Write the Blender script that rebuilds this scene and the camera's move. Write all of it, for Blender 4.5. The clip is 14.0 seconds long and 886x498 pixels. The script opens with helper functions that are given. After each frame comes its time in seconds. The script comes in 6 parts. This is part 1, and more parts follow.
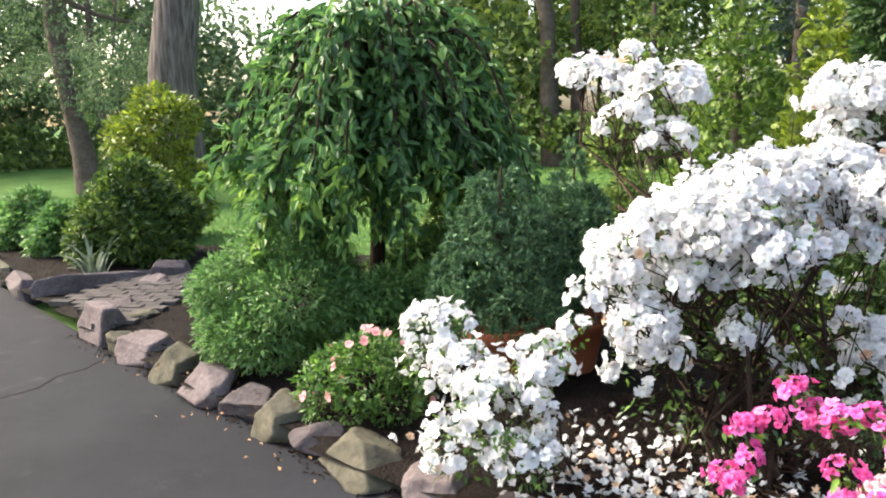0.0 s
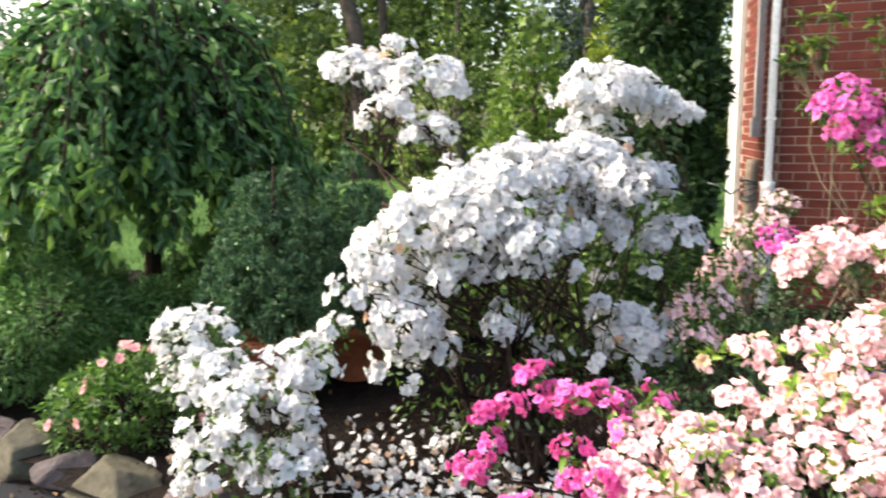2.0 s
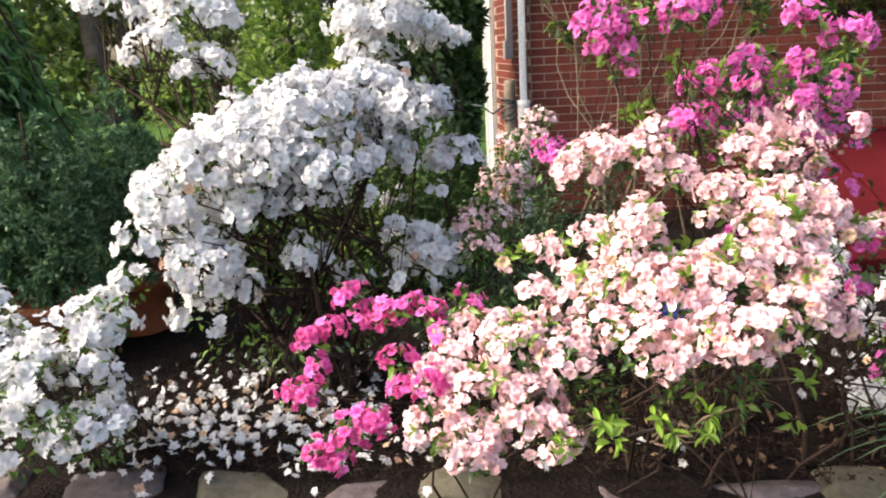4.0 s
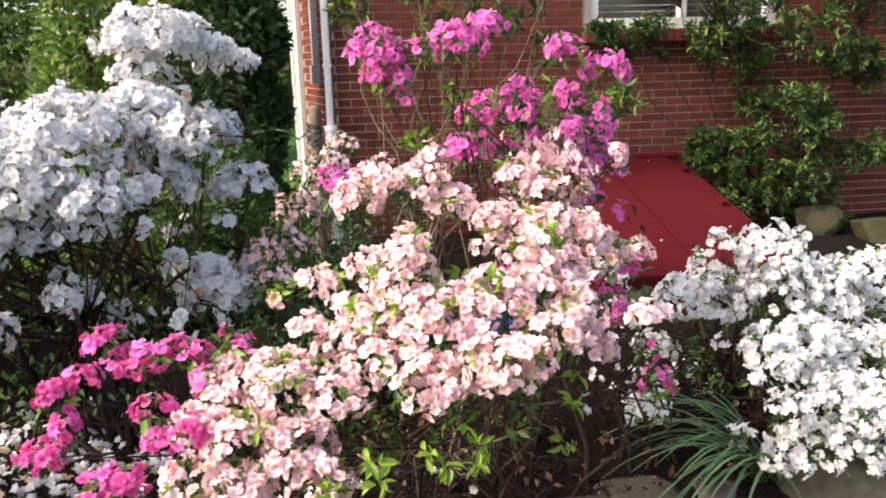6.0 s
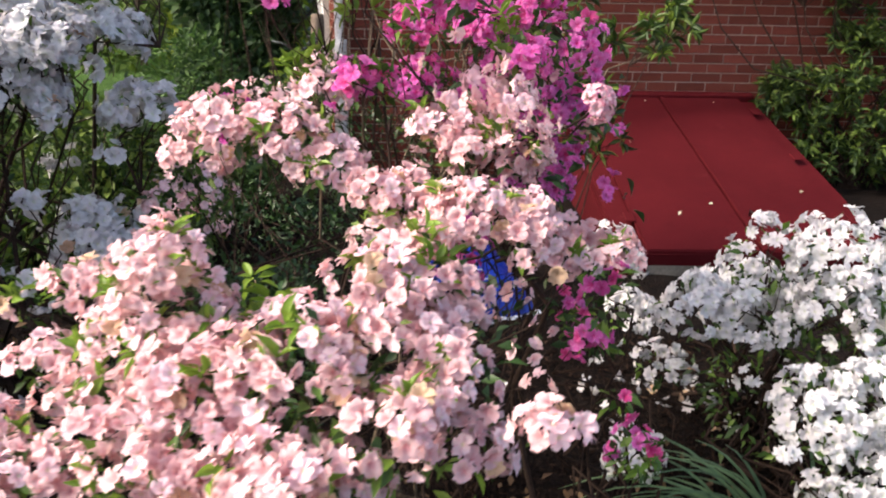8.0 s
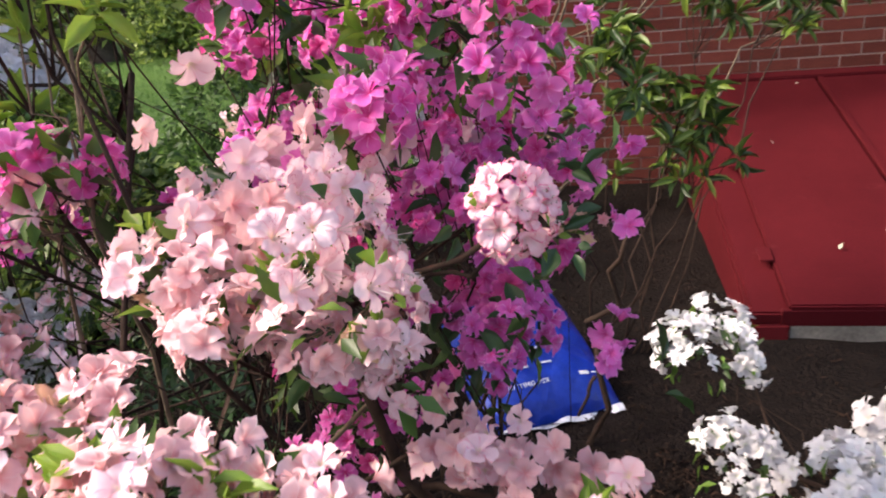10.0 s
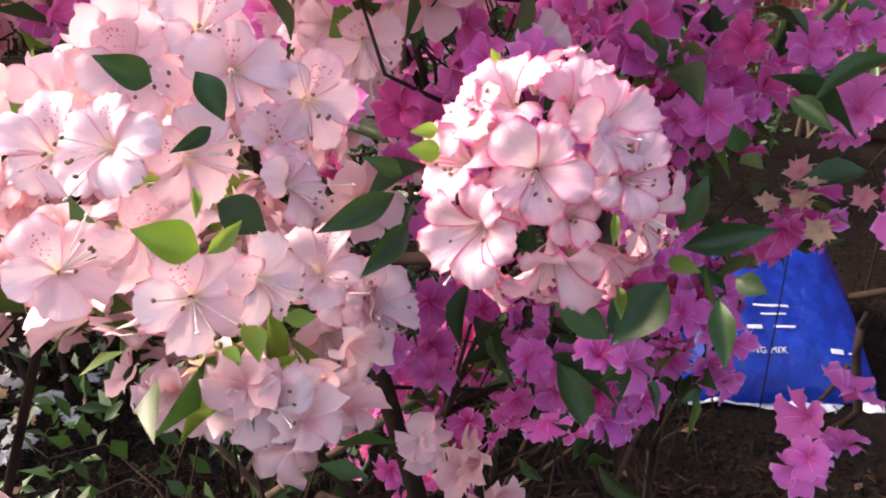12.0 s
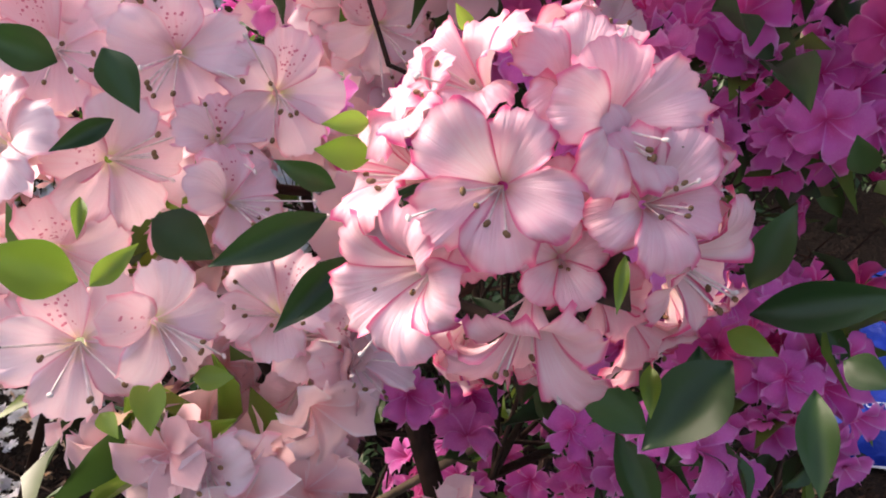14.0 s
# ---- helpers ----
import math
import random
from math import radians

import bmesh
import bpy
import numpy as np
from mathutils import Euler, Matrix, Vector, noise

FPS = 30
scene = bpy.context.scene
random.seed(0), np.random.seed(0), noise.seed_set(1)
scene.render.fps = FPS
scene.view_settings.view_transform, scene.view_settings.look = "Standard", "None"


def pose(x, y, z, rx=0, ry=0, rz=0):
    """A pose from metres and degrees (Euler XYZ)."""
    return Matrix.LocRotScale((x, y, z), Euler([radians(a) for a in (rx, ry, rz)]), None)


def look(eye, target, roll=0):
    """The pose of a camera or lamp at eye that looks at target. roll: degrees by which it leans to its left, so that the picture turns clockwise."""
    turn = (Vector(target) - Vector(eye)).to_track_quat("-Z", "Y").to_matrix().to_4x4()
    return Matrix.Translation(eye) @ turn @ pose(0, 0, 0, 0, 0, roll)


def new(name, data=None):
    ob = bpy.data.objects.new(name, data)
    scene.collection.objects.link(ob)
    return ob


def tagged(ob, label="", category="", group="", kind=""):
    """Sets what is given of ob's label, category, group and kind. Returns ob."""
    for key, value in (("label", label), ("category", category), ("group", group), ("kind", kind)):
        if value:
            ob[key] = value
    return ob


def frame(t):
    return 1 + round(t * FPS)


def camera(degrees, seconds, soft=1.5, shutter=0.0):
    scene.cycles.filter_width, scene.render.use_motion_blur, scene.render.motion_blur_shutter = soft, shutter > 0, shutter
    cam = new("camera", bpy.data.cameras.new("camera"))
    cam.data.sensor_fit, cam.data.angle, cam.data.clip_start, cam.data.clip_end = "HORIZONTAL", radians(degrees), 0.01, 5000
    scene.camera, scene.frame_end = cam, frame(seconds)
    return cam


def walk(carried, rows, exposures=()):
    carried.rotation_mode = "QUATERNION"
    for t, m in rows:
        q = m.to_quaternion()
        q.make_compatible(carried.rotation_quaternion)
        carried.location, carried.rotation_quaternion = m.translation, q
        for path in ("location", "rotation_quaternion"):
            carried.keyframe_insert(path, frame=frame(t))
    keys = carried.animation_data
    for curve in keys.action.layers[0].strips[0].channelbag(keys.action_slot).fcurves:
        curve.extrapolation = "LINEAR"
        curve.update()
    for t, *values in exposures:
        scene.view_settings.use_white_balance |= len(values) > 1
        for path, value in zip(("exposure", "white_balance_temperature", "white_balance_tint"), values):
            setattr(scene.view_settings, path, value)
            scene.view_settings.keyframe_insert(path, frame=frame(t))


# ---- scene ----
cam = camera(60.6, 14.0, soft=1.9, shutter=0.3)
PATH = [
    (0, (0.195, 0.239, 1.501), (-1.002, 1.802, 1.149), -1.4),
    (0.5, (0.205, 0.240, 1.502), (-0.941, 1.843, 1.161), -1.9),
    (1, (0.235, 0.254, 1.474), (-0.807, 1.931, 1.153), -2.8),
    (1.5, (0.291, 0.372, 1.461), (-0.695, 2.078, 1.122), -1.7),
    (2, (0.341, 0.465, 1.408), (-0.460, 2.269, 1.086), -0.9),
    (2.2, (0.336, 0.465, 1.401), (-0.347, 2.310, 1.040), -2.2),
    (4.3, (0.252, 0.370, 1.397), (0.122, 2.298, 0.882), -3.0),
    (4.5, (0.264, 0.373, 1.400), (0.213, 2.305, 0.887), -3.0),
    (5, (0.294, 0.378, 1.401), (0.443, 2.317, 0.934), -1.5),
    (5.5, (0.314, 0.388, 1.397), (0.548, 2.320, 0.937), -1.1),
    (6, (0.407, 0.451, 1.397), (0.637, 2.382, 0.927), -1.5),
    (6.5, (0.535, 0.578, 1.380), (0.720, 2.496, 0.845), -0.9),
    (7, (0.615, 0.796, 1.351), (0.792, 2.686, 0.722), -1.7),
    (7.5, (0.688, 1.009, 1.317), (0.836, 2.883, 0.637), -1.6),
    (8, (0.897, 1.216, 1.336), (0.937, 3.102, 0.673), 1.0),
    (8.5, (1.055, 1.393, 1.324), (0.983, 3.281, 0.669), 0.1),
    (9, (1.181, 1.697, 1.319), (1.067, 3.587, 0.674), 0.3),
    (9.2, (1.217, 1.804, 1.320), (1.073, 3.691, 0.674), -0.3),
    (11.3, (1.317, 2.436, 1.234), (0.474, 4.049, 0.405), -6.7),
    (11.5, (1.322, 2.461, 1.227), (0.451, 4.035, 0.353), -4.4),
    (12, (1.326, 2.513, 1.211), (0.328, 3.979, 0.285), -3.7),
    (12.5, (1.334, 2.545, 1.198), (0.220, 3.943, 0.300), -4.3),
    (13, (1.321, 2.580, 1.192), (0.113, 3.897, 0.296), -4.5),
    (13.5, (1.320, 2.592, 1.185), (0.073, 3.898, 0.325), -5.5),
    (14, (1.317, 2.596, 1.178), (0.060, 3.897, 0.324), -5.5),
]
EXPO = [(0.0, 1.72, 7200, 8), (2.2, 1.44, 7300, 9), (4.5, 1.2, 7300, 12), (7.0, 1.0, 7200, 14), (8.0, 0.82, 7100, 16), (9.2, 0.86, 7100, 18), (11.3, 1.30, 7400, 20), (14.0, 0.90, 7400, 21)]
walk(cam, [(t, look(eye, target, roll)) for t, eye, target, roll in PATH], EXPO)

# ---- light: a bright hazy sky and a soft low sun behind the driveway ----
world = bpy.data.worlds.new("sky")
scene.world = world
world.use_nodes = True
wn = world.node_tree.nodes
sky = wn.new("ShaderNodeTexSky")
sky.sky_type, sky.sun_disc = "NISHITA", False
sky.sun_elevation, sky.sun_rotation = radians(40), radians(257)
sky.air_density, sky.dust_density, sky.ozone_density = 1.0, 4.0, 1.0
world.node_tree.links.new(sky.outputs[0], wn["Background"].inputs[0])
wn["Background"].inputs[1].default_value = 0.20
sun = new("sun", bpy.data.lights.new("sun", "SUN"))
sun.data.energy, sun.data.angle, sun.data.color = 2.4, radians(20), (1.0, 0.96, 0.90)
sun.matrix_world = look((-8.0, 1.1, 6.8), (0, 3, 0))



# ---- materials ----
def nodes_of(name):
    m = bpy.data.materials.new(name)
    m.use_nodes = True
    nt = m.node_tree
    return m, nt, nt.nodes, nt.links, nt.nodes["Principled BSDF"]


def ramp(nt, fac, stops):
    r = nt.nodes.new("ShaderNodeValToRGB")
    while len(r.color_ramp.elements) < len(stops):
        r.color_ramp.elements.new(0.5)
    for e, (p, c) in zip(r.color_ramp.elements, stops):
        e.position, e.color = p, (*c, 1)
    nt.links.new(fac, r.inputs[0])
    return r.outputs[0]


def tex(nt, kind, scale, coord="Object", **kw):
    c = nt.nodes.new("ShaderNodeTexCoord")
    n = nt.nodes.new(kind)
    n.inputs["Scale"].default_value = scale
    for k, v in kw.items():
        n.inputs[k].default_value = v
    nt.links.new(c.outputs[coord], n.inputs["Vector"])
    return n


def mixc(nt, fac, a, b, blend="MIX"):
    m = nt.nodes.new("ShaderNodeMix")
    m.data_type, m.blend_type = "RGBA", blend
    for sock, v in ((0, fac), (6, a), (7, b)):
        if isinstance(v, (int, float)):
            m.inputs[sock].default_value = v
        elif isinstance(v, tuple):
            m.inputs[sock].default_value = (*v, 1)
        else:
            nt.links.new(v, m.inputs[sock])
    return m.outputs[2]


def bump(nt, height, strength, dist, bsdf):
    b = nt.nodes.new("ShaderNodeBump")
    b.inputs["Strength"].default_value, b.inputs["Distance"].default_value = strength, dist
    nt.links.new(height, b.inputs["Height"])
    nt.links.new(b.outputs[0], bsdf.inputs["Normal"])


def surface(name, c1, c2, rough=0.8, scale=6.0, fine=80.0, bumps=0.4, dist=0.01, spots=None, metal=0.0, piece=0.0, coord="Object"):
    """A solid surface with two scales of variation; piece: how far single pieces differ."""
    m, nt, nd, ln, bs = nodes_of(name)
    big = tex(nt, "ShaderNodeTexNoise", scale, coord, Detail=6.0, Roughness=0.65)
    small = tex(nt, "ShaderNodeTexNoise", fine, coord, Detail=4.0)
    col = ramp(nt, big.outputs[0], [(0.3, c1), (0.7, c2)])
    grain = ramp(nt, small.outputs[0], [(0.25, (0.55, 0.55, 0.55)), (0.75, (1.3, 1.3, 1.3))])
    col = mixc(nt, 0.6, col, grain, "MULTIPLY")
    if spots:
        sp = tex(nt, "ShaderNodeTexNoise", spots[1], coord, Detail=8.0, Roughness=0.7)
        f = ramp(nt, sp.outputs[0], [(spots[2], (0, 0, 0)), (spots[2] + 0.12, (1, 1, 1))])
        col = mixc(nt, f, col, spots[0])
    if piece:
        oi, geo = nd.new("ShaderNodeObjectInfo"), nd.new("ShaderNodeNewGeometry")
        add = nd.new("ShaderNodeMath")
        add.operation = "ADD"
        ln.new(oi.outputs["Random"], add.inputs[0])
        ln.new(geo.outputs["Random Per Island"], add.inputs[1])
        fr = nd.new("ShaderNodeMath")
        fr.operation = "FRACT"
        ln.new(add.outputs[0], fr.inputs[0])
        tint = ramp(nt, fr.outputs[0], [(0.0, (1 - piece,) * 3), (1.0, (1 + piece, 1 + piece * 0.8, 1 + piece * 0.8))])
        col = mixc(nt, 1.0, col, tint, "MULTIPLY")
    ln.new(col, bs.inputs["Base Color"])
    bs.inputs["Roughness"].default_value, bs.inputs["Metallic"].default_value = rough, metal
    bs.inputs["Specular IOR Level"].default_value = 0.12 if rough > 0.7 else 0.4
    bump(nt, small.outputs[0], bumps, dist, bs)
    return m


def furrowed(name, c1, c2, across=16.0, along=1.6):
    """Bark with long upright furrows."""
    m, nt, nd, ln, bs = nodes_of(name)
    co, mp = nd.new("ShaderNodeTexCoord"), nd.new("ShaderNodeMapping")
    mp.inputs["Scale"].default_value = (across, across, along)
    ln.new(co.outputs["Object"], mp.inputs[0])
    no = nd.new("ShaderNodeTexNoise")
    no.inputs["Scale"].default_value, no.inputs["Detail"].default_value, no.inputs["Distortion"].default_value = 1.0, 5.0, 0.6
    ln.new(mp.outputs[0], no.inputs["Vector"])
    big = tex(nt, "ShaderNodeTexNoise", 1.5, Detail=4.0)
    col = ramp(nt, no.outputs[0], [(0.35, c1), (0.65, c2)])
    col = mixc(nt, 0.7, col, ramp(nt, big.outputs[0], [(0.3, (0.7, 0.7, 0.7)), (0.7, (1.2, 1.2, 1.2))]), "MULTIPLY")
    ln.new(col, bs.inputs["Base Color"])
    bs.inputs["Roughness"].default_value = 0.95
    bs.inputs["Specular IOR Level"].default_value = 0.1
    bump(nt, no.outputs[0], 1.0, 0.06, bs)
    return m


def frand(nt):
    nd, ln = nt.nodes, nt.links
    oi, geo = nd.new("ShaderNodeObjectInfo"), nd.new("ShaderNodeNewGeometry")
    add, fr = nd.new("ShaderNodeMath"), nd.new("ShaderNodeMath")
    add.operation, fr.operation = "ADD", "FRACT"
    ln.new(oi.outputs["Random"], add.inputs[0])
    ln.new(geo.outputs["Random Per Island"], add.inputs[1])
    ln.new(add.outputs[0], fr.inputs[0])
    return fr.outputs[0]


def thin(nt, bs, col, share):
    """Lets light through a leaf or a petal."""
    tr, mx = nt.nodes.new("ShaderNodeBsdfTranslucent"), nt.nodes.new("ShaderNodeMixShader")
    nt.links.new(col, tr.inputs[0])
    mx.inputs[0].default_value = share
    nt.links.new(bs.outputs[0], mx.inputs[1])
    nt.links.new(tr.outputs[0], mx.inputs[2])
    nt.links.new(mx.outputs[0], nt.nodes["Material Output"].inputs[0])


def leaf_mat(name, dark, mid, light, rough=0.5, share=0.3, veins=False):
    m, nt, nd, ln, bs = nodes_of(name)
    col = ramp(nt, frand(nt), [(0.0, dark), (0.5, mid), (1.0, light)])
    blot = tex(nt, "ShaderNodeTexNoise", 30.0, Detail=4.0)
    col = mixc(nt, 0.5, col, ramp(nt, blot.outputs[0], [(0.3, (0.6, 0.6, 0.6)), (0.7, (1.25, 1.2, 1.1))]), "MULTIPLY")
    if veins:
        v = tex(nt, "ShaderNodeTexWave", 140.0, Distortion=3.0)
        bump(nt, v.outputs["Fac"], 0.02, 0.0005, bs)
    ln.new(col, bs.inputs["Base Color"])
    bs.inputs["Roughness"].default_value = rough
    thin(nt, bs, col, share)
    return m


def petal_mat(name, throat, body, rim, share=0.35, vary=0.12, rough=0.55, edge=0.75, veins=0.0, deep=0.25, freckle=None, flush=0.0):
    """Colour runs from the throat to the rim of each petal, by the mesh's own rim value; veins and freckles lie along the petal."""
    m, nt, nd, ln, bs = nodes_of(name)

    def value(key):
        at = nd.new("ShaderNodeAttribute")
        at.attribute_name = key
        return at.outputs["Fac"]

    def calc(op, a, b=None, c=None):
        n = nd.new("ShaderNodeMath")
        n.operation = op
        for k, v in enumerate((a, b, c)):
            if isinstance(v, (int, float)):
                n.inputs[k].default_value = v
            elif v is not None:
                ln.new(v, n.inputs[k])
        return n.outputs[0]
    no = tex(nt, "ShaderNodeTexNoise", 160.0, Detail=5.0)
    wob = calc("MULTIPLY_ADD", no.outputs[0], 0.22, calc("SUBTRACT", value("rim"), 0.11))
    blush = tuple(b * 0.62 + r * 0.38 for b, r in zip(body, rim))
    col = ramp(nt, wob, [(0.0, throat), (deep, body), (edge, body), (edge + 0.6 * (0.90 - edge), blush), (0.90, rim)])
    tint = ramp(nt, frand(nt), [(0.0, (1 - vary, 1 - vary * 1.6, 1 - vary * 1.4)), (1.0, (1 + vary * 0.3, 1 + vary * 0.6, 1 + vary * 0.5))])
    col = mixc(nt, 1.0, col, tint, "MULTIPLY")
    if flush:
        col = mixc(nt, ramp(nt, frand(nt), [(0.35, (0, 0, 0)), (1.0, (flush,) * 3)]), col, tuple(b * 0.45 + r * 0.55 for b, r in zip(body, rim)))
    if veins:
        # streaks that fan out along the petal, and a blotchy flush
        cb = nd.new("ShaderNodeCombineXYZ")
        oi = nd.new("ShaderNodeObjectInfo")
        ln.new(calc("MULTIPLY_ADD", oi.outputs["Random"], 50.0, calc("MULTIPLY", value("across"), 7.0)), cb.inputs[0])
        ln.new(calc("MULTIPLY", value("along"), 1.1), cb.inputs[1])
        st = nd.new("ShaderNodeTexNoise")
        st.inputs["Scale"].default_value, st.inputs["Detail"].default_value, st.inputs["Distortion"].default_value = 1.4, 4.0, 0.5
        ln.new(cb.outputs[0], st.inputs["Vector"])
        col = mixc(nt, ramp(nt, st.outputs[0], [(0.45, (0, 0, 0)), (0.68, (veins,) * 3)]), col, rim)
        fl = tex(nt, "ShaderNodeTexNoise", 55.0, Detail=3.0)
        col = mixc(nt, ramp(nt, fl.outputs[0], [(0.50, (0, 0, 0)), (0.75, (veins * 1.1,) * 3)]), col, rim)
        if freckle:
            vo = tex(nt, "ShaderNodeTexVoronoi", 620.0)
            dots = calc("LESS_THAN", vo.outputs["Distance"], 0.30)
            zone = calc("MULTIPLY", calc("LESS_THAN", calc("ABSOLUTE", calc("SUBTRACT", value("along"), 0.50)), 0.24), calc("LESS_THAN", calc("ABSOLUTE", value("across")), 0.42))
            col = mixc(nt, calc("MULTIPLY", calc("MULTIPLY", dots, zone), 0.75), col, freckle)
        hi = calc("ADD", calc("MULTIPLY", st.outputs[0], 1.0), calc("MULTIPLY", no.outputs[0], 0.35))
        bump(nt, hi, 0.4, 0.0011, bs)
    else:
        bump(nt, no.outputs[0], 0.25, 0.002, bs)
    ln.new(col, bs.inputs["Base Color"])
    bs.inputs["Roughness"].default_value = rough
    bs.inputs["Specular IOR Level"].default_value = 0.35 if veins else 0.25
    thin(nt, bs, col, share)
    return m


M_ASPHALT = surface("asphalt", (0.0135, 0.0142, 0.0185), (0.026, 0.0275, 0.034), 0.85, 1.1, 190.0, 0.8, 0.006, spots=((0.043, 0.044, 0.048), 3.0, 0.60))
M_MULCH = surface("mulch", (0.006, 0.0042, 0.0036), (0.016, 0.011, 0.009), 0.95, 9.0, 60.0, 1.0, 0.03, spots=((0.032, 0.02, 0.014), 30.0, 0.6))
M_CHIP = surface("wood_chip", (0.006, 0.004, 0.0032), (0.034, 0.021, 0.0145), 0.95, 20.0, 120.0, 0.5, 0.004, piece=0.7)
M_LAWN = surface("lawn_soil", (0.05, 0.11, 0.025), (0.095, 0.18, 0.045), 0.95, 0.7, 40.0, 0.8, 0.03)
M_GRASS = leaf_mat("grass_blade", (0.045, 0.12, 0.022), (0.08, 0.19, 0.035), (0.14, 0.27, 0.06), 0.6, 0.35)
M_STONE = surface("field_stone", (0.080, 0.066, 0.068), (0.150, 0.128, 0.130), 0.92, 5.0, 34.0, 0.7, 0.012, spots=((0.24, 0.23, 0.21), 14.0, 0.62), piece=0.28)
M_STONE2 = surface("mossy_stone", (0.06, 0.058, 0.042), (0.125, 0.116, 0.088), 0.92, 6.0, 34.0, 0.55, 0.010, spots=((0.055, 0.07, 0.03), 9.0, 0.58), piece=0.2)
M_MOSS = surface("mossy_boulder", (0.026, 0.028, 0.014), (0.062, 0.060, 0.035), 0.95, 6.0, 60.0, 0.9, 0.012, spots=((0.09, 0.085, 0.07), 9.0, 0.62), piece=0.2)
M_PAVER = surface("old_paver", (0.048, 0.043, 0.042), (0.10, 0.090, 0.087), 0.92, 8.0, 70.0, 0.6, 0.006, spots=((0.10, 0.11, 0.07), 9.0, 0.6), piece=0.2)
M_BRICK = surface("red_brick", (0.108, 0.029, 0.023), (0.165, 0.046, 0.034), 0.9, 9.0, 120.0, 0.5, 0.004, spots=((0.11, 0.045, 0.042), 14.0, 0.62), piece=0.22)
M_MORTAR = surface("mortar", (0.32, 0.25, 0.21), (0.42, 0.335, 0.285), 0.95, 8.0, 150.0, 0.5, 0.003)
M_CONC = surface("concrete", (0.11, 0.105, 0.095), (0.20, 0.19, 0.17), 0.92, 5.0, 90.0, 0.5, 0.004, spots=((0.12, 0.12, 0.09), 6.0, 0.6))
M_REDMETAL = surface("red_paint", (0.066, 0.0045, 0.0075), (0.092, 0.0075, 0.011), 0.72, 2.0, 300.0, 0.05, 0.001, spots=((0.11, 0.016, 0.019), 5.0, 0.62))
M_WHITE = surface("white_paint", (0.62, 0.62, 0.62), (0.78, 0.78, 0.78), 0.5, 3.0, 60.0, 0.1, 0.002, spots=((0.5, 0.48, 0.44), 6.0, 0.68))
M_TERRA = surface("terracotta", (0.28, 0.085, 0.045), (0.40, 0.13, 0.07), 0.85, 6.0, 80.0, 0.3, 0.003, spots=((0.45, 0.28, 0.2), 8.0, 0.66))
M_BARK = surface("bark", (0.075, 0.055, 0.045), (0.17, 0.135, 0.115), 0.95, 4.0, 26.0, 1.0, 0.05)
M_OAK = furrowed("oak_bark", (0.075, 0.062, 0.058), (0.21, 0.175, 0.16))
M_TWIG = surface("twig", (0.022, 0.014, 0.011), (0.058, 0.038, 0.029), 0.9, 12.0, 90.0, 0.5, 0.005)
M_STEM = surface("grey_stem", (0.11, 0.085, 0.06), (0.22, 0.17, 0.12), 0.9, 12.0, 90.0, 0.5, 0.005)
M_POST = surface("weathered_wood", (0.13, 0.10, 0.075), (0.28, 0.225, 0.18), 0.9, 6.0, 60.0, 0.6, 0.006)
M_WIRE = surface("dark_cable", (0.03, 0.04, 0.04), (0.06, 0.075, 0.075), 0.6, 6.0, 60.0, 0.1, 0.001)
M_BAG = surface("blue_plastic", (0.004, 0.026, 0.27), (0.008, 0.045, 0.40), 0.28, 8.0, 22.0, 0.6, 0.02)
M_BAGWHITE = surface("white_print", (0.72, 0.75, 0.82), (0.82, 0.84, 0.88), 0.4, 8.0, 60.0, 0.05, 0.001)
M_IRON = surface("dark_iron", (0.02, 0.018, 0.018), (0.05, 0.045, 0.045), 0.5, 10.0, 90.0, 0.2, 0.001, metal=0.7)

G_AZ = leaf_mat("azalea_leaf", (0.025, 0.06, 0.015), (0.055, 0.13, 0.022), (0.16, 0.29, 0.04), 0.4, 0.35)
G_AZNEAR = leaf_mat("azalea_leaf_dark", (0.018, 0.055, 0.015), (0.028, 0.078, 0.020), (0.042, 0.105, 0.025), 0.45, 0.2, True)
G_AZLIME = leaf_mat("azalea_leaf_young", (0.15, 0.28, 0.03), (0.21, 0.36, 0.05), (0.28, 0.44, 0.07), 0.4, 0.4, True)
G_WEEP = leaf_mat("weeping_leaf", (0.030, 0.085, 0.030), (0.076, 0.19, 0.060), (0.20, 0.36, 0.09), 0.5, 0.38)
G_DRY = leaf_mat("dry_leaf", (0.05, 0.028, 0.015), (0.13, 0.075, 0.04), (0.26, 0.17, 0.09), 0.8, 0.15)
G_WEEPYOUNG = leaf_mat("weeping_leaf_young", (0.07, 0.17, 0.04), (0.15, 0.30, 0.06), (0.30, 0.46, 0.09), 0.45, 0.4)
G_SPRUCE = leaf_mat("spruce_needle", (0.028, 0.080, 0.038), (0.068, 0.160, 0.074), (0.17, 0.30, 0.125), 0.65, 0.22)
G_ROUND = leaf_mat("spirea_leaf", (0.05, 0.125, 0.035), (0.11, 0.245, 0.07), (0.21, 0.38, 0.11), 0.5, 0.4)
G_CORNER = leaf_mat("corner_shrub_leaf", (0.022, 0.06, 0.016), (0.055, 0.13, 0.03), (0.12, 0.23, 0.05), 0.6, 0.35)
G_STRAW = leaf_mat("dry_grass_blade", (0.16, 0.12, 0.075), (0.26, 0.20, 0.13), (0.38, 0.30, 0.20), 0.8, 0.25)
G_BOX = leaf_mat("box_leaf", (0.022, 0.055, 0.014), (0.055, 0.115, 0.022), (0.19, 0.28, 0.045), 0.65, 0.3)
G_YEL = leaf_mat("gold_leaf", (0.06, 0.10, 0.015), (0.15, 0.22, 0.025), (0.30, 0.38, 0.045), 0.5, 0.4)
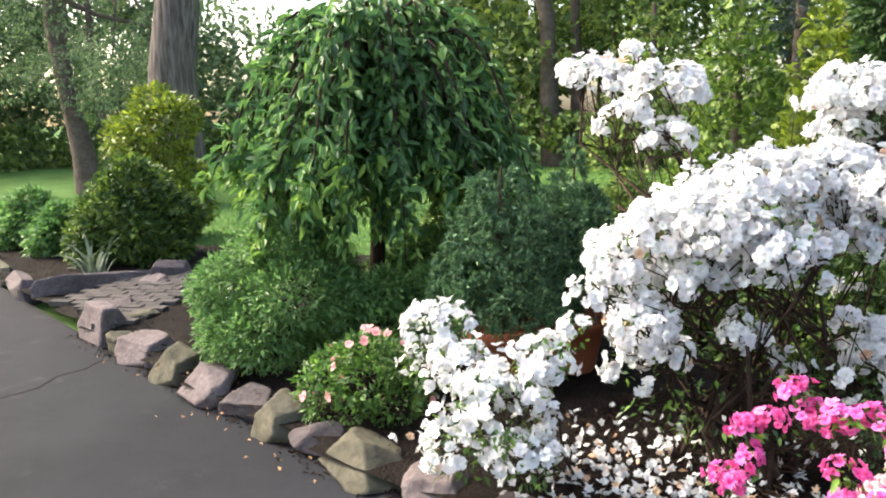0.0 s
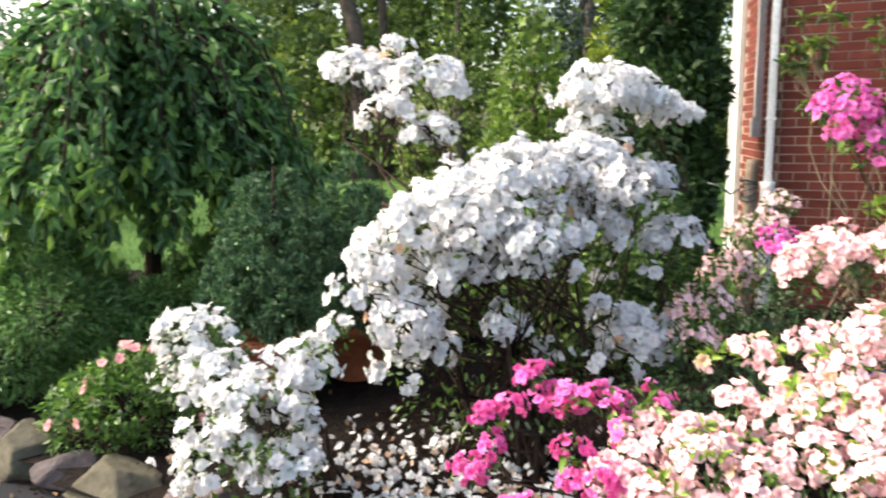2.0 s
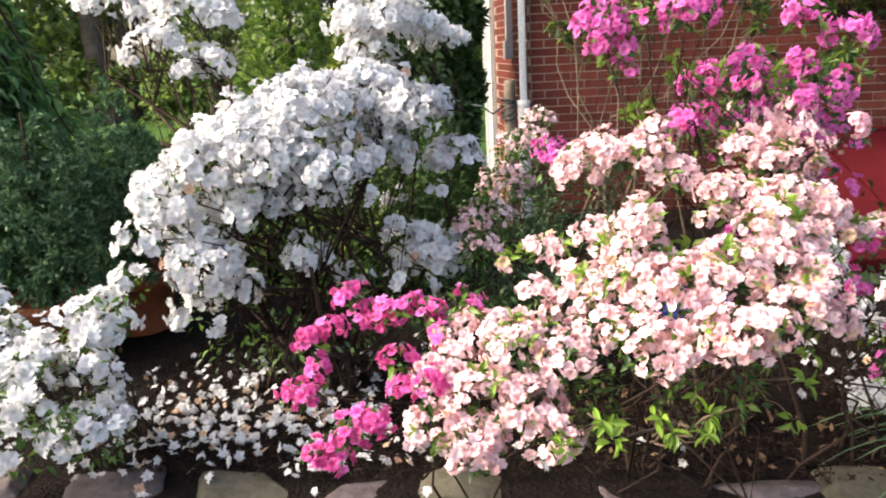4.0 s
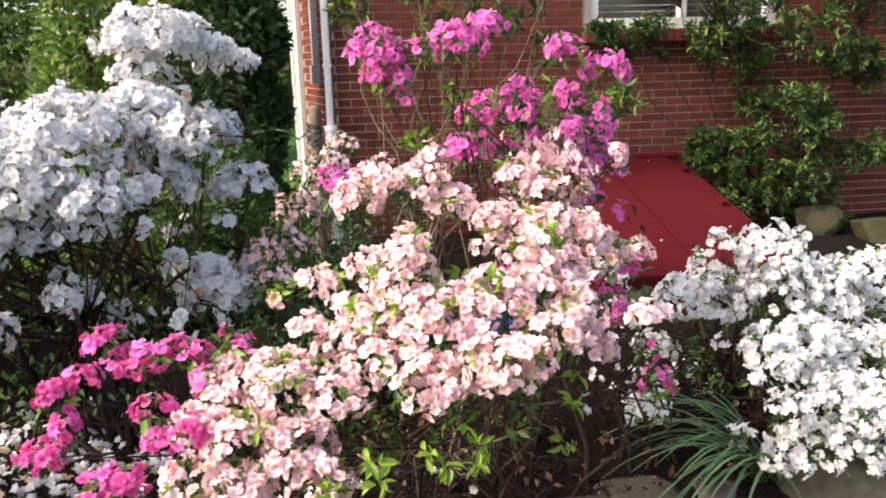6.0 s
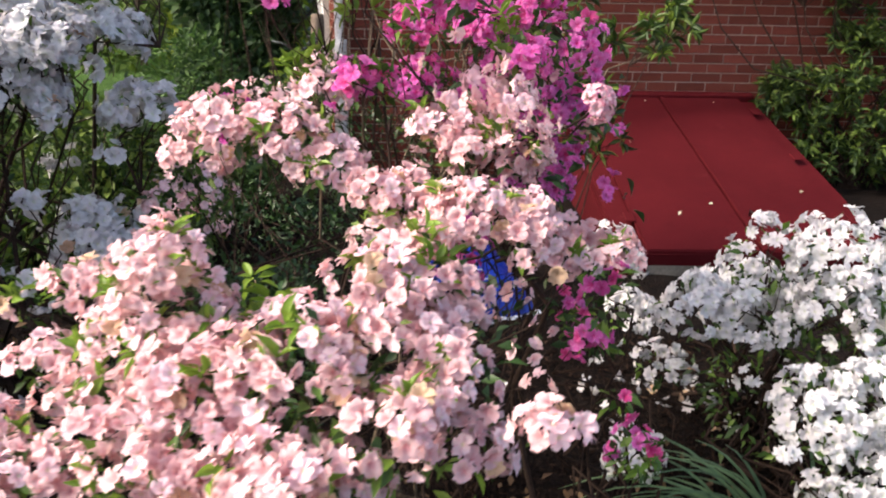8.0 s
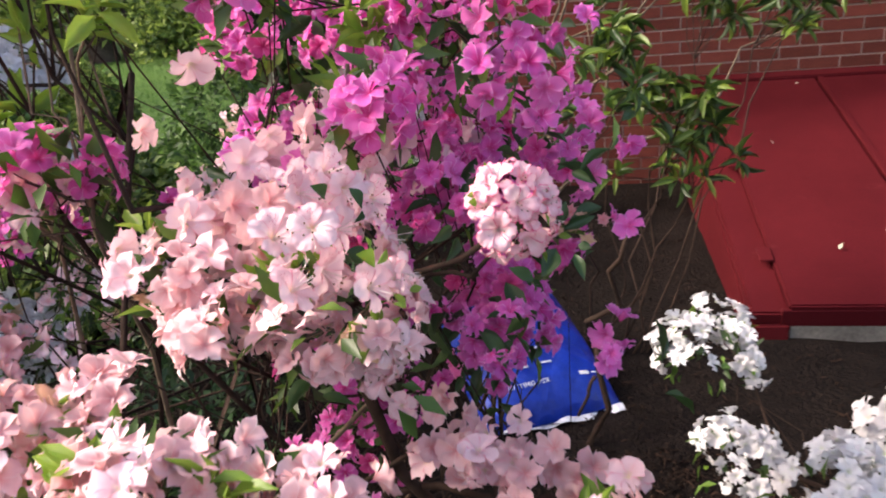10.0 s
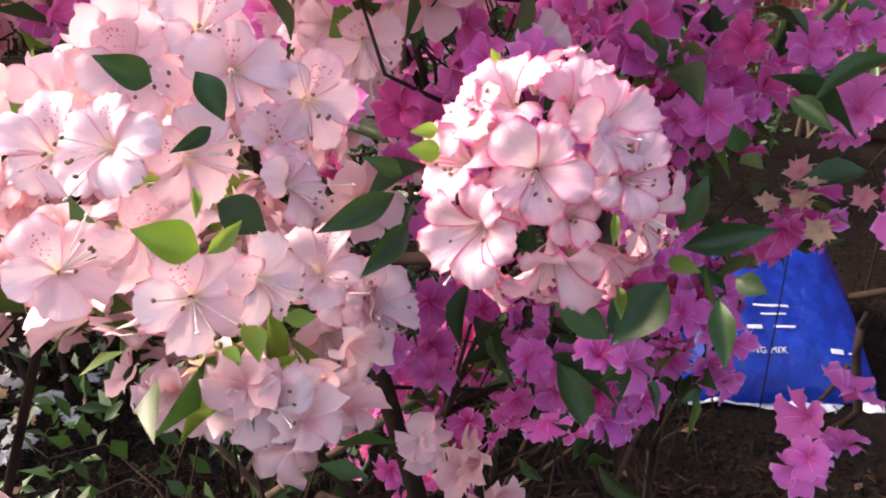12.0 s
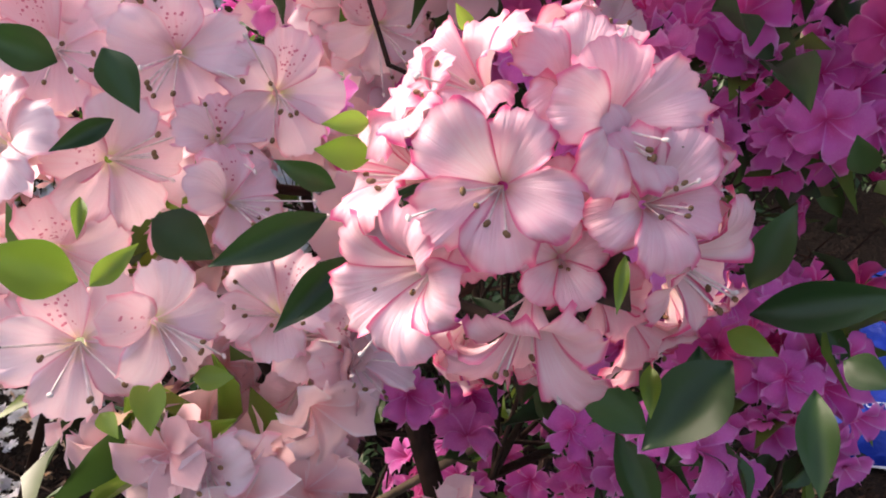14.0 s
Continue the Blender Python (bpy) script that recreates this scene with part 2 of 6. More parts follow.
G_ARB = leaf_mat("arborvitae_leaf", (0.016, 0.045, 0.017), (0.035, 0.088, 0.026), (0.075, 0.15, 0.04), 0.65, 0.25)
G_PEACH = leaf_mat("rosy_azalea_leaf", (0.03, 0.08, 0.016), (0.07, 0.17, 0.03), (0.17, 0.32, 0.06), 0.5, 0.35)
G_WALL = leaf_mat("wall_shrub_leaf", (0.022, 0.055, 0.014), (0.06, 0.125, 0.028), (0.22, 0.33, 0.05), 0.4, 0.35)
G_WALLDARK = leaf_mat("wall_shrub_leaf_dark", (0.018, 0.046, 0.012), (0.048, 0.10, 0.022), (0.17, 0.27, 0.045), 0.6, 0.32)
G_STRAP = leaf_mat("strap_leaf", (0.055, 0.12, 0.065), (0.09, 0.185, 0.095), (0.14, 0.25, 0.12), 0.45, 0.3)
G_IRIS = leaf_mat("iris_leaf", (0.10, 0.15, 0.10), (0.16, 0.22, 0.16), (0.24, 0.29, 0.22), 0.5, 0.25)
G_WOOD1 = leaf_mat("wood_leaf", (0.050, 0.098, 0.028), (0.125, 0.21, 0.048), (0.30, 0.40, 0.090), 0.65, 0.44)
# paler, bluer green: the haze of distance is mixed into this leaf colour
G_WOOD2 = leaf_mat("wood_leaf_hazed", (0.055, 0.10, 0.055), (0.11, 0.185, 0.085), (0.20, 0.29, 0.125), 0.7, 0.4)
G_CONLIGHT = leaf_mat("light_conifer", (0.06, 0.12, 0.024), (0.13, 0.225, 0.04), (0.23, 0.34, 0.06), 0.6, 0.35)
G_CONBLUE = leaf_mat("blue_spruce", (0.02, 0.035, 0.035), (0.035, 0.06, 0.06), (0.06, 0.09, 0.085), 0.6, 0.15)

P_WHITE = petal_mat("white_petal", (0.60, 0.67, 0.47), (0.755, 0.76, 0.77), (0.78, 0.78, 0.79), 0.3, 0.06)
P_PINK = petal_mat("pink_petal", (0.82, 0.36, 0.37), (0.855, 0.57, 0.58), (0.88, 0.675, 0.685), 0.28, 0.13, edge=0.7, deep=0.42)
P_PALE = petal_mat("pale_pink_petal", (0.66, 0.66, 0.32), (0.90, 0.72, 0.755), (0.87, 0.44, 0.53), 0.26, 0.06, edge=0.72, veins=0.16, rough=0.46, flush=0.45)
P_EDGE = petal_mat("pink_edged_petal", (0.88, 0.76, 0.60), (0.92, 0.75, 0.775), (0.78, 0.10, 0.26), 0.22, 0.06, edge=0.44, veins=0.14, rough=0.40, flush=0.55)
P_BLOTCH = petal_mat("blotched_petal", (0.74, 0.56, 0.38), (0.895, 0.66, 0.70), (0.85, 0.36, 0.46), 0.3, 0.06, edge=0.66, veins=0.24, rough=0.46, freckle=(0.55, 0.06, 0.16))
P_MAG = petal_mat("magenta_petal", (0.72, 0.02, 0.22), (0.82, 0.14, 0.56), (0.91, 0.40, 0.76), 0.40, 0.18, edge=0.55, veins=0.30, deep=0.45)
P_ROSE = petal_mat("rose_petal", (0.62, 0.02, 0.18), (0.74, 0.10, 0.37), (0.82, 0.27, 0.52), 0.35, 0.18, edge=0.6, deep=0.45)
P_PEACH = petal_mat("rosy_petal", (0.80, 0.24, 0.25), (0.87, 0.42, 0.44), (0.89, 0.56, 0.57), 0.35, 0.1)
P_TAN = petal_mat("faded_petal", (0.56, 0.36, 0.20), (0.74, 0.53, 0.36), (0.72, 0.50, 0.33), 0.3, 0.15)
M_STAMEN = surface("stamen", (0.80, 0.66, 0.62), (0.88, 0.78, 0.74), 0.5, 40.0, 300.0, 0.1, 0.001)
M_ANTHER = surface("anther", (0.16, 0.085, 0.04), (0.30, 0.17, 0.08), 0.7, 60.0, 400.0, 0.1, 0.001)


# ---- mesh tools ----
def mesh_tris(name, V, T, mat, rim=None, smooth=True, lie=None):
    V, T = np.asarray(V, np.float32), np.asarray(T, np.int32)
    me = bpy.data.meshes.new(name)
    me.vertices.add(len(V))
    me.vertices.foreach_set("co", V.ravel())
    me.loops.add(T.size)
    me.loops.foreach_set("vertex_index", T.ravel())
    me.polygons.add(len(T))
    me.polygons.foreach_set("loop_start", np.arange(0, T.size, 3, dtype=np.int32))
    me.polygons.foreach_set("use_smooth", np.full(len(T), smooth))
    if rim is not None:
        me.attributes.new("rim", "FLOAT", "POINT").data.foreach_set("value", np.asarray(rim, np.float32))
    if lie is not None:
        for k, key in enumerate(("across", "along")):
            me.attributes.new(key, "FLOAT", "POINT").data.foreach_set("value", np.ascontiguousarray(lie[:, k], dtype=np.float32))
    me.materials.append(mat)
    me.update(calc_edges=True)
    return me


def mesh_bm(name, bm, mat, smooth=False):
    me = bpy.data.meshes.new(name)
    bm.to_mesh(me)
    bm.free()
    for p in me.polygons:
        p.use_smooth = smooth
    me.materials.append(mat)
    return me


def part(name, data, parent, label="", kind=""):
    ob = new(name, data)
    ob.parent = parent
    if label or kind:
        tagged(ob, label, kind=kind)
    return ob


def thing(name, label, category, at=(0, 0, 0), group="", kind=""):
    ob = new(name)
    ob.empty_display_size = 0.1
    ob.location = at
    return tagged(ob, label, category, group, kind)


def box_bm(sx, sy, sz, bevel=0.0, seg=2, at=(0, 0, 0)):
    bm = bmesh.new()
    bmesh.ops.create_cube(bm, size=1.0, matrix=Matrix.Translation(at) @ Matrix.Diagonal((sx, sy, sz, 1)))
    if bevel:
        bmesh.ops.bevel(bm, geom=bm.edges[:], offset=bevel, segments=seg, affect="EDGES")
    return bm


def unit(a):
    a = np.asarray(a, float)
    return a / np.maximum(np.linalg.norm(a, axis=-1, keepdims=True), 1e-9)


def frames_of(Z, rg, up=None):
    """Turns whose third column is Z, spun at random, or with the second column towards up."""
    Z = unit(Z)
    ref = unit(rg.normal(size=Z.shape)) if up is None else np.broadcast_to(np.asarray(up, float), Z.shape)
    X = unit(np.cross(ref, Z))
    return np.stack([X, np.cross(Z, X), Z], -1)


def spread(V, T, R, S, P):
    """Copies of one small mesh at many turns, sizes and places."""
    n, k = len(P), len(V)
    S = np.broadcast_to(np.asarray(S, float).reshape(-1, 1, 1) if np.ndim(S) < 2 else np.asarray(S)[:, None, :], (n, 1, 1) if np.ndim(S) < 2 else (n, 1, 3))
    W = np.einsum("nij,nkj->nki", R, V[None] * S) + P[:, None]
    return W.reshape(-1, 3), (T[None] + (np.arange(n) * k)[:, None, None]).reshape(-1, 3)


def tube(points, radii, sides=6):
    P = np.asarray(points, float)
    n = len(P)
    D = unit(np.gradient(P, axis=0))
    ref = np.array([0.31, 0.2, 0.93])
    X = unit(np.cross(D, ref))
    Y = np.cross(D, X)
    a = np.linspace(0, 2 * np.pi, sides, endpoint=False)
    ring = np.cos(a)[None, :, None] * X[:, None] + np.sin(a)[None, :, None] * Y[:, None]
    V = (P[:, None] + ring * np.asarray(radii, float)[:, None, None]).reshape(-1, 3)
    T = []
    for i in range(n - 1):
        for j in range(sides):
            q = (i * sides + j, i * sides + (j + 1) % sides, (i + 1) * sides + (j + 1) % sides, (i + 1) * sides + j)
            T += [(q[0], q[1], q[2]), (q[0], q[2], q[3])]
    c = len(V)
    V = np.vstack([V, P[-1:]])
    T += [((n - 1) * sides + j, (n - 1) * sides + (j + 1) % sides, c) for j in range(sides)]
    return V, np.array(T)


def joined(pieces):
    V, T, o = [], [], 0
    for v, t in pieces:
        V.append(v)
        T.append(t + o)
        o += len(v)
    return np.vstack(V), np.vstack(T)


def bent(a, b, rg, wob=0.12, n=6, sag=0.0):
    """A crooked line from a to b."""
    a, b = np.asarray(a, float), np.asarray(b, float)
    s = np.linspace(0, 1, n)[:, None]
    L = np.linalg.norm(b - a)
    off = rg.normal(size=(n, 3)) * wob * L * (np.sin(np.pi * s))
    off[:, 2] += (sag * L * np.sin(np.pi * s))[:, 0]
    return a + (b - a) * s + off


# leaf: length 1 along y, folded at the midrib
LEAF4 = (np.array([(0, 0, 0), (-.5, .45, .10), (0, .45, 0), (.5, .45, .10), (0, 1, -.08)], float),
         np.array([(0, 2, 1), (0, 3, 2), (1, 2, 4), (2, 3, 4)]))


def leaf_fine(n=8):
    """A lance-shaped leaf with a curved midrib and a wavy rim."""
    V, T = [], []
    for i in range(n + 1):
        s = i / n
        w = 0.5 * math.sin(math.pi * s ** 0.9) ** 1.1 if 0 < s < 1 else 0.015
        z = -0.18 * s * s
        for x in (-1, -0.55, 0, 0.55, 1):
            V.append((x * w, s, z + 0.34 * abs(x) * w + 0.015 * math.sin(9 * s + 3 * x)))
    for i in range(n):
        for j in range(4):
            a = i * 5 + j
            T += [(a, a + 1, a + 6), (a, a + 6, a + 5)]
    return np.array(V, float), np.array(T)


def lobe(seed, depth=0.55, n=14, m=15, frill=1.0, notch=0.40, curl=0.30):
    """One lobe of a funnel-shaped bloom: reach 1 from the axis z, its middle along y; also its rim value and where each point lies on it."""
    rg = np.random.default_rng(seed)
    ph, pk = rg.uniform(0, 6, 3), rg.uniform(0.6, 1.4, 2)
    half = radians(rg.uniform(44, 50))
    s, t = np.meshgrid(np.linspace(0, 1, n + 1), np.linspace(-1, 1, m), indexing="ij")
    e = np.maximum(np.abs(t) ** 4 * s, s ** 7)
    se = s * (1 - notch * np.abs(t) ** 2.6 * s) * (1 + 0.05 * pk[0] * s ** 4 * (1 - np.abs(t)))
    r = (0.06 + 0.94 * se ** 1.25) * (1 + frill * e * (0.022 * np.sin(23 * t + ph[0]) + 0.015 * np.sin(41 * t + ph[1])))
    a = t * half * (1 - 0.10 * s)
    z = depth * (1 - (1 - se) ** 2.1) - curl * pk[1] * se ** 4 * (0.55 + 0.45 * t * t) + 0.15 * t * s * (1 - 0.3 * s)
    z = z - 0.045 * (1 - np.abs(t)) ** 3 * np.sin(np.pi * s) + 0.05 * t * t * s
    z = z + frill * e * (0.055 * np.sin(6 * t + ph[0]) + 0.035 * np.sin(13 * t + ph[1]) + 0.02 * np.sin(24 * t + ph[2]))
    V = np.stack([r * np.sin(a), r * np.cos(a), z], -1).reshape(-1, 3)
    rim = np.maximum(0.6 * np.minimum(1, s * 1.5), 1 - np.minimum((1 - np.abs(t)) * 0.75, 1 - s) / 0.30).ravel()
    i, j = np.meshgrid(np.arange(n), np.arange(m - 1), indexing="ij")
    q = (i * m + j).ravel()
    T = np.vstack([np.stack([q, q + 1, q + m + 1], -1), np.stack([q, q + m + 1, q + m], -1)])
    return V, T, rim, np.stack([t.ravel(), s.ravel()], -1)


def about_z(V, a):
    c, s = math.cos(a), math.sin(a)
    return np.stack([c * V[:, 0] - s * V[:, 1], s * V[:, 0] + c * V[:, 1], V[:, 2]], -1)


def flower(n, m, depth=0.5, notch=0.4, curl=0.3, frill=1.0, seed=0, inner=0):
    """A whole bloom of five lobes, diameter 1, opening along z; inner: how many small petals stand in its throat."""
    rg = np.random.default_rng(seed)
    V, T, rim, o = [np.zeros((1, 3))], [], [np.zeros(1)], 1
    for k in range(5 + inner):
        v, t, e, _ = lobe(seed * 17 + k, depth * rg.uniform(0.8, 1.2) * (1 if k < 5 else 1.5), n, m, frill, notch, curl)
        v = about_z(v * 0.5 * rg.uniform(0.88, 1.10) * (1 if k < 5 else 0.5), 2 * np.pi * k / 5 + rg.normal() * 0.10 + (0.6 if k > 4 else 0))
        v[:, 2] += v[:, 0] * rg.normal() * 0.08
        # the lobes grow together at the throat
        t = np.where(t < m, 0, t + o - m)
        T.append(t[(t[:, 0] != t[:, 1]) & (t[:, 1] != t[:, 2]) & (t[:, 0] != t[:, 2])])
        V.append(v[m:]), rim.append(e[m:])
        o += len(v) - m
    return np.vstack(V), np.vstack(T), np.concatenate(rim)


FAR_FLOWERS = [flower(3, 5, d, g, c, 1.2, seed=s) for s, (d, g, c) in enumerate([(0.50, 0.45, 0.40), (0.40, 0.42, 0.25), (0.62, 0.40, 0.50), (0.35, 0.48, 0.15)])]
MID_FLOWERS = [flower(5, 7, d, g, c, 1.2, seed=s + 60, inner=i) for s, (d, g, c, i) in enumerate([(0.50, 0.48, 0.38, 0), (0.40, 0.46, 0.25, 2), (0.62, 0.44, 0.45, 0), (0.34, 0.50, 0.15, 1), (0.75, 0.46, 0.30, 0)])]
STAR_FLOWERS = [flower(5, 7, d, g, c, 1.2, seed=s + 80, inner=i) for s, (d, g, c, i) in enumerate([(0.50, 0.62, 0.45, 0), (0.40, 0.66, 0.35, 1), (0.62, 0.60, 0.50, 0), (0.80, 0.62, 0.30, 0)])]


def thinned(P, D, gap):
    """Leaves out each point that lies nearer than gap to an earlier one."""
    cells, keep = {}, []
    for i, p in enumerate(P):
        c = tuple(int(v) for v in np.floor(p / gap))
        near = [q for x in (-1, 0, 1) for y in (-1, 0, 1) for z in (-1, 0, 1) for q in cells.get((c[0] + x, c[1] + y, c[2] + z), ())]
        if all((p[0] - q[0]) ** 2 + (p[1] - q[1]) ** 2 + (p[2] - q[2]) ** 2 > gap * gap for q in near):
            cells.setdefault(c, []).append(p)
            keep.append(i)
    return P[keep], D[keep]


def shell(blobs, n, rg, inner=0.72, top=-0.45):
    """Points in the outer layer of a set of ellipsoids (x, y, z, radius, height factor), and the way outward."""
    B = np.asarray(blobs, float)
    area = B[:, 3] ** 2
    pick = rg.choice(len(B), n, p=area / area.sum())
    d = unit(rg.normal(size=(n * 3, 3)))
    d = d[d[:, 2] > top][:n]
    while len(d) < n:
        d = np.vstack([d, d[: n - len(d)]])
    r = rg.uniform(inner, 1.03, n)[:, None]
    sc = np.stack([B[pick, 3], B[pick, 3], B[pick, 3] * B[pick, 4]], -1)
    P = B[pick, :3] + d * r * sc
    N = unit(d / sc)
    # drop points well inside another ellipsoid
    q = (P[:, None] - B[None, :, :3]) / np.stack([B[:, 3], B[:, 3], B[:, 3] * B[:, 4]], -1)[None]
    keep = (q ** 2).sum(-1).min(1) > 0.42
    return P[keep], N[keep]


def leaves_mesh(name, P, N, length, width, mat, rg, droop=0.2, tmpl=LEAF4):
    m = len(P)
    D = unit(N + rg.normal(size=(m, 3)) * 0.65 + np.array([0, 0, -droop]))
    Zv = unit(rg.normal(size=(m, 3)) * 0.6 + N * 0.5 + np.array([0, 0, 0.8]))
    X = unit(np.cross(D, Zv))
    R = np.stack([X, D, np.cross(X, D)], -1)
    L = length * rg.uniform(0.6, 1.25, m)
    S = np.stack([L * width, L, L], -1)
    V, T = spread(tmpl[0], tmpl[1], R, S, P)
    return mesh_tris(name, V, T, mat)


def limbs(base, blobs, rg, r0=0.02, twigs=5, spread_base=0.12, wob=0.10, gaps=()):
    """One crooked branch from the ground to each clump, and the twigs in it: two lists of meshes."""
    out, fine = [], []

    def free(line):
        return not len(gaps) or clear_of(np.vstack([line, (line[1:] + line[:-1]) / 2]), gaps).all()
    for b in blobs:
        c, r = np.array(b[:3], float), b[3]
        foot = np.array(base, float) + np.array([rg.normal() * spread_base, rg.normal() * spread_base, 0])
        mid = bent(foot, c, rg, wob, 8, 0.06)
        if free(mid):
            out.append(tube(mid, np.linspace(r0, r0 * 0.3, 8), 6))
        for _ in range(twigs):
            d = unit(rg.normal(size=3) + np.array([0, 0, 0.3]))
            line = bent(mid[rg.integers(4, 8)], c + d * r * 1.0, rg, 0.14, 4)
            if free(line):
                fine.append(tube(line, np.linspace(r0 * 0.3, r0 * 0.10, 4), 4))
    return out, fine


def put_branches(parent, pieces, off, mat=None):
    for V, T in pieces[0]:
        part("branch", mesh_tris("branch", V + off, T, mat or M_TWIG), parent)
    if pieces[1]:
        V, T = joined(pieces[1])
        part("twig_mass", mesh_tris("twig_mass", V + off, T, mat or M_TWIG), parent, kind="stuff")


def place_flowers(parent, P, N, dia, mats, shares, rg, cap=300, tmpl=FAR_FLOWERS, name="flower"):
    """The first cap blooms as objects of their own on shared meshes, the rest joined."""
    if not len(P):
        return
    kinds = [[mesh_tris(f"{name}_bloom", t[0], t[1], m, t[2]) for t in tmpl] for m in mats]
    which = rg.choice(len(mats), len(P), p=np.array(shares) / np.sum(shares))
    R = frames_of(N, rg)
    S = dia * rg.uniform(0.78, 1.15, len(P))
    for i in range(min(cap, len(P))):
        ob = part(name, kinds[which[i]][rg.integers(len(tmpl))], parent)
        m = Matrix(R[i].tolist()).to_4x4() @ Matrix.Scale(S[i], 4)
        m.translation = P[i]
        ob.matrix_basis = Matrix.Translation(-parent.location) @ m
    for w, mat in enumerate(mats):
        sel = np.where(which[cap:] == w)[0] + cap
        if not len(sel):
            continue
        Vs, Ts, rims, o = [], [], [], 0
        for k, t in enumerate(tmpl):
            s = sel[k::len(tmpl)]
            if not len(s):
                continue
            V, T = spread(t[0], t[1], R[s], S[s], P[s])
            Vs.append(V), Ts.append(T + o), rims.append(np.tile(t[2], len(s)))
            o += len(V)
        ob = part("flower_mass", mesh_tris("flower_mass", np.vstack(Vs), np.vstack(Ts), mat, np.concatenate(rims)), parent, kind="stuff")
        ob.location = -parent.location


def clear_of(P, gaps):
    """Which points keep out of the open spaces, each a line from a to b with a radius."""
    ok = np.ones(len(P), bool)
    for a, b, r in gaps:
        a, b = np.array(a, float), np.array(b, float)
        s = np.clip(((P - a) @ (b - a)) / ((b - a) @ (b - a)), 0, 1)[:, None]
        ok &= np.linalg.norm(P - (a + s * (b - a)), axis=1) > r
    return ok


# the open air in front of the pink azalea
OPEN_AIR = [((1.2, 1.7, 1.33), (1.32, 2.44, 1.235), 0.16), ((1.32, 2.44, 1.235), (1.318, 2.6, 1.18), 0.13), ((1.31, 2.5, 1.2), (1.13, 2.69, 1.09), 0.06),
            ((1.30, 2.6, 1.16), (1.22, 2.75, 1.1), 0.07), ((1.31, 2.6, 1.18), (1.26, 3.0, 0.98), 0.055), ((1.31, 2.5, 1.2), (1.10, 2.66, 1.12), 0.07),
            ((1.101, 2.606, 1.02), (0.951, 2.668, 0.90), 0.045), ((0.951, 2.668, 0.91), (0.726, 2.76, 0.74), 0.07), ((0.726, 2.76, 0.74), (0.426, 2.884, 0.509), 0.11), ((1.126, 2.623, 1.0), (0.793, 2.808, 0.68), 0.05),
            ((1.10, 2.59, 1.06), (0.948, 2.663, 0.955), 0.04), ((0.948, 2.663, 0.955), (0.74, 2.80, 0.80), 0.06),
            ((1.302, 2.813, 1.032), (1.285, 3.027, 0.904), 0.03), ((1.285, 3.027, 0.904), (1.259, 3.37, 0.70), 0.055)]

BRANCH_AIR = OPEN_AIR + [((1.32, 2.3, 1.25), (0.98, 2.62, 1.3), 0.17), ((1.3, 2.4, 1.25), (1.05, 2.66, 1.12), 0.10), ((1.31, 2.6, 1.18), (1.25, 2.84, 1.10), 0.06), ((1.25, 2.80, 0.98), (1.26, 2.83, 1.35), 0.06)]


def clusters(blobs, density, per, spacing, rg, top=-0.3, aim=(-0.1, -0.4, 0.35), inner=0.72):
    """Trusses of a few blooms each over the outside of the clumps."""
    B = np.asarray(blobs, float)
    n = int((4 * np.pi * B[:, 3] ** 2).sum() * density)
    P, N = shell(blobs, n, rg, inner, top)
    N = unit(N + np.array(aim))
    k = rg.integers(per[0], per[1] + 1, len(P))
    Q = np.repeat(P, k, 0)
    W = np.repeat(N, k, 0)
    D = unit(W + rg.normal(size=Q.shape) * 0.65)
    return Q + D * spacing * rg.uniform(0.7, 1.3, (len(Q), 1)) + rg.normal(size=Q.shape) * spacing * 0.22, D


def azalea(name, label, base, blobs, mats, shares, dia, density, per, leaf_n, rg, leaf=G_AZ, cap=300, gaps=(), stems=0.016, twigs=6, leaf_len=0.04, extra=None, body=(), body_density=20, tmpl=MID_FLOWERS, limb_step=1, gap=0.36):
    ob = thing(name, label, "azalea shrub", base)
    off = -np.array(base, float)
    put_branches(ob, limbs(base, blobs[::limb_step], rg, stems, twigs, gaps=BRANCH_AIR if len(gaps) else ()), off)
    P, N = shell(list(blobs) + list(extra or []), leaf_n, rg, 0.35, -0.8)
    if len(gaps):
        k = clear_of(P, gaps)
        P, N = P[k], N[k]
    part("leaves", leaves_mesh("leaves", P + off, N, leaf_len, 0.4, leaf, rg), ob, kind="stuff")
    Q, D = clusters(blobs, density, per, dia * 0.42, rg)
    if len(body):
        Q2, D2 = clusters(body, body_density, per, dia * 0.5, rg, -0.6, inner=0.5)
        Q, D = np.vstack([Q, Q2]), np.vstack([D, D2])
    if len(gaps):
        k = clear_of(Q, gaps)
        Q, D = Q[k], D[k]
    Q, D = thinned(Q, D, dia * gap)
    order = np.argsort(Q[:, 1])
    place_flowers(ob, Q[order], D[order], dia, mats, shares, rg, cap, tmpl)
    return ob


# ---- ground ----
def sheet(name, outline, z, thick, mat, label, cells=0.0, rough=0.0, rg=None):
    bm = bmesh.new()
    vs = [bm.verts.new((x, y, z)) for x, y in outline]
    f = bm.faces.new(vs)
    if thick:
        r = bmesh.ops.extrude_face_region(bm, geom=[f])
        bmesh.ops.translate(bm, vec=(0, 0, -thick), verts=[v for v in r["geom"] if isinstance(v, bmesh.types.BMVert)])
    bmesh.ops.recalc_face_normals(bm, faces=bm.faces[:])
    return tagged(new(name, mesh_bm(name, bm, mat)), label, kind="structure")


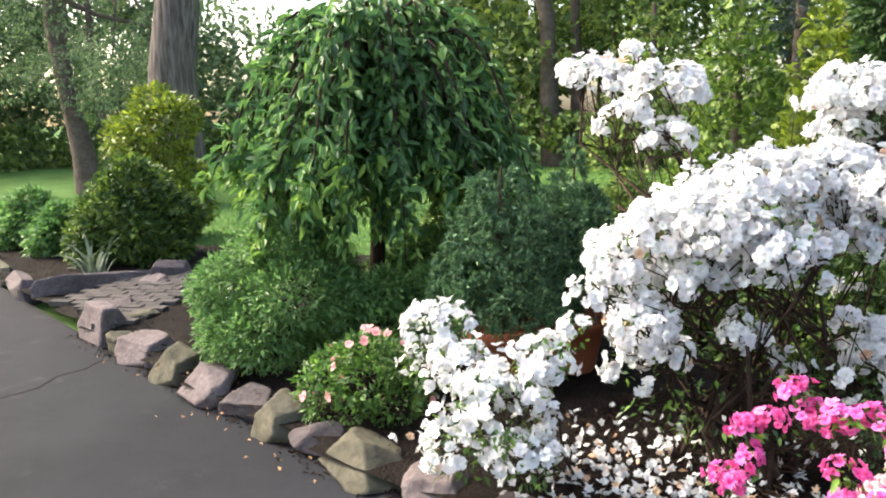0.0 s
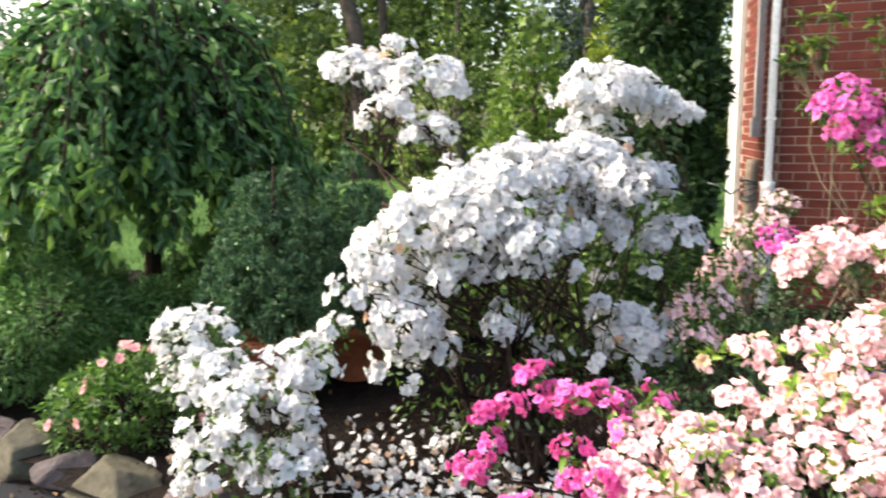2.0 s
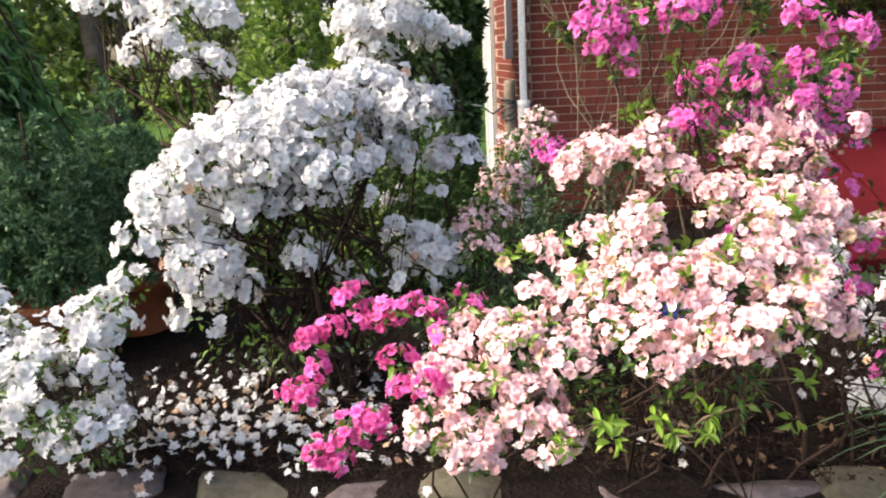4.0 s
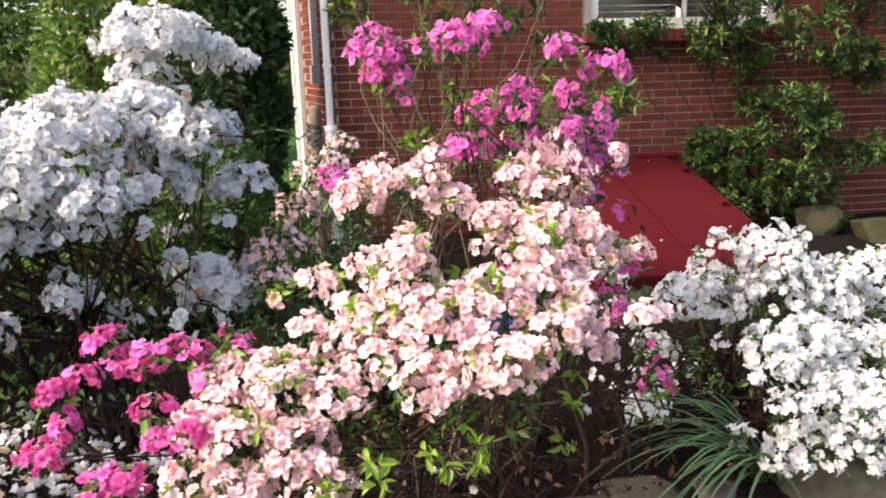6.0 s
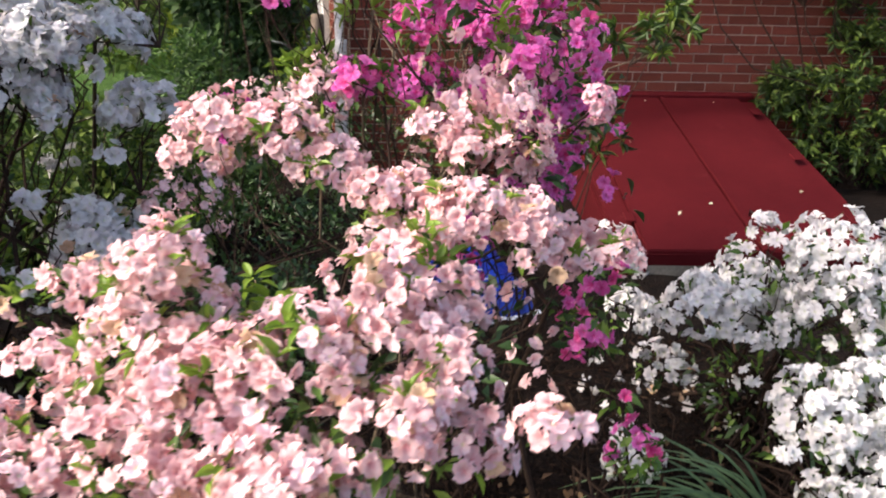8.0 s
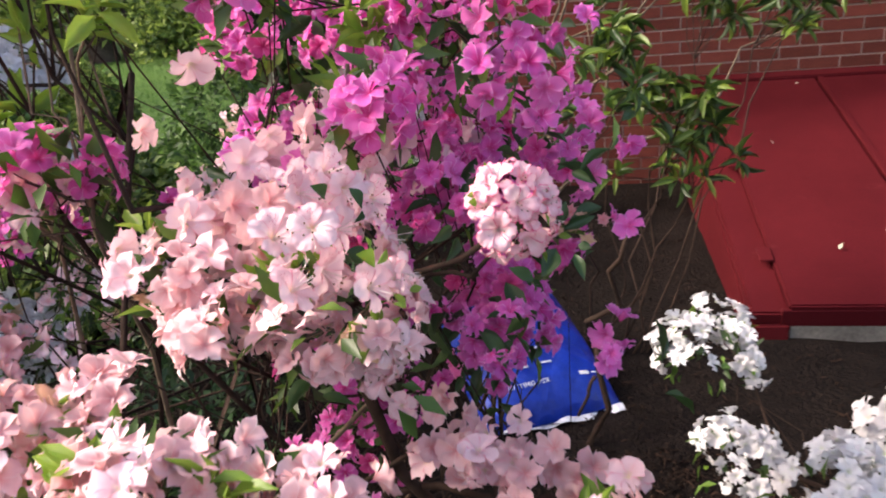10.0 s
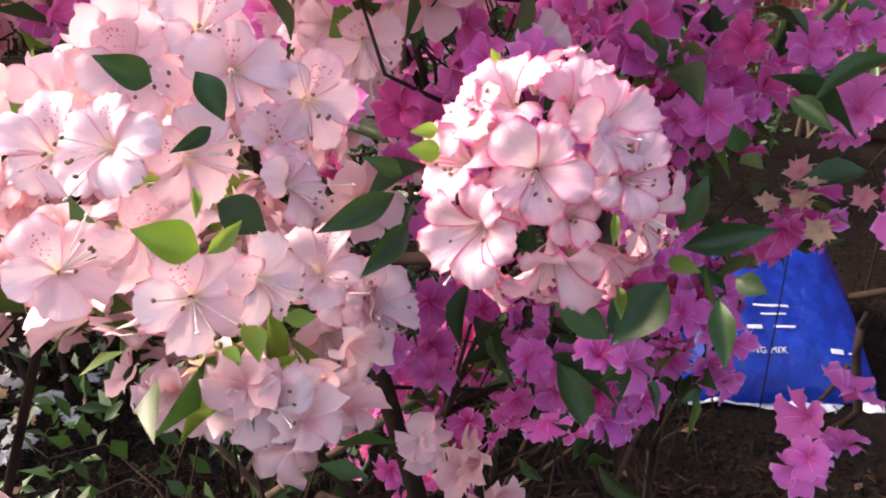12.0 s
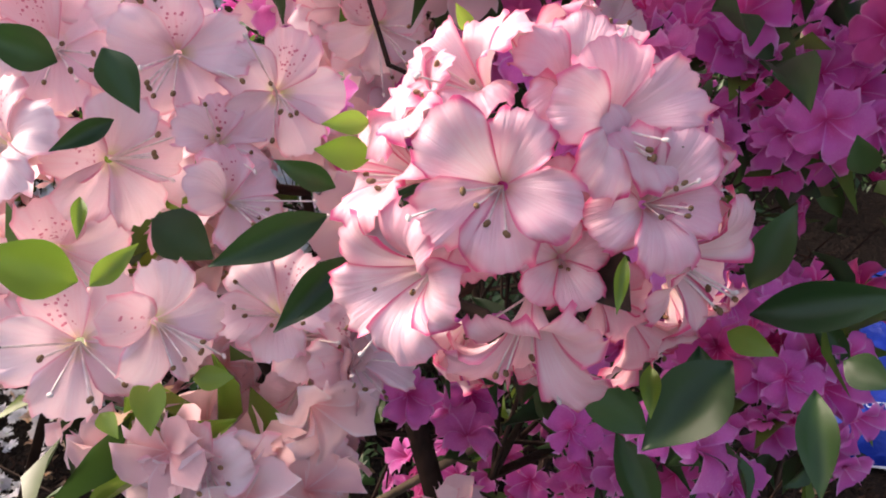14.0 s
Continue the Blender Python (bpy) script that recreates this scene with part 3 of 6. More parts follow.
def terrain(name, x0, x1, y0, y1, nx, ny, height, mat, label, inside=None):
    xs, ys = np.linspace(x0, x1, nx), np.linspace(y0, y1, ny)
    V = np.array([(x, y, height(x, y)) for y in ys for x in xs])
    T = []
    for j in range(ny - 1):
        for i in range(nx - 1):
            a = j * nx + i
            if inside is None or inside(xs[i], ys[j]):
                T += [(a, a + 1, a + nx + 1), (a, a + nx + 1, a + nx)]
    return tagged(new(name, mesh_tris(name, V, np.array(T), mat)), label, kind="structure")


def edge_y(x):
    """Where the drive meets the bed."""
    return 2.545 + 0.14 * (-2.2 - x) + 0.004 * (x + 2.2) ** 2 if x < -2.2 else 2.53 + 0.02 * math.sin(x * 2.0)


def bed_back(x):
    return 6.74 if x > -1.0 else 5.9 + 0.35 * math.sin(x * 0.9)


bm = bmesh.new()
bmesh.ops.create_circle(bm, cap_ends=True, radius=400, segments=64, matrix=Matrix.Translation((0, 0, -0.19)))
tagged(new("ground", mesh_bm("ground", bm, M_LAWN)), "wide mown green lawn reaching to the woods", kind="structure")
outline = [(-60, -30), (14, -30), (14, 2.5)] + [(x, edge_y(x) + 0.02) for x in np.linspace(9, -16, 60)] + [(-60, 9)]
sheet("driveway", outline, -0.14, 0.045, M_ASPHALT, "dark grey worn asphalt driveway with a crack")
terrain("garden_bed", -13, 9, 2.4, 6.9, 150, 46, lambda x, y: -0.045 + 0.035 * noise.noise((x * 1.3, y * 1.3, 0.0)) + 0.012 * noise.noise((x * 7, y * 7, 3.0)) + (0.03 if y > 3 else 0),
        M_MULCH, "dark brown mulched garden bed", lambda x, y: edge_y(x) - 0.07 < y < bed_back(x))

# crack in the asphalt
pts = [(-4.62 + 0.04 * math.sin(i * 2.3) + 0.02 * math.sin(i * 5.1) + (0 if i < 12 else -0.07 * (i - 12)), 0.2 + 0.175 * i, -0.139) for i in range(16)]
Vc, Tc = tube(np.array(pts), np.full(16, 0.014), 4)
Vc[:, 2] = np.clip(Vc[:, 2], -0.15, -0.1385)
tagged(new("road_crack", mesh_tris("road_crack", Vc, Tc, M_MULCH)), "thin dark crack across the asphalt", kind="structure")


# ---- house: brick wall, cellar door, window, downspout ----
WX, WY, WZ = 3.1, 6.75, 0.62
BL, BH, JT = 0.213, 0.0667, 0.010
X0, X1 = 0.33, 8.4


def wall_slab(name, a, b, z0, z1, label, holes=()):
    """A wall from a to b in plan, 0.25 thick behind its face."""
    a, b = Vector((*a, 0)), Vector((*b, 0))
    L = (b - a).length
    u = (b - a) / L
    n = Vector((u.y, -u.x, 0))
    xs = sorted({0, L, *[h[0] for h in holes], *[h[1] for h in holes]})
    zs = sorted({z0, z1, *[h[2] for h in holes], *[h[3] for h in holes]})
    bm = bmesh.new()
    for i in range(len(xs) - 1):
        for j in range(len(zs) - 1):
            mx, mz = (xs[i] + xs[i + 1]) / 2, (zs[j] + zs[j + 1]) / 2
            if any(h[0] < mx < h[1] and h[2] < mz < h[3] for h in holes):
                continue
            c = a + u * mx - n * 0.125
            m = Matrix(((u.x, -n.x, 0, c.x), (u.y, -n.y, 0, c.y), (0, 0, 1, mz), (0, 0, 0, 1)))
            bmesh.ops.create_cube(bm, size=1, matrix=m @ Matrix.Diagonal((xs[i + 1] - xs[i], 0.25, zs[j + 1] - zs[j], 1)))
    bmesh.ops.remove_doubles(bm, verts=bm.verts[:], dist=1e-4)
    return tagged(new(name, mesh_bm(name, bm, M_MORTAR)), label, kind="structure")


WIN = (2.42, 4.05, 1.65, 3.0)
wall_s = wall_slab("wall_south", (X0, WY), (X1, WY), -0.2, 5.2, "red brick house wall in running bond with pale mortar", [(WIN[0] - X0, WIN[1] - X0, WIN[2], WIN[3])])
SIDE = (X0 - 0.38, WY + 1.8)
wall_w = wall_slab("wall_west", SIDE, (X0 + 0.002, WY + 0.002), -0.2, 5.2, "red brick side wall of the house")
wall_slab("wall_east", (X1, WY + 0.002), (X1, SIDE[1]), -0.2, 5.2, "red brick end wall of the house")
wall_slab("wall_north", (X1 - 0.25, SIDE[1]), (SIDE[0] + 0.25, SIDE[1]), -0.2, 5.2, "red brick back wall of the house")

# unseen eave, added to keep sun and sky off the brick wall
bm = box_bm(X1 - X0 + 1.2, 2.9, 0.16, 0.01, 1, ((X0 + X1) / 2 - 0.1, WY + 0.9, 5.29))
tagged(new("wall_shade_eave", mesh_bm("wall_shade_eave", bm, M_WHITE)), "unseen white overhanging eave added to shade the house wall", kind="structure")


def window(name, label):
    w = tagged(new(name), label, kind="structure")
    x0, x1, z0, z1 = WIN
    w.location = ((x0 + x1) / 2, WY, (z0 + z1) / 2)
    hx, hz = (x1 - x0) / 2, (z1 - z0) / 2
    for nm, sx, sz, px, pz in (("window_frame", x1 - x0, 0.07, 0, hz - 0.035), ("window_frame", x1 - x0, 0.09, 0, -hz + 0.045),
                               ("window_frame", 0.08, z1 - z0 - 0.162, -hx + 0.04, 0.01), ("window_frame", 0.08, z1 - z0 - 0.162, hx - 0.04, 0.01),
                               ("mullion", 0.06, z1 - z0 - 0.162, 0, 0.01)):
        part(nm, mesh_bm(nm, box_bm(sx, 0.09, sz, 0.006, 2, (px, 0.065, pz)), M_WHITE), w)
    pane_m, nt, nd, ln, bs = nodes_of("window_glass")
    bs.inputs["Base Color"].default_value = (0.9, 0.95, 1.0, 1)
    bs.inputs["Roughness"].default_value, bs.inputs["Transmission Weight"].default_value = 0.03, 1.0
    for s in (-1, 1):
        p = part("pane", mesh_bm("pane", box_bm(hx - 0.11, 0.006, z1 - z0 - 0.165, 0, 1, (s * (hx / 2 - 0.005), 0.07, 0.01)), pane_m), w)
        p.visible_shadow = False
    for k in range(int((z1 - z0 - 0.1) / 0.05)):
        part("blind_slat", mesh_bm("blind_slat", box_bm(x1 - x0 - 0.12, 0.035, 0.003, 0, 1, (0, 0.145, -hz + 0.1 + 0.05 * k)), M_WHITE), w)
    # rowlock brick sill
    for k in range(int((x1 - x0 + 0.1) / 0.0765)):
        part("sill_brick", mesh_bm("sill_brick", box_bm(0.066, 0.16, 0.10, 0.004, 1, (-hx - 0.02 + 0.0765 * k, -0.005, -hz - 0.053)), M_BRICK), w)
    return w


window("window_1", "white painted window with lowered blinds and a brick sill")


def cellar_door():
    x0, x1, y0, z0, y1, z1 = 1.84, 3.22, 4.67, 0.115, 6.735, 0.60
    cx, cy = (x0 + x1) / 2, (y0 + y1) / 2
    d = thing("cellar_door", "dark red painted steel cellar hatch with two sloping leaves", "cellar door", (cx, cy, -0.08))
    L = math.hypot(y1 - y0, z1 - z0)
    tilt = math.atan2(z1 - z0, y1 - y0)
    m = Matrix.Translation((0, 0, (z0 + z1) / 2 + 0.08)) @ Matrix.Rotation(tilt, 4, "X")

    def put(nm, bm, mat, label=""):
        bmesh.ops.transform(bm, matrix=m, verts=bm.verts[:])
        return part(nm, mesh_bm(nm, bm, mat), d, label)
    half = (x1 - x0) / 2
    put("side_rail", box_bm(0.132, L, 0.05, 0.008, 2, (-half + 0.066, 0, -0.042)), M_REDMETAL)
    put("side_rail", box_bm(0.132, L, 0.05, 0.008, 2, (half - 0.066, 0, -0.042)), M_REDMETAL)
    put("header", box_bm(x1 - x0, 0.09, 0.045, 0.006, 2, (0, L / 2 - 0.045, 0.003)), M_REDMETAL)
    w = half - 0.130
    left = put("door_leaf", box_bm(w, L - 0.10, 0.03, 0.006, 2, (-w / 2 - 0.007, -0.05, 0.0)), M_REDMETAL)
    right = put("door_leaf", box_bm(w, L - 0.10, 0.03, 0.006, 2, (w / 2 + 0.006, -0.05, 0.0)), M_REDMETAL)
    put("astragal", box_bm(0.03, L - 0.105, 0.006, 0.002, 1, (0.018, -0.05, 0.0185)), M_REDMETAL)
    put("front_lip", box_bm(x1 - x0 - 0.20, 0.02, 0.09, 0.004, 1, (0, -L / 2 + 0.008, -0.05)), M_REDMETAL)
    bm = bmesh.new()
    V, T = tube([(0.05, -0.84, 0.018), (0.05, -0.84, 0.045), (0.055, -0.78, 0.055), (0.05, -0.72, 0.045), (0.05, -0.72, 0.018)], [0.006] * 5, 8)
    h = part("handle", mesh_tris("handle", (np.asarray(m.to_3x3()) @ V.T).T + np.array(m.translation), T, M_IRON), right, "dark iron pull handle")
    for s in (-1, 1):
        for k in (-0.75, 0, 0.7):
            put("hinge", box_bm(0.05, 0.09, 0.01, 0.003, 1, (s * (half - 0.10), k, 0.018)), M_REDMETAL)
    # low concrete kerb under the frame
    bm = bmesh.new()
    for sx in (-1, 1):
        xs = sx * (half - 0.06)
        v = [bm.verts.new((xs + dx, y, z)) for dx in (-0.065, 0.065) for y, z in ((y0 - cy, -0.06), (y1 - cy, -0.06), (y1 - cy, z1 + 0.01), (y0 - cy, z0 + 0.01))]
        for f in ((0, 1, 2, 3), (7, 6, 5, 4), (0, 4, 5, 1), (1, 5, 6, 2), (2, 6, 7, 3), (3, 7, 4, 0)):
            bm.faces.new([v[i] for i in f])
    bmesh.ops.recalc_face_normals(bm, faces=bm.faces[:])
    part("side_panel", mesh_bm("side_panel", bm, M_REDMETAL), d)
    part("kerb", mesh_bm("kerb", box_bm(x1 - x0 - 0.25, 0.14, 0.24, 0.01, 2, (0, y0 - cy + 0.085, 0.05)), M_CONC), d, "grey concrete kerb")
    return d


cellar_door()


def downspout():
    d = thing("downspout", "white painted metal rain pipe running down the house corner", "downspout", (0.265, WY - 0.055, -0.08))
    part("pipe", mesh_bm("pipe", box_bm(0.058, 0.05, 4.3, 0.012, 3, (0, 0, 1.02 + 2.13)), M_WHITE), d)
    V, T = tube([(0, 0, z) for z in (0.0, 0.3, 0.6, 0.98, 1.03)], [0.05, 0.05, 0.05, 0.05, 0.056], 16)
    part("boot", mesh_tris("boot", V, T, M_WHITE), d, "wider white drain boot")
    for z in (1.5, 2.7):
        part("strap", mesh_bm("strap", box_bm(0.075, 0.058, 0.025, 0.003, 1, (0, 0.002, z)), M_WHITE), d)
    return d


downspout()
u_side = Vector((X0 - SIDE[0], WY - SIDE[1], 0)).normalized()
n_side = Vector((u_side.y, -u_side.x, 0))


def on_side(s, out, z):
    """A place on the side wall, s metres back from the corner."""
    p = Vector((X0, WY, 0)) - u_side * s + n_side * out
    return Vector((p.x, p.y, z))


def side_box(w, t, h, s, out, z, bevel=0.004):
    bm = box_bm(w, t, h, bevel, 2)
    c = on_side(s, out, z)
    bmesh.ops.transform(bm, verts=bm.verts[:], matrix=Matrix(((u_side.x, -n_side.x, 0, c.x), (u_side.y, -n_side.y, 0, c.y), (0, 0, 1, c.z), (0, 0, 0, 1))))
    return bm


con = thing("conduit", "narrow white conduit on the side wall with a small box", "conduit", on_side(0.72, 0.03, 1.2))
off = Matrix.Translation(-con.location)
for nm, bm in (("pipe", side_box(0.06, 0.06, 3.0, 0.72, 0.031, 2.93)), ("junction_box", side_box(0.08, 0.08, 0.16, 0.72, 0.041, 1.35))):
    bmesh.ops.transform(bm, matrix=off, verts=bm.verts[:])
    part(nm, mesh_bm(nm, bm, M_WHITE), con)
trim = thing("corner_board", "white painted trim board at the back corner of the side wall", "trim board", on_side(1.72, 0.02, -0.1))
for w, t, out in ((0.20, 0.05, 0.030), (0.05, 0.09, 0.050)):
    bm = side_box(w, t, 5.2, 1.72 if w > 0.1 else 1.80, out, 2.5)
    bmesh.ops.transform(bm, matrix=Matrix.Translation(-trim.location), verts=bm.verts[:])
    part("board", mesh_bm("board", bm, M_WHITE), trim)

post = thing("wooden_post", "weathered grey wooden post with cables tied round it", "post", (0.145, 6.40, -0.08))
V, T = tube([(0, 0, 0), (0.005, 0, 0.6), (0.015, 0, 1.17), (0.015, 0, 1.21)], [0.05, 0.048, 0.046, 0.04], 8)
part("stake", mesh_tris("stake", V, T, M_POST), post)
for k in range(5):
    a = np.linspace(0, 2 * np.pi, 12)
    V, T = tube(np.stack([0.057 * np.cos(a), 0.057 * np.sin(a), 0.93 + 0.03 * k + 0.02 * np.sin(a + k)], -1), np.full(12, 0.007), 5)
    part("cable", mesh_tris("cable", V, T, M_WIRE), post)
V, T = tube([(-0.06, -0.02, 1.0), (-0.12, -0.05, 0.96), (-0.2, -0.05, 1.02), (-0.28, -0.06, 1.04)], [0.008] * 4, 6)
part("cable", mesh_tris("cable", V, T, M_WIRE), post)


# ---- stones along the bed ----
def rock(sx, sy, sz, seed, mat=None):
    """A broken field stone: a ball cut by planes, its edges worn."""
    rg = np.random.default_rng(seed * 13 + 5)
    pl = [Vector(p).normalized() for p in ((1, 0.1, 0.1), (-1, 0.1, 0.15), (0, 1, 0.1), (0.1, -1, 0.2), (0.15, 0.05, 1), (0, 0, -1))]
    pl = [(p + Vector(rg.normal(size=3) * 0.30)).normalized() for p in pl] + [Vector(unit(rg.normal(size=3))) for _ in range(6)]
    ds = list(rg.uniform(0.60, 0.84, 6)) + list(rg.uniform(0.80, 1.0, 6))
    bm = bmesh.new()
    bmesh.ops.create_icosphere(bm, subdivisions=5, radius=1)
    for v in bm.verts:
        c = v.co.normalized()
        r = sum((max(0.02, c.dot(p)) / d) ** 60 for p, d in zip(pl, ds)) ** (-1 / 60)
        q = c * min(r, 1.22)
        n = noise.fractal(q * 2.2 + Vector((seed * 7.1, 0, 0)), 0.9, 2.2, 6)
        f = noise.fractal(q * 9 + Vector((0, seed * 3.3, 0)), 0.8, 2.1, 3)
        q = q * (1 + 0.05 * n + 0.012 * f)
        v.co = Vector((q.x * sx * 1.3, q.y * sy * 1.3, q.z * sz * 1.25))
    return mesh_bm("stone", bm, mat or (M_STONE2 if seed % 5 in (1, 4) else M_STONE), True)


stone_rows = [(-8.35, 0.25, 0.09, 0.17), (-7.45, 0.30, 0.10, 0.17), (-5.30, 0.20, 0.13, 0.22), (-4.88, 0.12, 0.10, 0.10), (-4.50, 0.21, 0.14, 0.15), (-3.98, 0.17, 0.14, 0.15), (-3.55, 0.18, 0.14, 0.15), (-3.15, 0.17, 0.12, 0.10), (-2.78, 0.15, 0.13, 0.14), (-2.45, 0.14, 0.11, 0.10),
              (-2.10, 0.20, 0.14, 0.115), (-1.66, 0.16, 0.13, 0.10), (-1.22, 0.20, 0.13, 0.10), (-0.76, 0.20, 0.13, 0.10), (-0.32, 0.19, 0.13, 0.10), (0.12, 0.20, 0.13, 0.10),
              (0.54, 0.18, 0.13, 0.09), (0.95, 0.19, 0.11, 0.07), (1.32, 0.16, 0.11, 0.065), (1.66, 0.15, 0.11, 0.06), (2.02, 0.22, 0.15, 0.15), (2.5, 0.22, 0.15, 0.12), (2.95, 0.22, 0.16, 0.13)]
for i, (x, sx, sy, sz) in enumerate(stone_rows):
    k = (1.0, 1.0, 0.95) if x > 0.7 else (0.88, 0.92, 0.80)
    ob = new("edging_stone", rock(sx * k[0], sy * k[1], sz * k[2], i + 1))
    slope = math.degrees(math.atan(edge_y(x + 0.2) - edge_y(x - 0.2)) / 1) * 2.5 if x < -2.2 else 0
    low = 0.03 if -0.6 < x < 0.7 else 0.0
    ob.matrix_world = pose(x, edge_y(x) + 0.09 + random.uniform(-0.03, 0.04), -0.13 + sz * 0.42 - low, random.uniform(-6, 12), random.uniform(-9, 9), random.uniform(-14, 14) + slope / 2)
    tagged(ob, "mossy olive-grey broken stone edging the bed" if (i + 1) % 5 in (1, 4) else "weathered purplish-grey broken field stone edging the bed", "stone", "stones along the bed")
for x, y, s, k in ((4.22, 6.15, 0.15, 41), (4.5, 5.85, 0.15, 44)):
    ob = new("garden_stone", rock(s, s * 0.8, s * 0.9, k, M_MOSS))
    ob.matrix_world = pose(x, y, 0.03, 5, -8, 30 * k)
    tagged(ob, "mossy grey boulder beside the brick wall", "stone")
for x, y, sx, sz, turn, k in ((-6.66, 3.78, 0.40, 0.13, 83, 61), (-6.42, 4.45, 0.22, 0.13, 75, 62)):
    ob = new("path_stone", rock(sx, 0.07, sz, k, M_STONE))
    ob.matrix_world = pose(x, y, -0.02, 4, 3, turn)
    tagged(ob, "long purplish stone slab set upright beside the brick path", "stone")
for x, y, s, k in ((-5.66, 3.45, 0.13, 50), (-5.25, 3.42, 0.13, 51), (-6.29, 4.12, 0.15, 52)):
    ob = new("garden_stone", rock(s, s * 0.8, s * 0.45, k))
    ob.matrix_world = pose(x, y, -0.04, 5, -8, 30 * k)
    tagged(ob, "flat grey stone lying beside the brick path", "stone")

# ---- far woods and trees ----
lr = np.random.default_rng(21)


def tree(name, label, at, height, r0, blobs, leaf, leaf_len, n, lean=(0, 0), width=0.5, droop=0.3, limbs_n=6, bark=M_BARK):
    t = thing(name, label, "tree", at)
    top = np.array([lean[0], lean[1], height])
    tr = bent((0, 0, -0.15), top, lr, 0.012, 10)
    pieces = [tube(tr, np.linspace(r0 * 1.0, r0 * 0.45, 10) * np.r_[1.35, 1.1, np.ones(8)], 14)]
    for k in range(limbs_n):
        b = blobs[k % len(blobs)]
        s = tr[lr.integers(4, 9)]
        pieces.append(tube(bent(s, np.array(b[:3]), lr, 0.08, 6, 0.1), np.linspace(r0 * 0.35, r0 * 0.08, 6), 6))
    part("trunk", mesh_tris("trunk", *joined(pieces), bark), t)
    P, N = shell(blobs, n, lr, 0.3, -0.9)
    part("crown", leaves_mesh("crown", P, N, leaf_len, width, leaf, lr, droop), t, kind="stuff")
    return t


def puffs(n, r, zr, br, flat=0.7, gap=0.0):
    """Ellipsoids strewn through a crown."""
    out = []
    for _ in range(n):
        a, q = lr.uniform(0, 2 * np.pi), r * math.sqrt(lr.uniform(gap, 1))
        out.append((q * math.cos(a), q * math.sin(a), lr.uniform(*zr), br * lr.uniform(0.6, 1.3), flat))
    return out


tree("oak_tree", "tall old tree with a thick grey furrowed trunk", (-13.1, 9.06, -0.15), 12, 0.50, puffs(14, 4.0, (5.4, 11), 1.3), G_WOOD1, 0.16, 9000, (0.5, 0.3), bark=M_OAK)
tree("maple_tree", "slender leaning tree with hanging light green foliage", (-17.8, 9.7, -0.15), 9, 0.26, puffs(22, 2.6, (2.0, 8), 0.9), G_WOOD2, 0.10, 26000, (-2.0, 0.4), droop=0.9, limbs_n=9)
tree("pine_tree", "tall thin pine with a bare reddish trunk", (-11.4, 21.2, -0.15), 14, 0.30, puffs(10, 3.0, (4.5, 13), 1.3), G_WOOD1, 0.2, 5000, (-1.2, 0.2))
tree("pine_tree", "tall thin pine with a bare brown trunk", (-9.6, 24.5, -0.15), 14, 0.26, puffs(10, 3.0, (4.5, 13), 1.3), G_WOOD1, 0.2, 5000, (0.2, 0.2))


def cone_blobs(r, h, n, z0=0.25, top=0.15):
    out = []
    for i in range(n):
        s = i / (n - 1)
        q = r * (1 - s) + top * s
        k = max(1, int(5 * (1 - s)) + 1)
        for j in range(k):
            a = 2.4 * i + 2 * np.pi * j / k
            out.append((0.45 * q * math.cos(a), 0.45 * q * math.sin(a), z0 + (h - z0) * s, q * 0.65, 0.7))
    return out


for nm, lab, at, r, h, mt, n in (("conifer", "light green pyramidal conifer at the lawn's edge", (-4.3, 15.6, -0.15), 1.25, 4.6, G_CONLIGHT, 9000),
                                 ("conifer", "dark bluish spruce behind the other trees", (-4.6, 21.7, -0.15), 2.4, 8.5, G_CONBLUE, 9000),
                                 ("conifer", "yellow-green conifer at the edge of the woods", (-2.3, 14.5, -0.15), 1.1, 5.2, G_YEL, 7000),
                                 ("conifer", "dark green conifer at the edge of the woods", (-8.0, 20.5, -0.15), 1.8, 6.5, G_WOOD1, 8000),
                                 ("arborvitae", "tall dense dark green arborvitae beside the house corner", (-0.50, 6.85, -0.15), 0.60, 4.6, G_ARB, 52000)):
    t = thing(nm, lab, "conifer", at)
    V, T = tube([(0, 0, -0.05), (0, 0, h * 0.5), (0, 0, h * 0.9)], [r * 0.10, r * 0.06, 0.01], 8)
    part("trunk", mesh_tris("trunk", V, T, M_BARK), t)
    bl = cone_blobs(r, h, 12) if nm == "conifer" else [(0.10 * math.cos(i * 2.4), 0.10 * math.sin(i * 2.4), 0.3 + 0.3 * i, 0.36 * (1 if i < 12 else 0.6), 1.0) for i in range(15)]
    P, N = shell(bl, n, lr, 0.6, -0.9)
    part("crown", leaves_mesh("crown", P, N, 0.20 if nm == "conifer" else 0.085, 0.5, mt, lr, -0.2), t, kind="stuff")

# the woods: layered foliage far behind the lawn, lower where the sky shows through
bl1, bl2 = [], []
for i in range(420):
    h = lr.uniform(-38, 84)
    rad = lr.uniform(25, 36) if h < 40 else lr.uniform(32, 44)
    a = radians(h)
    x, y = -rad * math.sin(a), rad * math.cos(a)
    topz = 4.6 if 44 < h < 56 else (11 if h < 40 else 8.5)
    s = lr.uniform(1.0, 2.1)
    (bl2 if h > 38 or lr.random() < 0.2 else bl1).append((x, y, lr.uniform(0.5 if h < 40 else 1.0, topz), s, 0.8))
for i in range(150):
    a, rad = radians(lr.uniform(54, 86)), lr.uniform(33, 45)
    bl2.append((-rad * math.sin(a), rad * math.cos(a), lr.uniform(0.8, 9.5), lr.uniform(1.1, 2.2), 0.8))
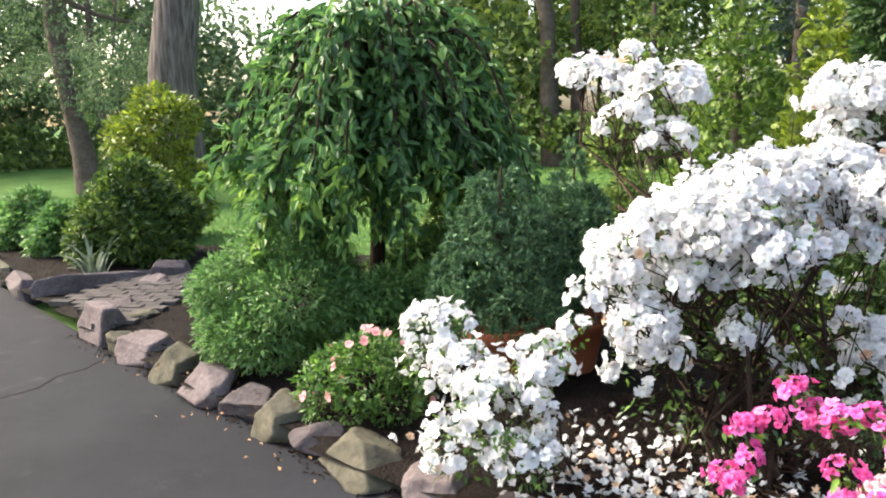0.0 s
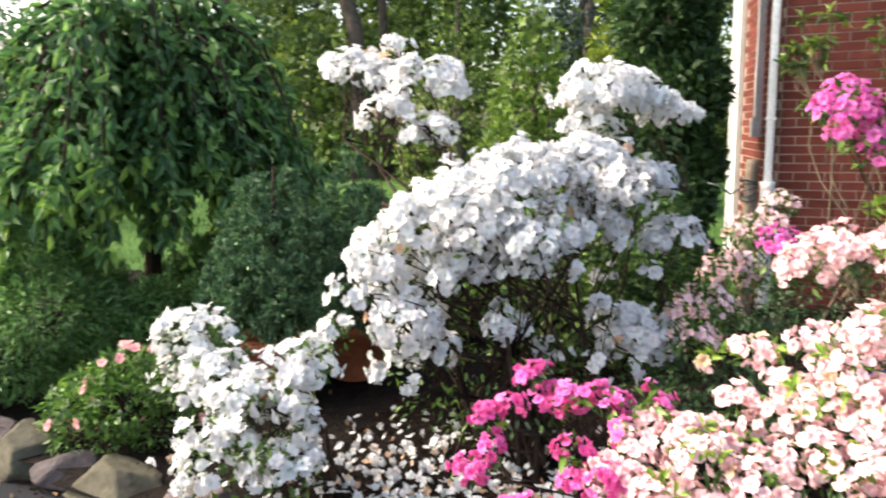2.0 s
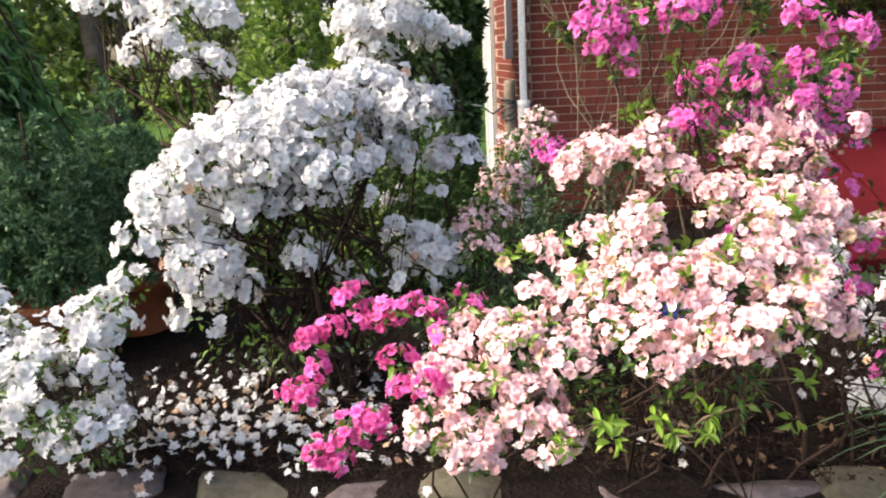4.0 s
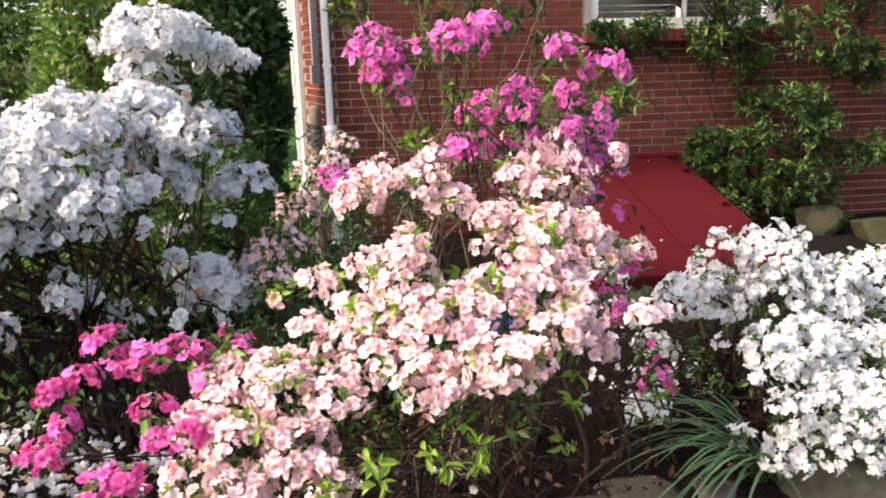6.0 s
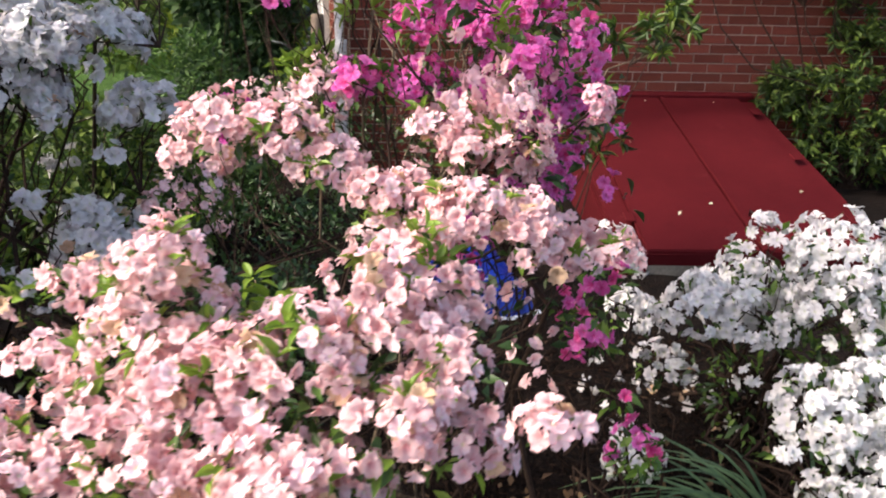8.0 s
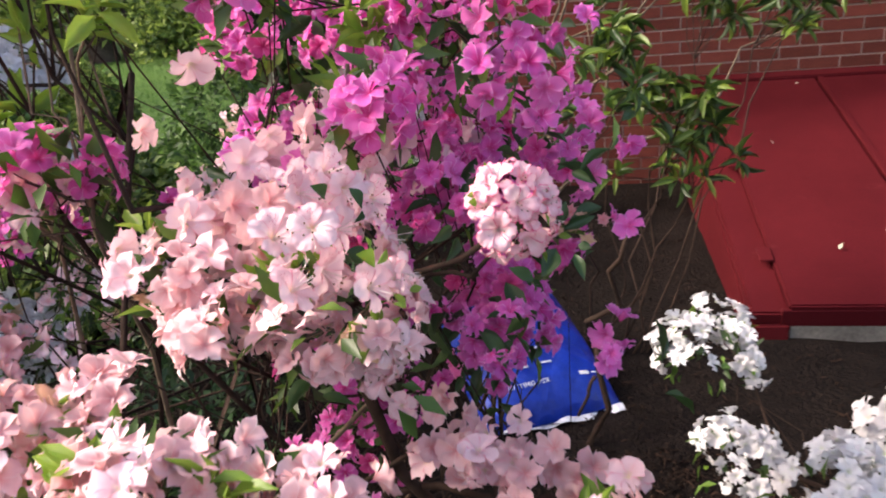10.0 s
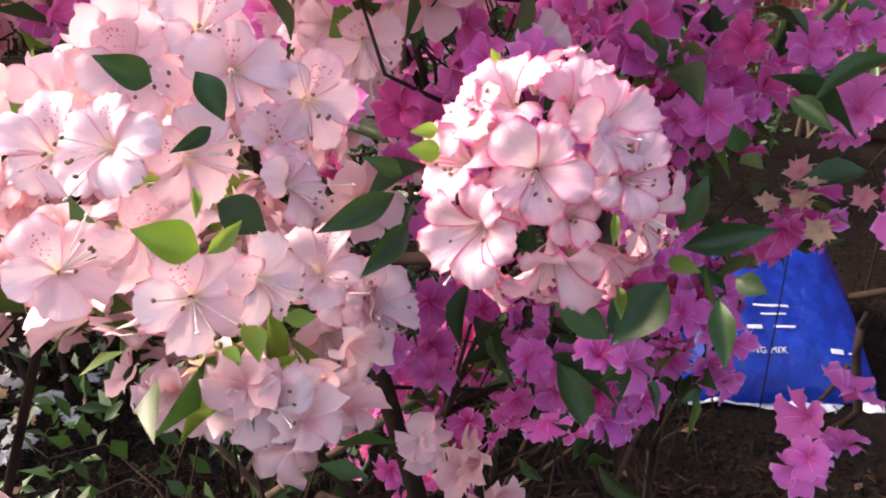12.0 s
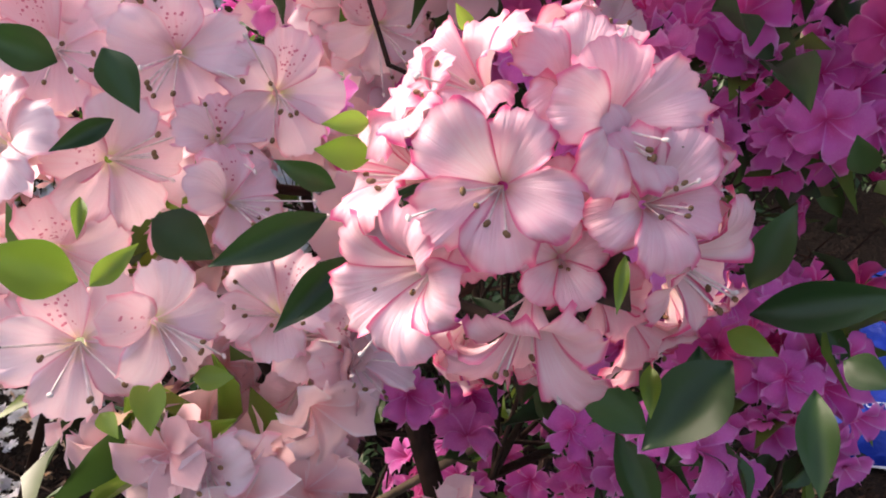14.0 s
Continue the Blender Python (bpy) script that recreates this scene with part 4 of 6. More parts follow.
for nm, lab, bl, mt, n in (("woods", "dense green woodland behind the lawn", bl1, G_WOOD1, 150000), ("woods_edge", "distant green trees with haze put into their paler leaf colour", bl2, G_WOOD2, 170000)):
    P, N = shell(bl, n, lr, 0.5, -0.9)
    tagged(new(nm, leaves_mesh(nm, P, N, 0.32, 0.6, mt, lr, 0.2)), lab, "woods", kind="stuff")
hr = [(-r * math.sin(radians(h)), r * math.cos(radians(h)), lr.uniform(0.2, 1.0), lr.uniform(0.7, 1.2), 0.8) for h, r in zip(np.linspace(-30, 82, 70), np.where(np.linspace(-30, 82, 70) > 38, 8, 0) + lr.uniform(23.5, 26, 70))]
P, N = shell(hr, 30000, lr, 0.5, -0.6)
tagged(new("undergrowth", leaves_mesh("undergrowth", P, N, 0.28, 0.65, G_WOOD1, lr, 0.2)), "dark undergrowth along the edge of the lawn", "undergrowth", kind="stuff")
pieces = []
for i in range(46):
    h, r = lr.uniform(-32, 80), lr.uniform(25, 34)
    if 41 < h < 59:
        continue
    p = np.array([-r * math.sin(radians(h)), r * math.cos(radians(h)), -0.2])
    pieces.append(tube(bent(p, p + [lr.normal() * 0.7, lr.normal() * 0.4, 9], lr, 0.01, 6), np.linspace(0.22, 0.1, 6) * lr.uniform(0.5, 1.2), 8))
tagged(new("wood_trunks", mesh_tris("wood_trunks", *joined(pieces), M_BARK)), "brown tree trunks standing in the woodland", "tree trunks", kind="stuff")

# grass blades on the nearer lawn
n = 60000
gx, gy = lr.uniform(-17, 0.2, n), 5.6 + 16 * lr.uniform(0, 1, n) ** 1.8
ok = np.array([y > bed_back(x) - 0.25 for x, y in zip(gx, gy)])
P = np.stack([gx, gy, np.full(n, -0.19)], -1)[ok]
D = unit(lr.normal(size=P.shape) * 0.45 + np.array([0, 0, 1.0]))
R = frames_of(lr.normal(size=P.shape) * np.array([1, 1, 0.1]), lr, (0, 0, 1))
R[:, :, 1] = D
V, T = spread(np.array([(-.5, 0, 0), (.5, 0, 0), (0, 1, .0)], float), np.array([(0, 1, 2)]), R, np.stack([np.full(len(P), 0.012), lr.uniform(0.04, 0.09, len(P)), np.ones(len(P))], -1), P)
tagged(new("grass", mesh_tris("grass", V, T, M_GRASS, smooth=False)), "short mown green grass of the lawn", "grass", kind="stuff")


# ---- shrubs behind the bed ----
def bush(name, label, base, blobs, mat, leaf_len, n, width=0.45, cat="shrub", inner=0.55, droop=0.1, stems=0.014):
    b = thing(name, label, cat, base)
    off = -np.array(base, float)
    put_branches(b, limbs(base, blobs, lr, stems, 4, 0.08), off)
    P, N = shell(blobs, n, lr, inner, -0.75)
    part("leaves", leaves_mesh("leaves", P + off, N, leaf_len, width, mat, lr, droop), b, kind="stuff")
    return b


def mound(x, y, r, h, n=9, z0=-0.05):
    out = [(x, y, z0 + h * 0.45, r * 0.72, h * 0.55 / (r * 0.72))]
    for i in range(n):
        a = 2 * np.pi * i / n
        out.append((x + 0.55 * r * math.cos(a), y + 0.55 * r * math.sin(a), z0 + h * (0.34 + 0.16 * math.sin(3 * a + x)), r * 0.46, 0.85))
    return out + [(x + 0.1 * r, y - 0.1 * r, z0 + h * 0.74, r * 0.42, h * 0.28 / (r * 0.42))]


bush("round_shrub", "rounded bright green shrub with small leaves over the bed", (-3.55, 3.45, -0.06), mound(-3.55, 3.45, 0.62, 0.98, 11), G_ROUND, 0.047, 52000, 0.36)
bush("boxwood", "dark green dense shrub with yellowish young tips", (-7.5, 4.75, -0.06), mound(-7.5, 4.75, 0.72, 1.15, 10), G_BOX, 0.085, 22000, 0.5)
bush("golden_shrub", "tall loose yellow-green shrub on the lawn", (-9.6, 6.4, -0.15), mound(-9.6, 6.4, 0.75, 1.5, 9) + [(-9.5, 6.4, 1.35, 0.5, 0.9), (-9.9, 6.3, 1.2, 0.45, 0.9), (-9.2, 6.5, 1.55, 0.35, 0.8), (-9.7, 6.5, 1.75, 0.3, 0.8)], G_YEL, 0.10, 16000, 0.5)
bush("low_shrub", "low light green shrub at the far end of the bed", (-9.6, 4.6, -0.06), mound(-9.6, 4.6, 0.5, 0.75, 8), G_ROUND, 0.09, 9000, 0.5)
bush("low_shrub", "low green shrub beside the boxwood", (-8.75, 4.55, -0.06), mound(-8.75, 4.55, 0.4, 0.6, 8), G_ROUND, 0.09, 8000, 0.5)
bush("low_shrub", "small dark shrub on the far lawn", (-21.5, 12.5, -0.15), mound(-21.5, 12.5, 0.8, 1.0, 8), G_BOX, 0.09, 4000)
bush("low_shrub", "small dark shrub on the far lawn", (-19.0, 12.3, -0.15), mound(-19.0, 12.3, 0.6, 1.0, 8), G_BOX, 0.09, 4000)
bush("back_shrub", "rounded green shrub at the back of the bed", (-4.3, 8.6, -0.15), mound(-4.3, 8.6, 0.42, 0.75, 8), G_ROUND, 0.08, 7000, 0.5)
bush("back_shrub", "rounded green shrub at the back of the bed", (-3.6, 9.0, -0.15), mound(-3.6, 9.0, 0.5, 0.8, 8), G_WOOD1, 0.08, 7000, 0.5)
bush("back_shrub", "green leafy shrub under the weeping tree", (-3.0, 4.9, -0.06), mound(-3.0, 4.9, 0.6, 0.75, 8), G_ROUND, 0.06, 14000, 0.5)
bush("back_shrub", "dark leafy shrub behind the weeping tree", (-3.6, 6.0, -0.06), mound(-3.6, 6.0, 0.7, 0.95, 8), G_BOX, 0.08, 14000, 0.5)
bush("back_shrub", "light green perennial clump beside the pot", (-2.75, 4.1, -0.06), mound(-2.75, 4.1, 0.42, 0.62, 8), G_ROUND, 0.055, 12000, 0.5)
bush("low_shrub", "bright green perennial clump at the foot of the weeping tree", (-2.95, 3.72, -0.06), mound(-2.95, 3.72, 0.36, 0.60, 8), G_ROUND, 0.05, 13000, 0.34)
bush("low_shrub", "light green clump of perennials behind the round shrub", (-3.35, 4.75, -0.06), mound(-3.35, 4.75, 0.55, 0.70, 8), G_ROUND, 0.055, 14000, 0.5)
bush("back_shrub", "dark olive twiggy shrub behind the white azalea", (-0.75, 4.95, -0.06), mound(-0.75, 4.95, 0.55, 0.80, 8), G_BOX, 0.06, 12000, 0.5)
bush("back_shrub", "dark green shrub at the back of the bed", (-1.55, 5.45, -0.06), mound(-1.55, 5.45, 0.6, 0.75, 8), G_BOX, 0.06, 12000, 0.5)
bush("corner_shrub", "soft bright green shrub at the foot of the house corner", (-0.45, 5.6, -0.06), mound(-0.45, 5.6, 0.45, 1.1, 9), G_CORNER, 0.05, 17000, 0.4)


# weeping tree
def weeping():
    base = np.array([-3.55, 4.35, -0.06])
    t = thing("weeping_cherry", "small weeping tree with drooping glossy dark green leaves", "tree", base)
    head = np.array([0.02, 0.0, 1.75])
    V, T = tube(bent((0, 0, -0.05), head, lr, 0.01, 8), np.linspace(0.062, 0.045, 8), 10)
    part("trunk", mesh_tris("trunk", V, T, M_TWIG), t)
    P, N, E, F = [], [], [], []
    for k in range(120):
        a = lr.uniform(0, 2 * np.pi)
        reach = 1.12 * lr.uniform(0.10, 1.0) ** 0.75
        drop = lr.uniform(0.5, 1.35) * (0.5 + 0.65 * reach)
        rise = lr.uniform(0.15, 0.92) * (1.1 - 0.22 * reach)
        s = np.linspace(0, 1, 14)
        rr = reach * (1 - (1 - s) ** 2.2)
        z = head[2] - 0.15 + rise * np.sin(np.pi * np.minimum(s * 1.5, 1)) * (1 - 0.3 * s) - drop * np.clip(s - 0.25, 0, 1) ** 1.3
        wob = lr.normal(size=2) * 0.09
        c = np.stack([rr * math.cos(a) + wob[0] * s, rr * math.sin(a) + wob[1] * s, z], -1)
        V, T = tube(c, np.linspace(0.016, 0.003, 14), 5)
        part("branch", mesh_tris("branch", V, T, M_TWIG), t)
        m = int(lr.uniform(80, 190))
        u = lr.uniform(0.1, 1, m) ** 0.8 * 13
        i = np.minimum(u.astype(int), 12)
        q = c[i] + (c[i + 1] - c[i]) * (u - i)[:, None] + lr.normal(size=(m, 3)) * 0.035
        w = unit(np.stack([np.full(m, math.cos(a)), np.full(m, math.sin(a)), np.full(m, -0.5)], -1) + lr.normal(size=(m, 3)) * 0.25)
        young = (u > 10.5) & (lr.random(m) < 0.55)
        P.append(q[~young]), N.append(w[~young]), E.append(q[young]), F.append(w[young])
    part("crown", leaves_mesh("crown", np.vstack(P), np.vstack(N), 0.105, 0.38, G_WEEP, lr, 0.5, leaf_fine(4)), t, kind="stuff")
    part("young_leaves", leaves_mesh("young_leaves", np.vstack(E), np.vstack(F), 0.105, 0.36, G_WEEPYOUNG, lr, 0.5, leaf_fine(4)), t, "yellow-green young leaves at the branch tips", kind="stuff")


weeping()


# dwarf spruce in a terracotta pot
def potted(at, size, label):
    p = thing("flower_pot", "round red terracotta pot with a thick rim", "pot", at, "potted spruces")
    p.scale = (size,) * 3
    prof = [(0.14, 0.0), (0.15, 0.02), (0.20, 0.27), (0.225, 0.275), (0.232, 0.335), (0.205, 0.34), (0.19, 0.29), (0.0, 0.28)]
    V, T = [], []
    for r, z in prof:
        V += [(r * math.cos(a), r * math.sin(a), z) for a in np.linspace(0, 2 * np.pi, 32, endpoint=False)]
    for i in range(len(prof) - 1):
        for j in range(32):
            a, b, c, d = i * 32 + j, i * 32 + (j + 1) % 32, (i + 1) * 32 + (j + 1) % 32, (i + 1) * 32 + j
            T += [(a, b, c), (a, c, d)]
    part("body", mesh_tris("body", np.array(V), np.array(T), M_TERRA), p)
    s = thing("dwarf_spruce", label, "conifer", (at[0], at[1], at[2] + 0.28 * size), "potted spruces")
    s.scale = (size,) * 3
    V, T = tube([(0, 0, 0), (0, 0, 0.5), (0.02, 0, 0.95)], [0.03, 0.02, 0.006], 8)
    part("trunk", mesh_tris("trunk", V, T, M_TWIG), s)
    bl = []
    for i in range(9):
        z = 0.16 + 0.095 * i
        q = 0.36 * (1 - (i / 9.5) ** 1.3)
        k = max(1, int(9 * q / 0.36))
        bl += [(0.62 * q * math.cos(2 * np.pi * j / k + i), 0.62 * q * math.sin(2 * np.pi * j / k + i), z, q * 0.48 + 0.03, 0.8) for j in range(k)]
    bl += [(0.0, 0, 1.03, 0.05, 1.3)]
    P, N = shell(bl, 1300, lr, 0.88, -0.6)
    P2, N2 = shell(bl, 5000, lr, 0.4, -0.6)
    k = 34
    P = np.repeat(P, k, 0) + lr.normal(size=(len(P) * k, 3)) * 0.012
    N = unit(np.repeat(N, k, 0) + lr.normal(size=P.shape) * 0.5)
    part("crown", leaves_mesh("crown", np.vstack([P, P2]), np.vstack([N, N2]), 0.038, 0.34, G_SPRUCE, lr, -0.3), s, kind="stuff")


potted((-2.08, 3.72, -0.02), 1.0, "dense conical dwarf spruce growing in a terracotta pot")
potted((-1.86, 4.15, -0.02), 0.98, "dark conical dwarf spruce in a second terracotta pot")


def spikes(name, label, at, n, length, width, mat, flop, cat, toward=None):
    """A clump of strap leaves, each one bent over."""
    s = thing(name, label, cat, at)
    for i in range(n):
        a = lr.uniform(0, 2 * np.pi) if toward is None else lr.normal(toward, 0.75)
        L = length * lr.uniform(0.6, 1.15)
        out = flop * lr.uniform(0.45, 1.0)
        k = 9
        u = np.linspace(0, 1, k)
        r = 0.02 + L * out * u ** 1.3
        z = L * (u * (1 - 0.35 * out) - out * 0.75 * u ** 2.6)
        mid = np.stack([r * math.cos(a), r * math.sin(a), z], -1) + np.array([lr.normal() * 0.03, lr.normal() * 0.03, 0])
        sd = np.array([-math.sin(a), math.cos(a), 0])
        w = width * np.sin(np.pi * np.clip(0.12 + 0.86 * u, 0, 1)) ** 0.7
        V = np.vstack([mid - sd * w[:, None], mid + np.array([0, 0, -0.4 * width]), mid + sd * w[:, None]])
        T = []
        for j in range(k - 1):
            T += [(j, j + 1, k + j + 1), (j, k + j + 1, k + j), (k + j, k + j + 1, 2 * k + j + 1), (k + j, 2 * k + j + 1, 2 * k + j)]
        part("blade", mesh_tris("blade", V, np.array(T), mat), s)
    return s


spikes("iris_clump", "clump of pale grey-green sword-shaped iris leaves", (-7.05, 4.0, -0.06), 26, 0.62, 0.016, G_IRIS, 0.55, "iris")
spikes("grass_clump", "spiky blue-grey ornamental grass behind the pot", (-3.4, 7.6, -0.15), 40, 0.7, 0.012, G_IRIS, 0.6, "grass clump")
spikes("grass_clump", "dry straw-coloured ornamental grass behind the white azalea", (-0.98, 5.5, -0.06), 60, 0.75, 0.006, G_STRAW, 0.45, "grass clump")
spikes("daffodil_clump", "floppy clump of dark green daffodil leaves on mulch", (1.80, 2.70, -0.03), 54, 0.62, 0.0062, G_STRAP, 1.0, "daffodil leaves", radians(170))


# ---- azaleas ----
az = np.random.default_rng(5)
WHITE_A = [(-1.18, 3.47, 1.72, .05, 1), (-1.41, 3.45, 1.66, .11, .7), (-1.02, 3.40, 1.57, .15, .8), (-1.16, 3.30, 1.44, .10, .8), (-0.99, 3.32, 1.37, .10, .8),
           (-0.82, 3.17, 1.06, .18, .7), (-0.60, 3.35, 1.18, .24, .6), (-0.40, 3.60, 1.22, .18, .7), (-0.95, 3.07, 0.99, .14, .9), (-0.72, 3.15, 1.03, .19, .8)]
WHITE_A2 = [(-1.18, 3.28, 0.88, .12, .9), (-1.08, 3.22, 0.82, .12, 1), (-1.22, 3.28, 0.72, .07, 1), (-0.80, 3.22, 0.86, .16, .7), (-0.98, 3.15, 0.52, .12, .9), (-0.55, 3.25, 0.90, .12, .8), (-0.62, 3.2, 0.62, .08, 1), (-0.22, 3.5, 1.14, .12, .8), (-0.42, 3.75, 1.38, .11, .8), (-0.05, 3.75, 0.9, .12, .9), (-0.47, 3.15, 0.98, .08, 1.6), (-0.22, 3.95, 1.12, .14, .8), (-0.38, 3.80, 1.53, .20, .6), (-0.28, 3.95, 1.50, .15, .7), (-0.14, 4.15, 1.42, .12, .9), (-1.03, 2.98, 0.88, .12, 1),
            (-1.09, 2.84, 0.80, .06, .9), (-0.92, 2.92, 0.67, .13, .9), (-0.18, 3.60, 0.50, .14, 1), (-0.40, 3.55, 0.98, .19, .8), (-1.28, 3.42, 1.60, .08, 1)]
azalea("white_azalea", "large old azalea covered in white blooms with bare twiggy stems", (-0.62, 3.45, -0.06), [(x, y, z, r * 0.92, f) for x, y, z, r, f in WHITE_A + WHITE_A2], [P_WHITE, P_TAN], [0.992, 0.008], 0.065, 210, (4, 7), 5000, az, gap=0.32, stems=0.012, twigs=13, body=[(-0.65, 3.30, 1.02, .36, .75), (-0.9, 3.1, 0.75, .22, 1.1), (-0.35, 3.7, 1.15, .26, .9), (-0.2, 3.7, 0.65, .2, 1), (-0.95, 3.1, 0.52, .2, 1), (-0.3, 3.45, 0.5, .22, 1)], body_density=30, extra=[(-0.65, 3.75, 0.75, .38, .8), (-0.3, 4.0, 0.8, .3, .9), (-1.0, 3.6, 0.7, .25, .9), (-0.65, 3.4, 0.35, .36, .9), (-0.3, 3.7, 0.4, .3, .9), (-0.95, 3.3, 0.35, .26, .9), (-0.25, 3.85, 1.25, .2, .8)])
WHITE_B = [(-1.75, 2.72, 0.58, .13, .8), (-1.76, 2.68, 0.42, .12, .9), (-1.32, 2.55, 0.36, .19, .8), (-1.48, 2.50, 0.20, .14, 1), (-1.23, 2.72, 0.53, .11, .8), (-1.15, 2.82, 0.62, .06, 1),
           (-1.18, 2.50, 0.22, .12, .8), (-1.55, 2.62, 0.48, .11, .8)]
azalea("white_azalea", "low azalea in full white bloom leaning over the stones", (-1.35, 2.85, -0.06), WHITE_B, [P_WHITE], [1], 0.068, 130, (4, 7), 2000, az, stems=0.009, body=[(-1.45, 2.6, 0.36, .3, .8)], body_density=25)
WHITE_2 = [(1.87, 3.22, 0.62, .11, .9), (2.00, 3.10, 0.66, .12, .8), (1.66, 3.18, 0.47, .09, .9), (1.82, 3.15, 0.47, .12, .8), (2.00, 3.00, 0.54, .13, .8), (1.80, 2.72, 0.42, .10, .9), (2.02, 2.82, 0.36, .14, .8), (1.95, 2.62, 0.28, .12, .9), (1.86, 2.58, 0.14, .08, .9),
           (2.12, 2.62, 0.14, .12, .9), (2.25, 2.85, 0.30, .15, .8), (2.20, 3.05, 0.50, .15, .8), (1.57, 3.85, 0.38, .11, .9), (1.58, 3.55, 0.28, .08, .9), (1.90, 3.38, 0.42, .13, .8), (2.2, 2.75, 0.25, .2, .9), (1.62, 3.30, 0.22, .07, .8), (1.47, 2.95, 0.12, .06, .8), (2.5, 3.2, 0.45, .2, .8), (1.92, 2.72, 0.44, .08, .9), (1.95, 2.50, 0.17, .10, .8), (2.06, 2.50, 0.28, .11, .8), (1.77, 2.55, 0.28, .06, .9), (1.72, 2.66, 0.36, .05, .9), (1.68, 2.62, 0.13, .04, .9), (1.79, 2.56, 0.10, .06, .9)]
azalea("white_azalea", "white-flowering azalea in front of the red cellar hatch", (2.0, 3.5, -0.06), WHITE_2, [P_WHITE], [1], 0.053, 230, (3, 6), 4500, az, tmpl=STAR_FLOWERS, stems=0.008, extra=[(1.9, 3.1, 0.25, .25, .8), (2.2, 3.1, 0.25, .3, .8)], body=[(1.95, 3.0, 0.4, .32, .8)], body_density=14)
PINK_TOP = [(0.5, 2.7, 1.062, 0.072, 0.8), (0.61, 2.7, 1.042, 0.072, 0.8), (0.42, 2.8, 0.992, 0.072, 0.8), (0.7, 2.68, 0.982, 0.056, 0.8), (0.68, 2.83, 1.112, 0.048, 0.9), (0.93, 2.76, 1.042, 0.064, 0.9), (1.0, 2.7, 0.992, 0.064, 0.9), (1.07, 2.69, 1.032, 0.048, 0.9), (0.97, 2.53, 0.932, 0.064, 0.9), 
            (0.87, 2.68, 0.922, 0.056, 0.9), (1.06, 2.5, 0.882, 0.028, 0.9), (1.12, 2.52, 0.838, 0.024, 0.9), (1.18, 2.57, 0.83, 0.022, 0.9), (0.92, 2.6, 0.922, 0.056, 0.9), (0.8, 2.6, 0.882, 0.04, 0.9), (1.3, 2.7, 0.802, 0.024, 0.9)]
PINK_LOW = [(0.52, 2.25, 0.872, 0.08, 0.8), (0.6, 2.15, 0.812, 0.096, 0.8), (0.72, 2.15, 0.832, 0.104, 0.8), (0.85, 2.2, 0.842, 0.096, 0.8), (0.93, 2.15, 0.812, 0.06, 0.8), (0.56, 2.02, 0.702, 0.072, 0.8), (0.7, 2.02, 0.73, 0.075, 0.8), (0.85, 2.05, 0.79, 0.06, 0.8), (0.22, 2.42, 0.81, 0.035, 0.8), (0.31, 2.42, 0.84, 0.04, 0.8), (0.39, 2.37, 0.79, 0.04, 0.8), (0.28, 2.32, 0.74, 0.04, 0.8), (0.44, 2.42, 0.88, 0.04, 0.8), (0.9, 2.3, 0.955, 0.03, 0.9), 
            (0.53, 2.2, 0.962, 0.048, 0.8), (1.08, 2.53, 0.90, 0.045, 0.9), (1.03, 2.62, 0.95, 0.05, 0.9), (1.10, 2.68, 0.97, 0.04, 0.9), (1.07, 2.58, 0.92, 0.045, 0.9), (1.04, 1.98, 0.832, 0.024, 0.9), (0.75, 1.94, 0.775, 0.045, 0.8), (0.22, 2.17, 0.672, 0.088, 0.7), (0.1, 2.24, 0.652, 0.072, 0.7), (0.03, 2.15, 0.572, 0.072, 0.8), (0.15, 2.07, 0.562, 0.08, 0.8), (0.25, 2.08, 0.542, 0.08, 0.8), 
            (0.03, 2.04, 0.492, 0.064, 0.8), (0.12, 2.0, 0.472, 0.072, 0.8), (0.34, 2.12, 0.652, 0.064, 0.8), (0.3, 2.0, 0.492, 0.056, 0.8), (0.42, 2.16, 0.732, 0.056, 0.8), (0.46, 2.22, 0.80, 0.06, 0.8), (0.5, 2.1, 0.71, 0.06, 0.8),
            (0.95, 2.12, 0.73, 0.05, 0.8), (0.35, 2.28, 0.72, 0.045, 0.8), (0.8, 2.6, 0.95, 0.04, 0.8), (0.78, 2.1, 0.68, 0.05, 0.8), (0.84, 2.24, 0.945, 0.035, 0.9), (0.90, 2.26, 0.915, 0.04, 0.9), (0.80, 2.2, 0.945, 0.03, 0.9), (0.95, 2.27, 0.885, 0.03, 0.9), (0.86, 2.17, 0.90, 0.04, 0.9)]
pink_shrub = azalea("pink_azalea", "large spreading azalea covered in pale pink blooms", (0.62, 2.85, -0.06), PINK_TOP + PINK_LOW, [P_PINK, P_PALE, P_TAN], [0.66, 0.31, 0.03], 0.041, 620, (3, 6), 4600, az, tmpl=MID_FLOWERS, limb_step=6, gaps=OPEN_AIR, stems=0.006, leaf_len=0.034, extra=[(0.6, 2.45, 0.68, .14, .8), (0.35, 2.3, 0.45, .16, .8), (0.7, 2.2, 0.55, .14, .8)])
pink = bpy.data.objects["pink_azalea"]
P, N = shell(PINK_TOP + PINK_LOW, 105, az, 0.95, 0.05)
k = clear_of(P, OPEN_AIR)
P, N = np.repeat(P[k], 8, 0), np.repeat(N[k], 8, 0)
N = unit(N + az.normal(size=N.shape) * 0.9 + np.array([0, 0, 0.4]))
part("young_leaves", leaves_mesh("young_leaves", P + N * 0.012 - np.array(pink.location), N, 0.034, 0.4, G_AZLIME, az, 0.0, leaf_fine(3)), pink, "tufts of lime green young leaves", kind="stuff")
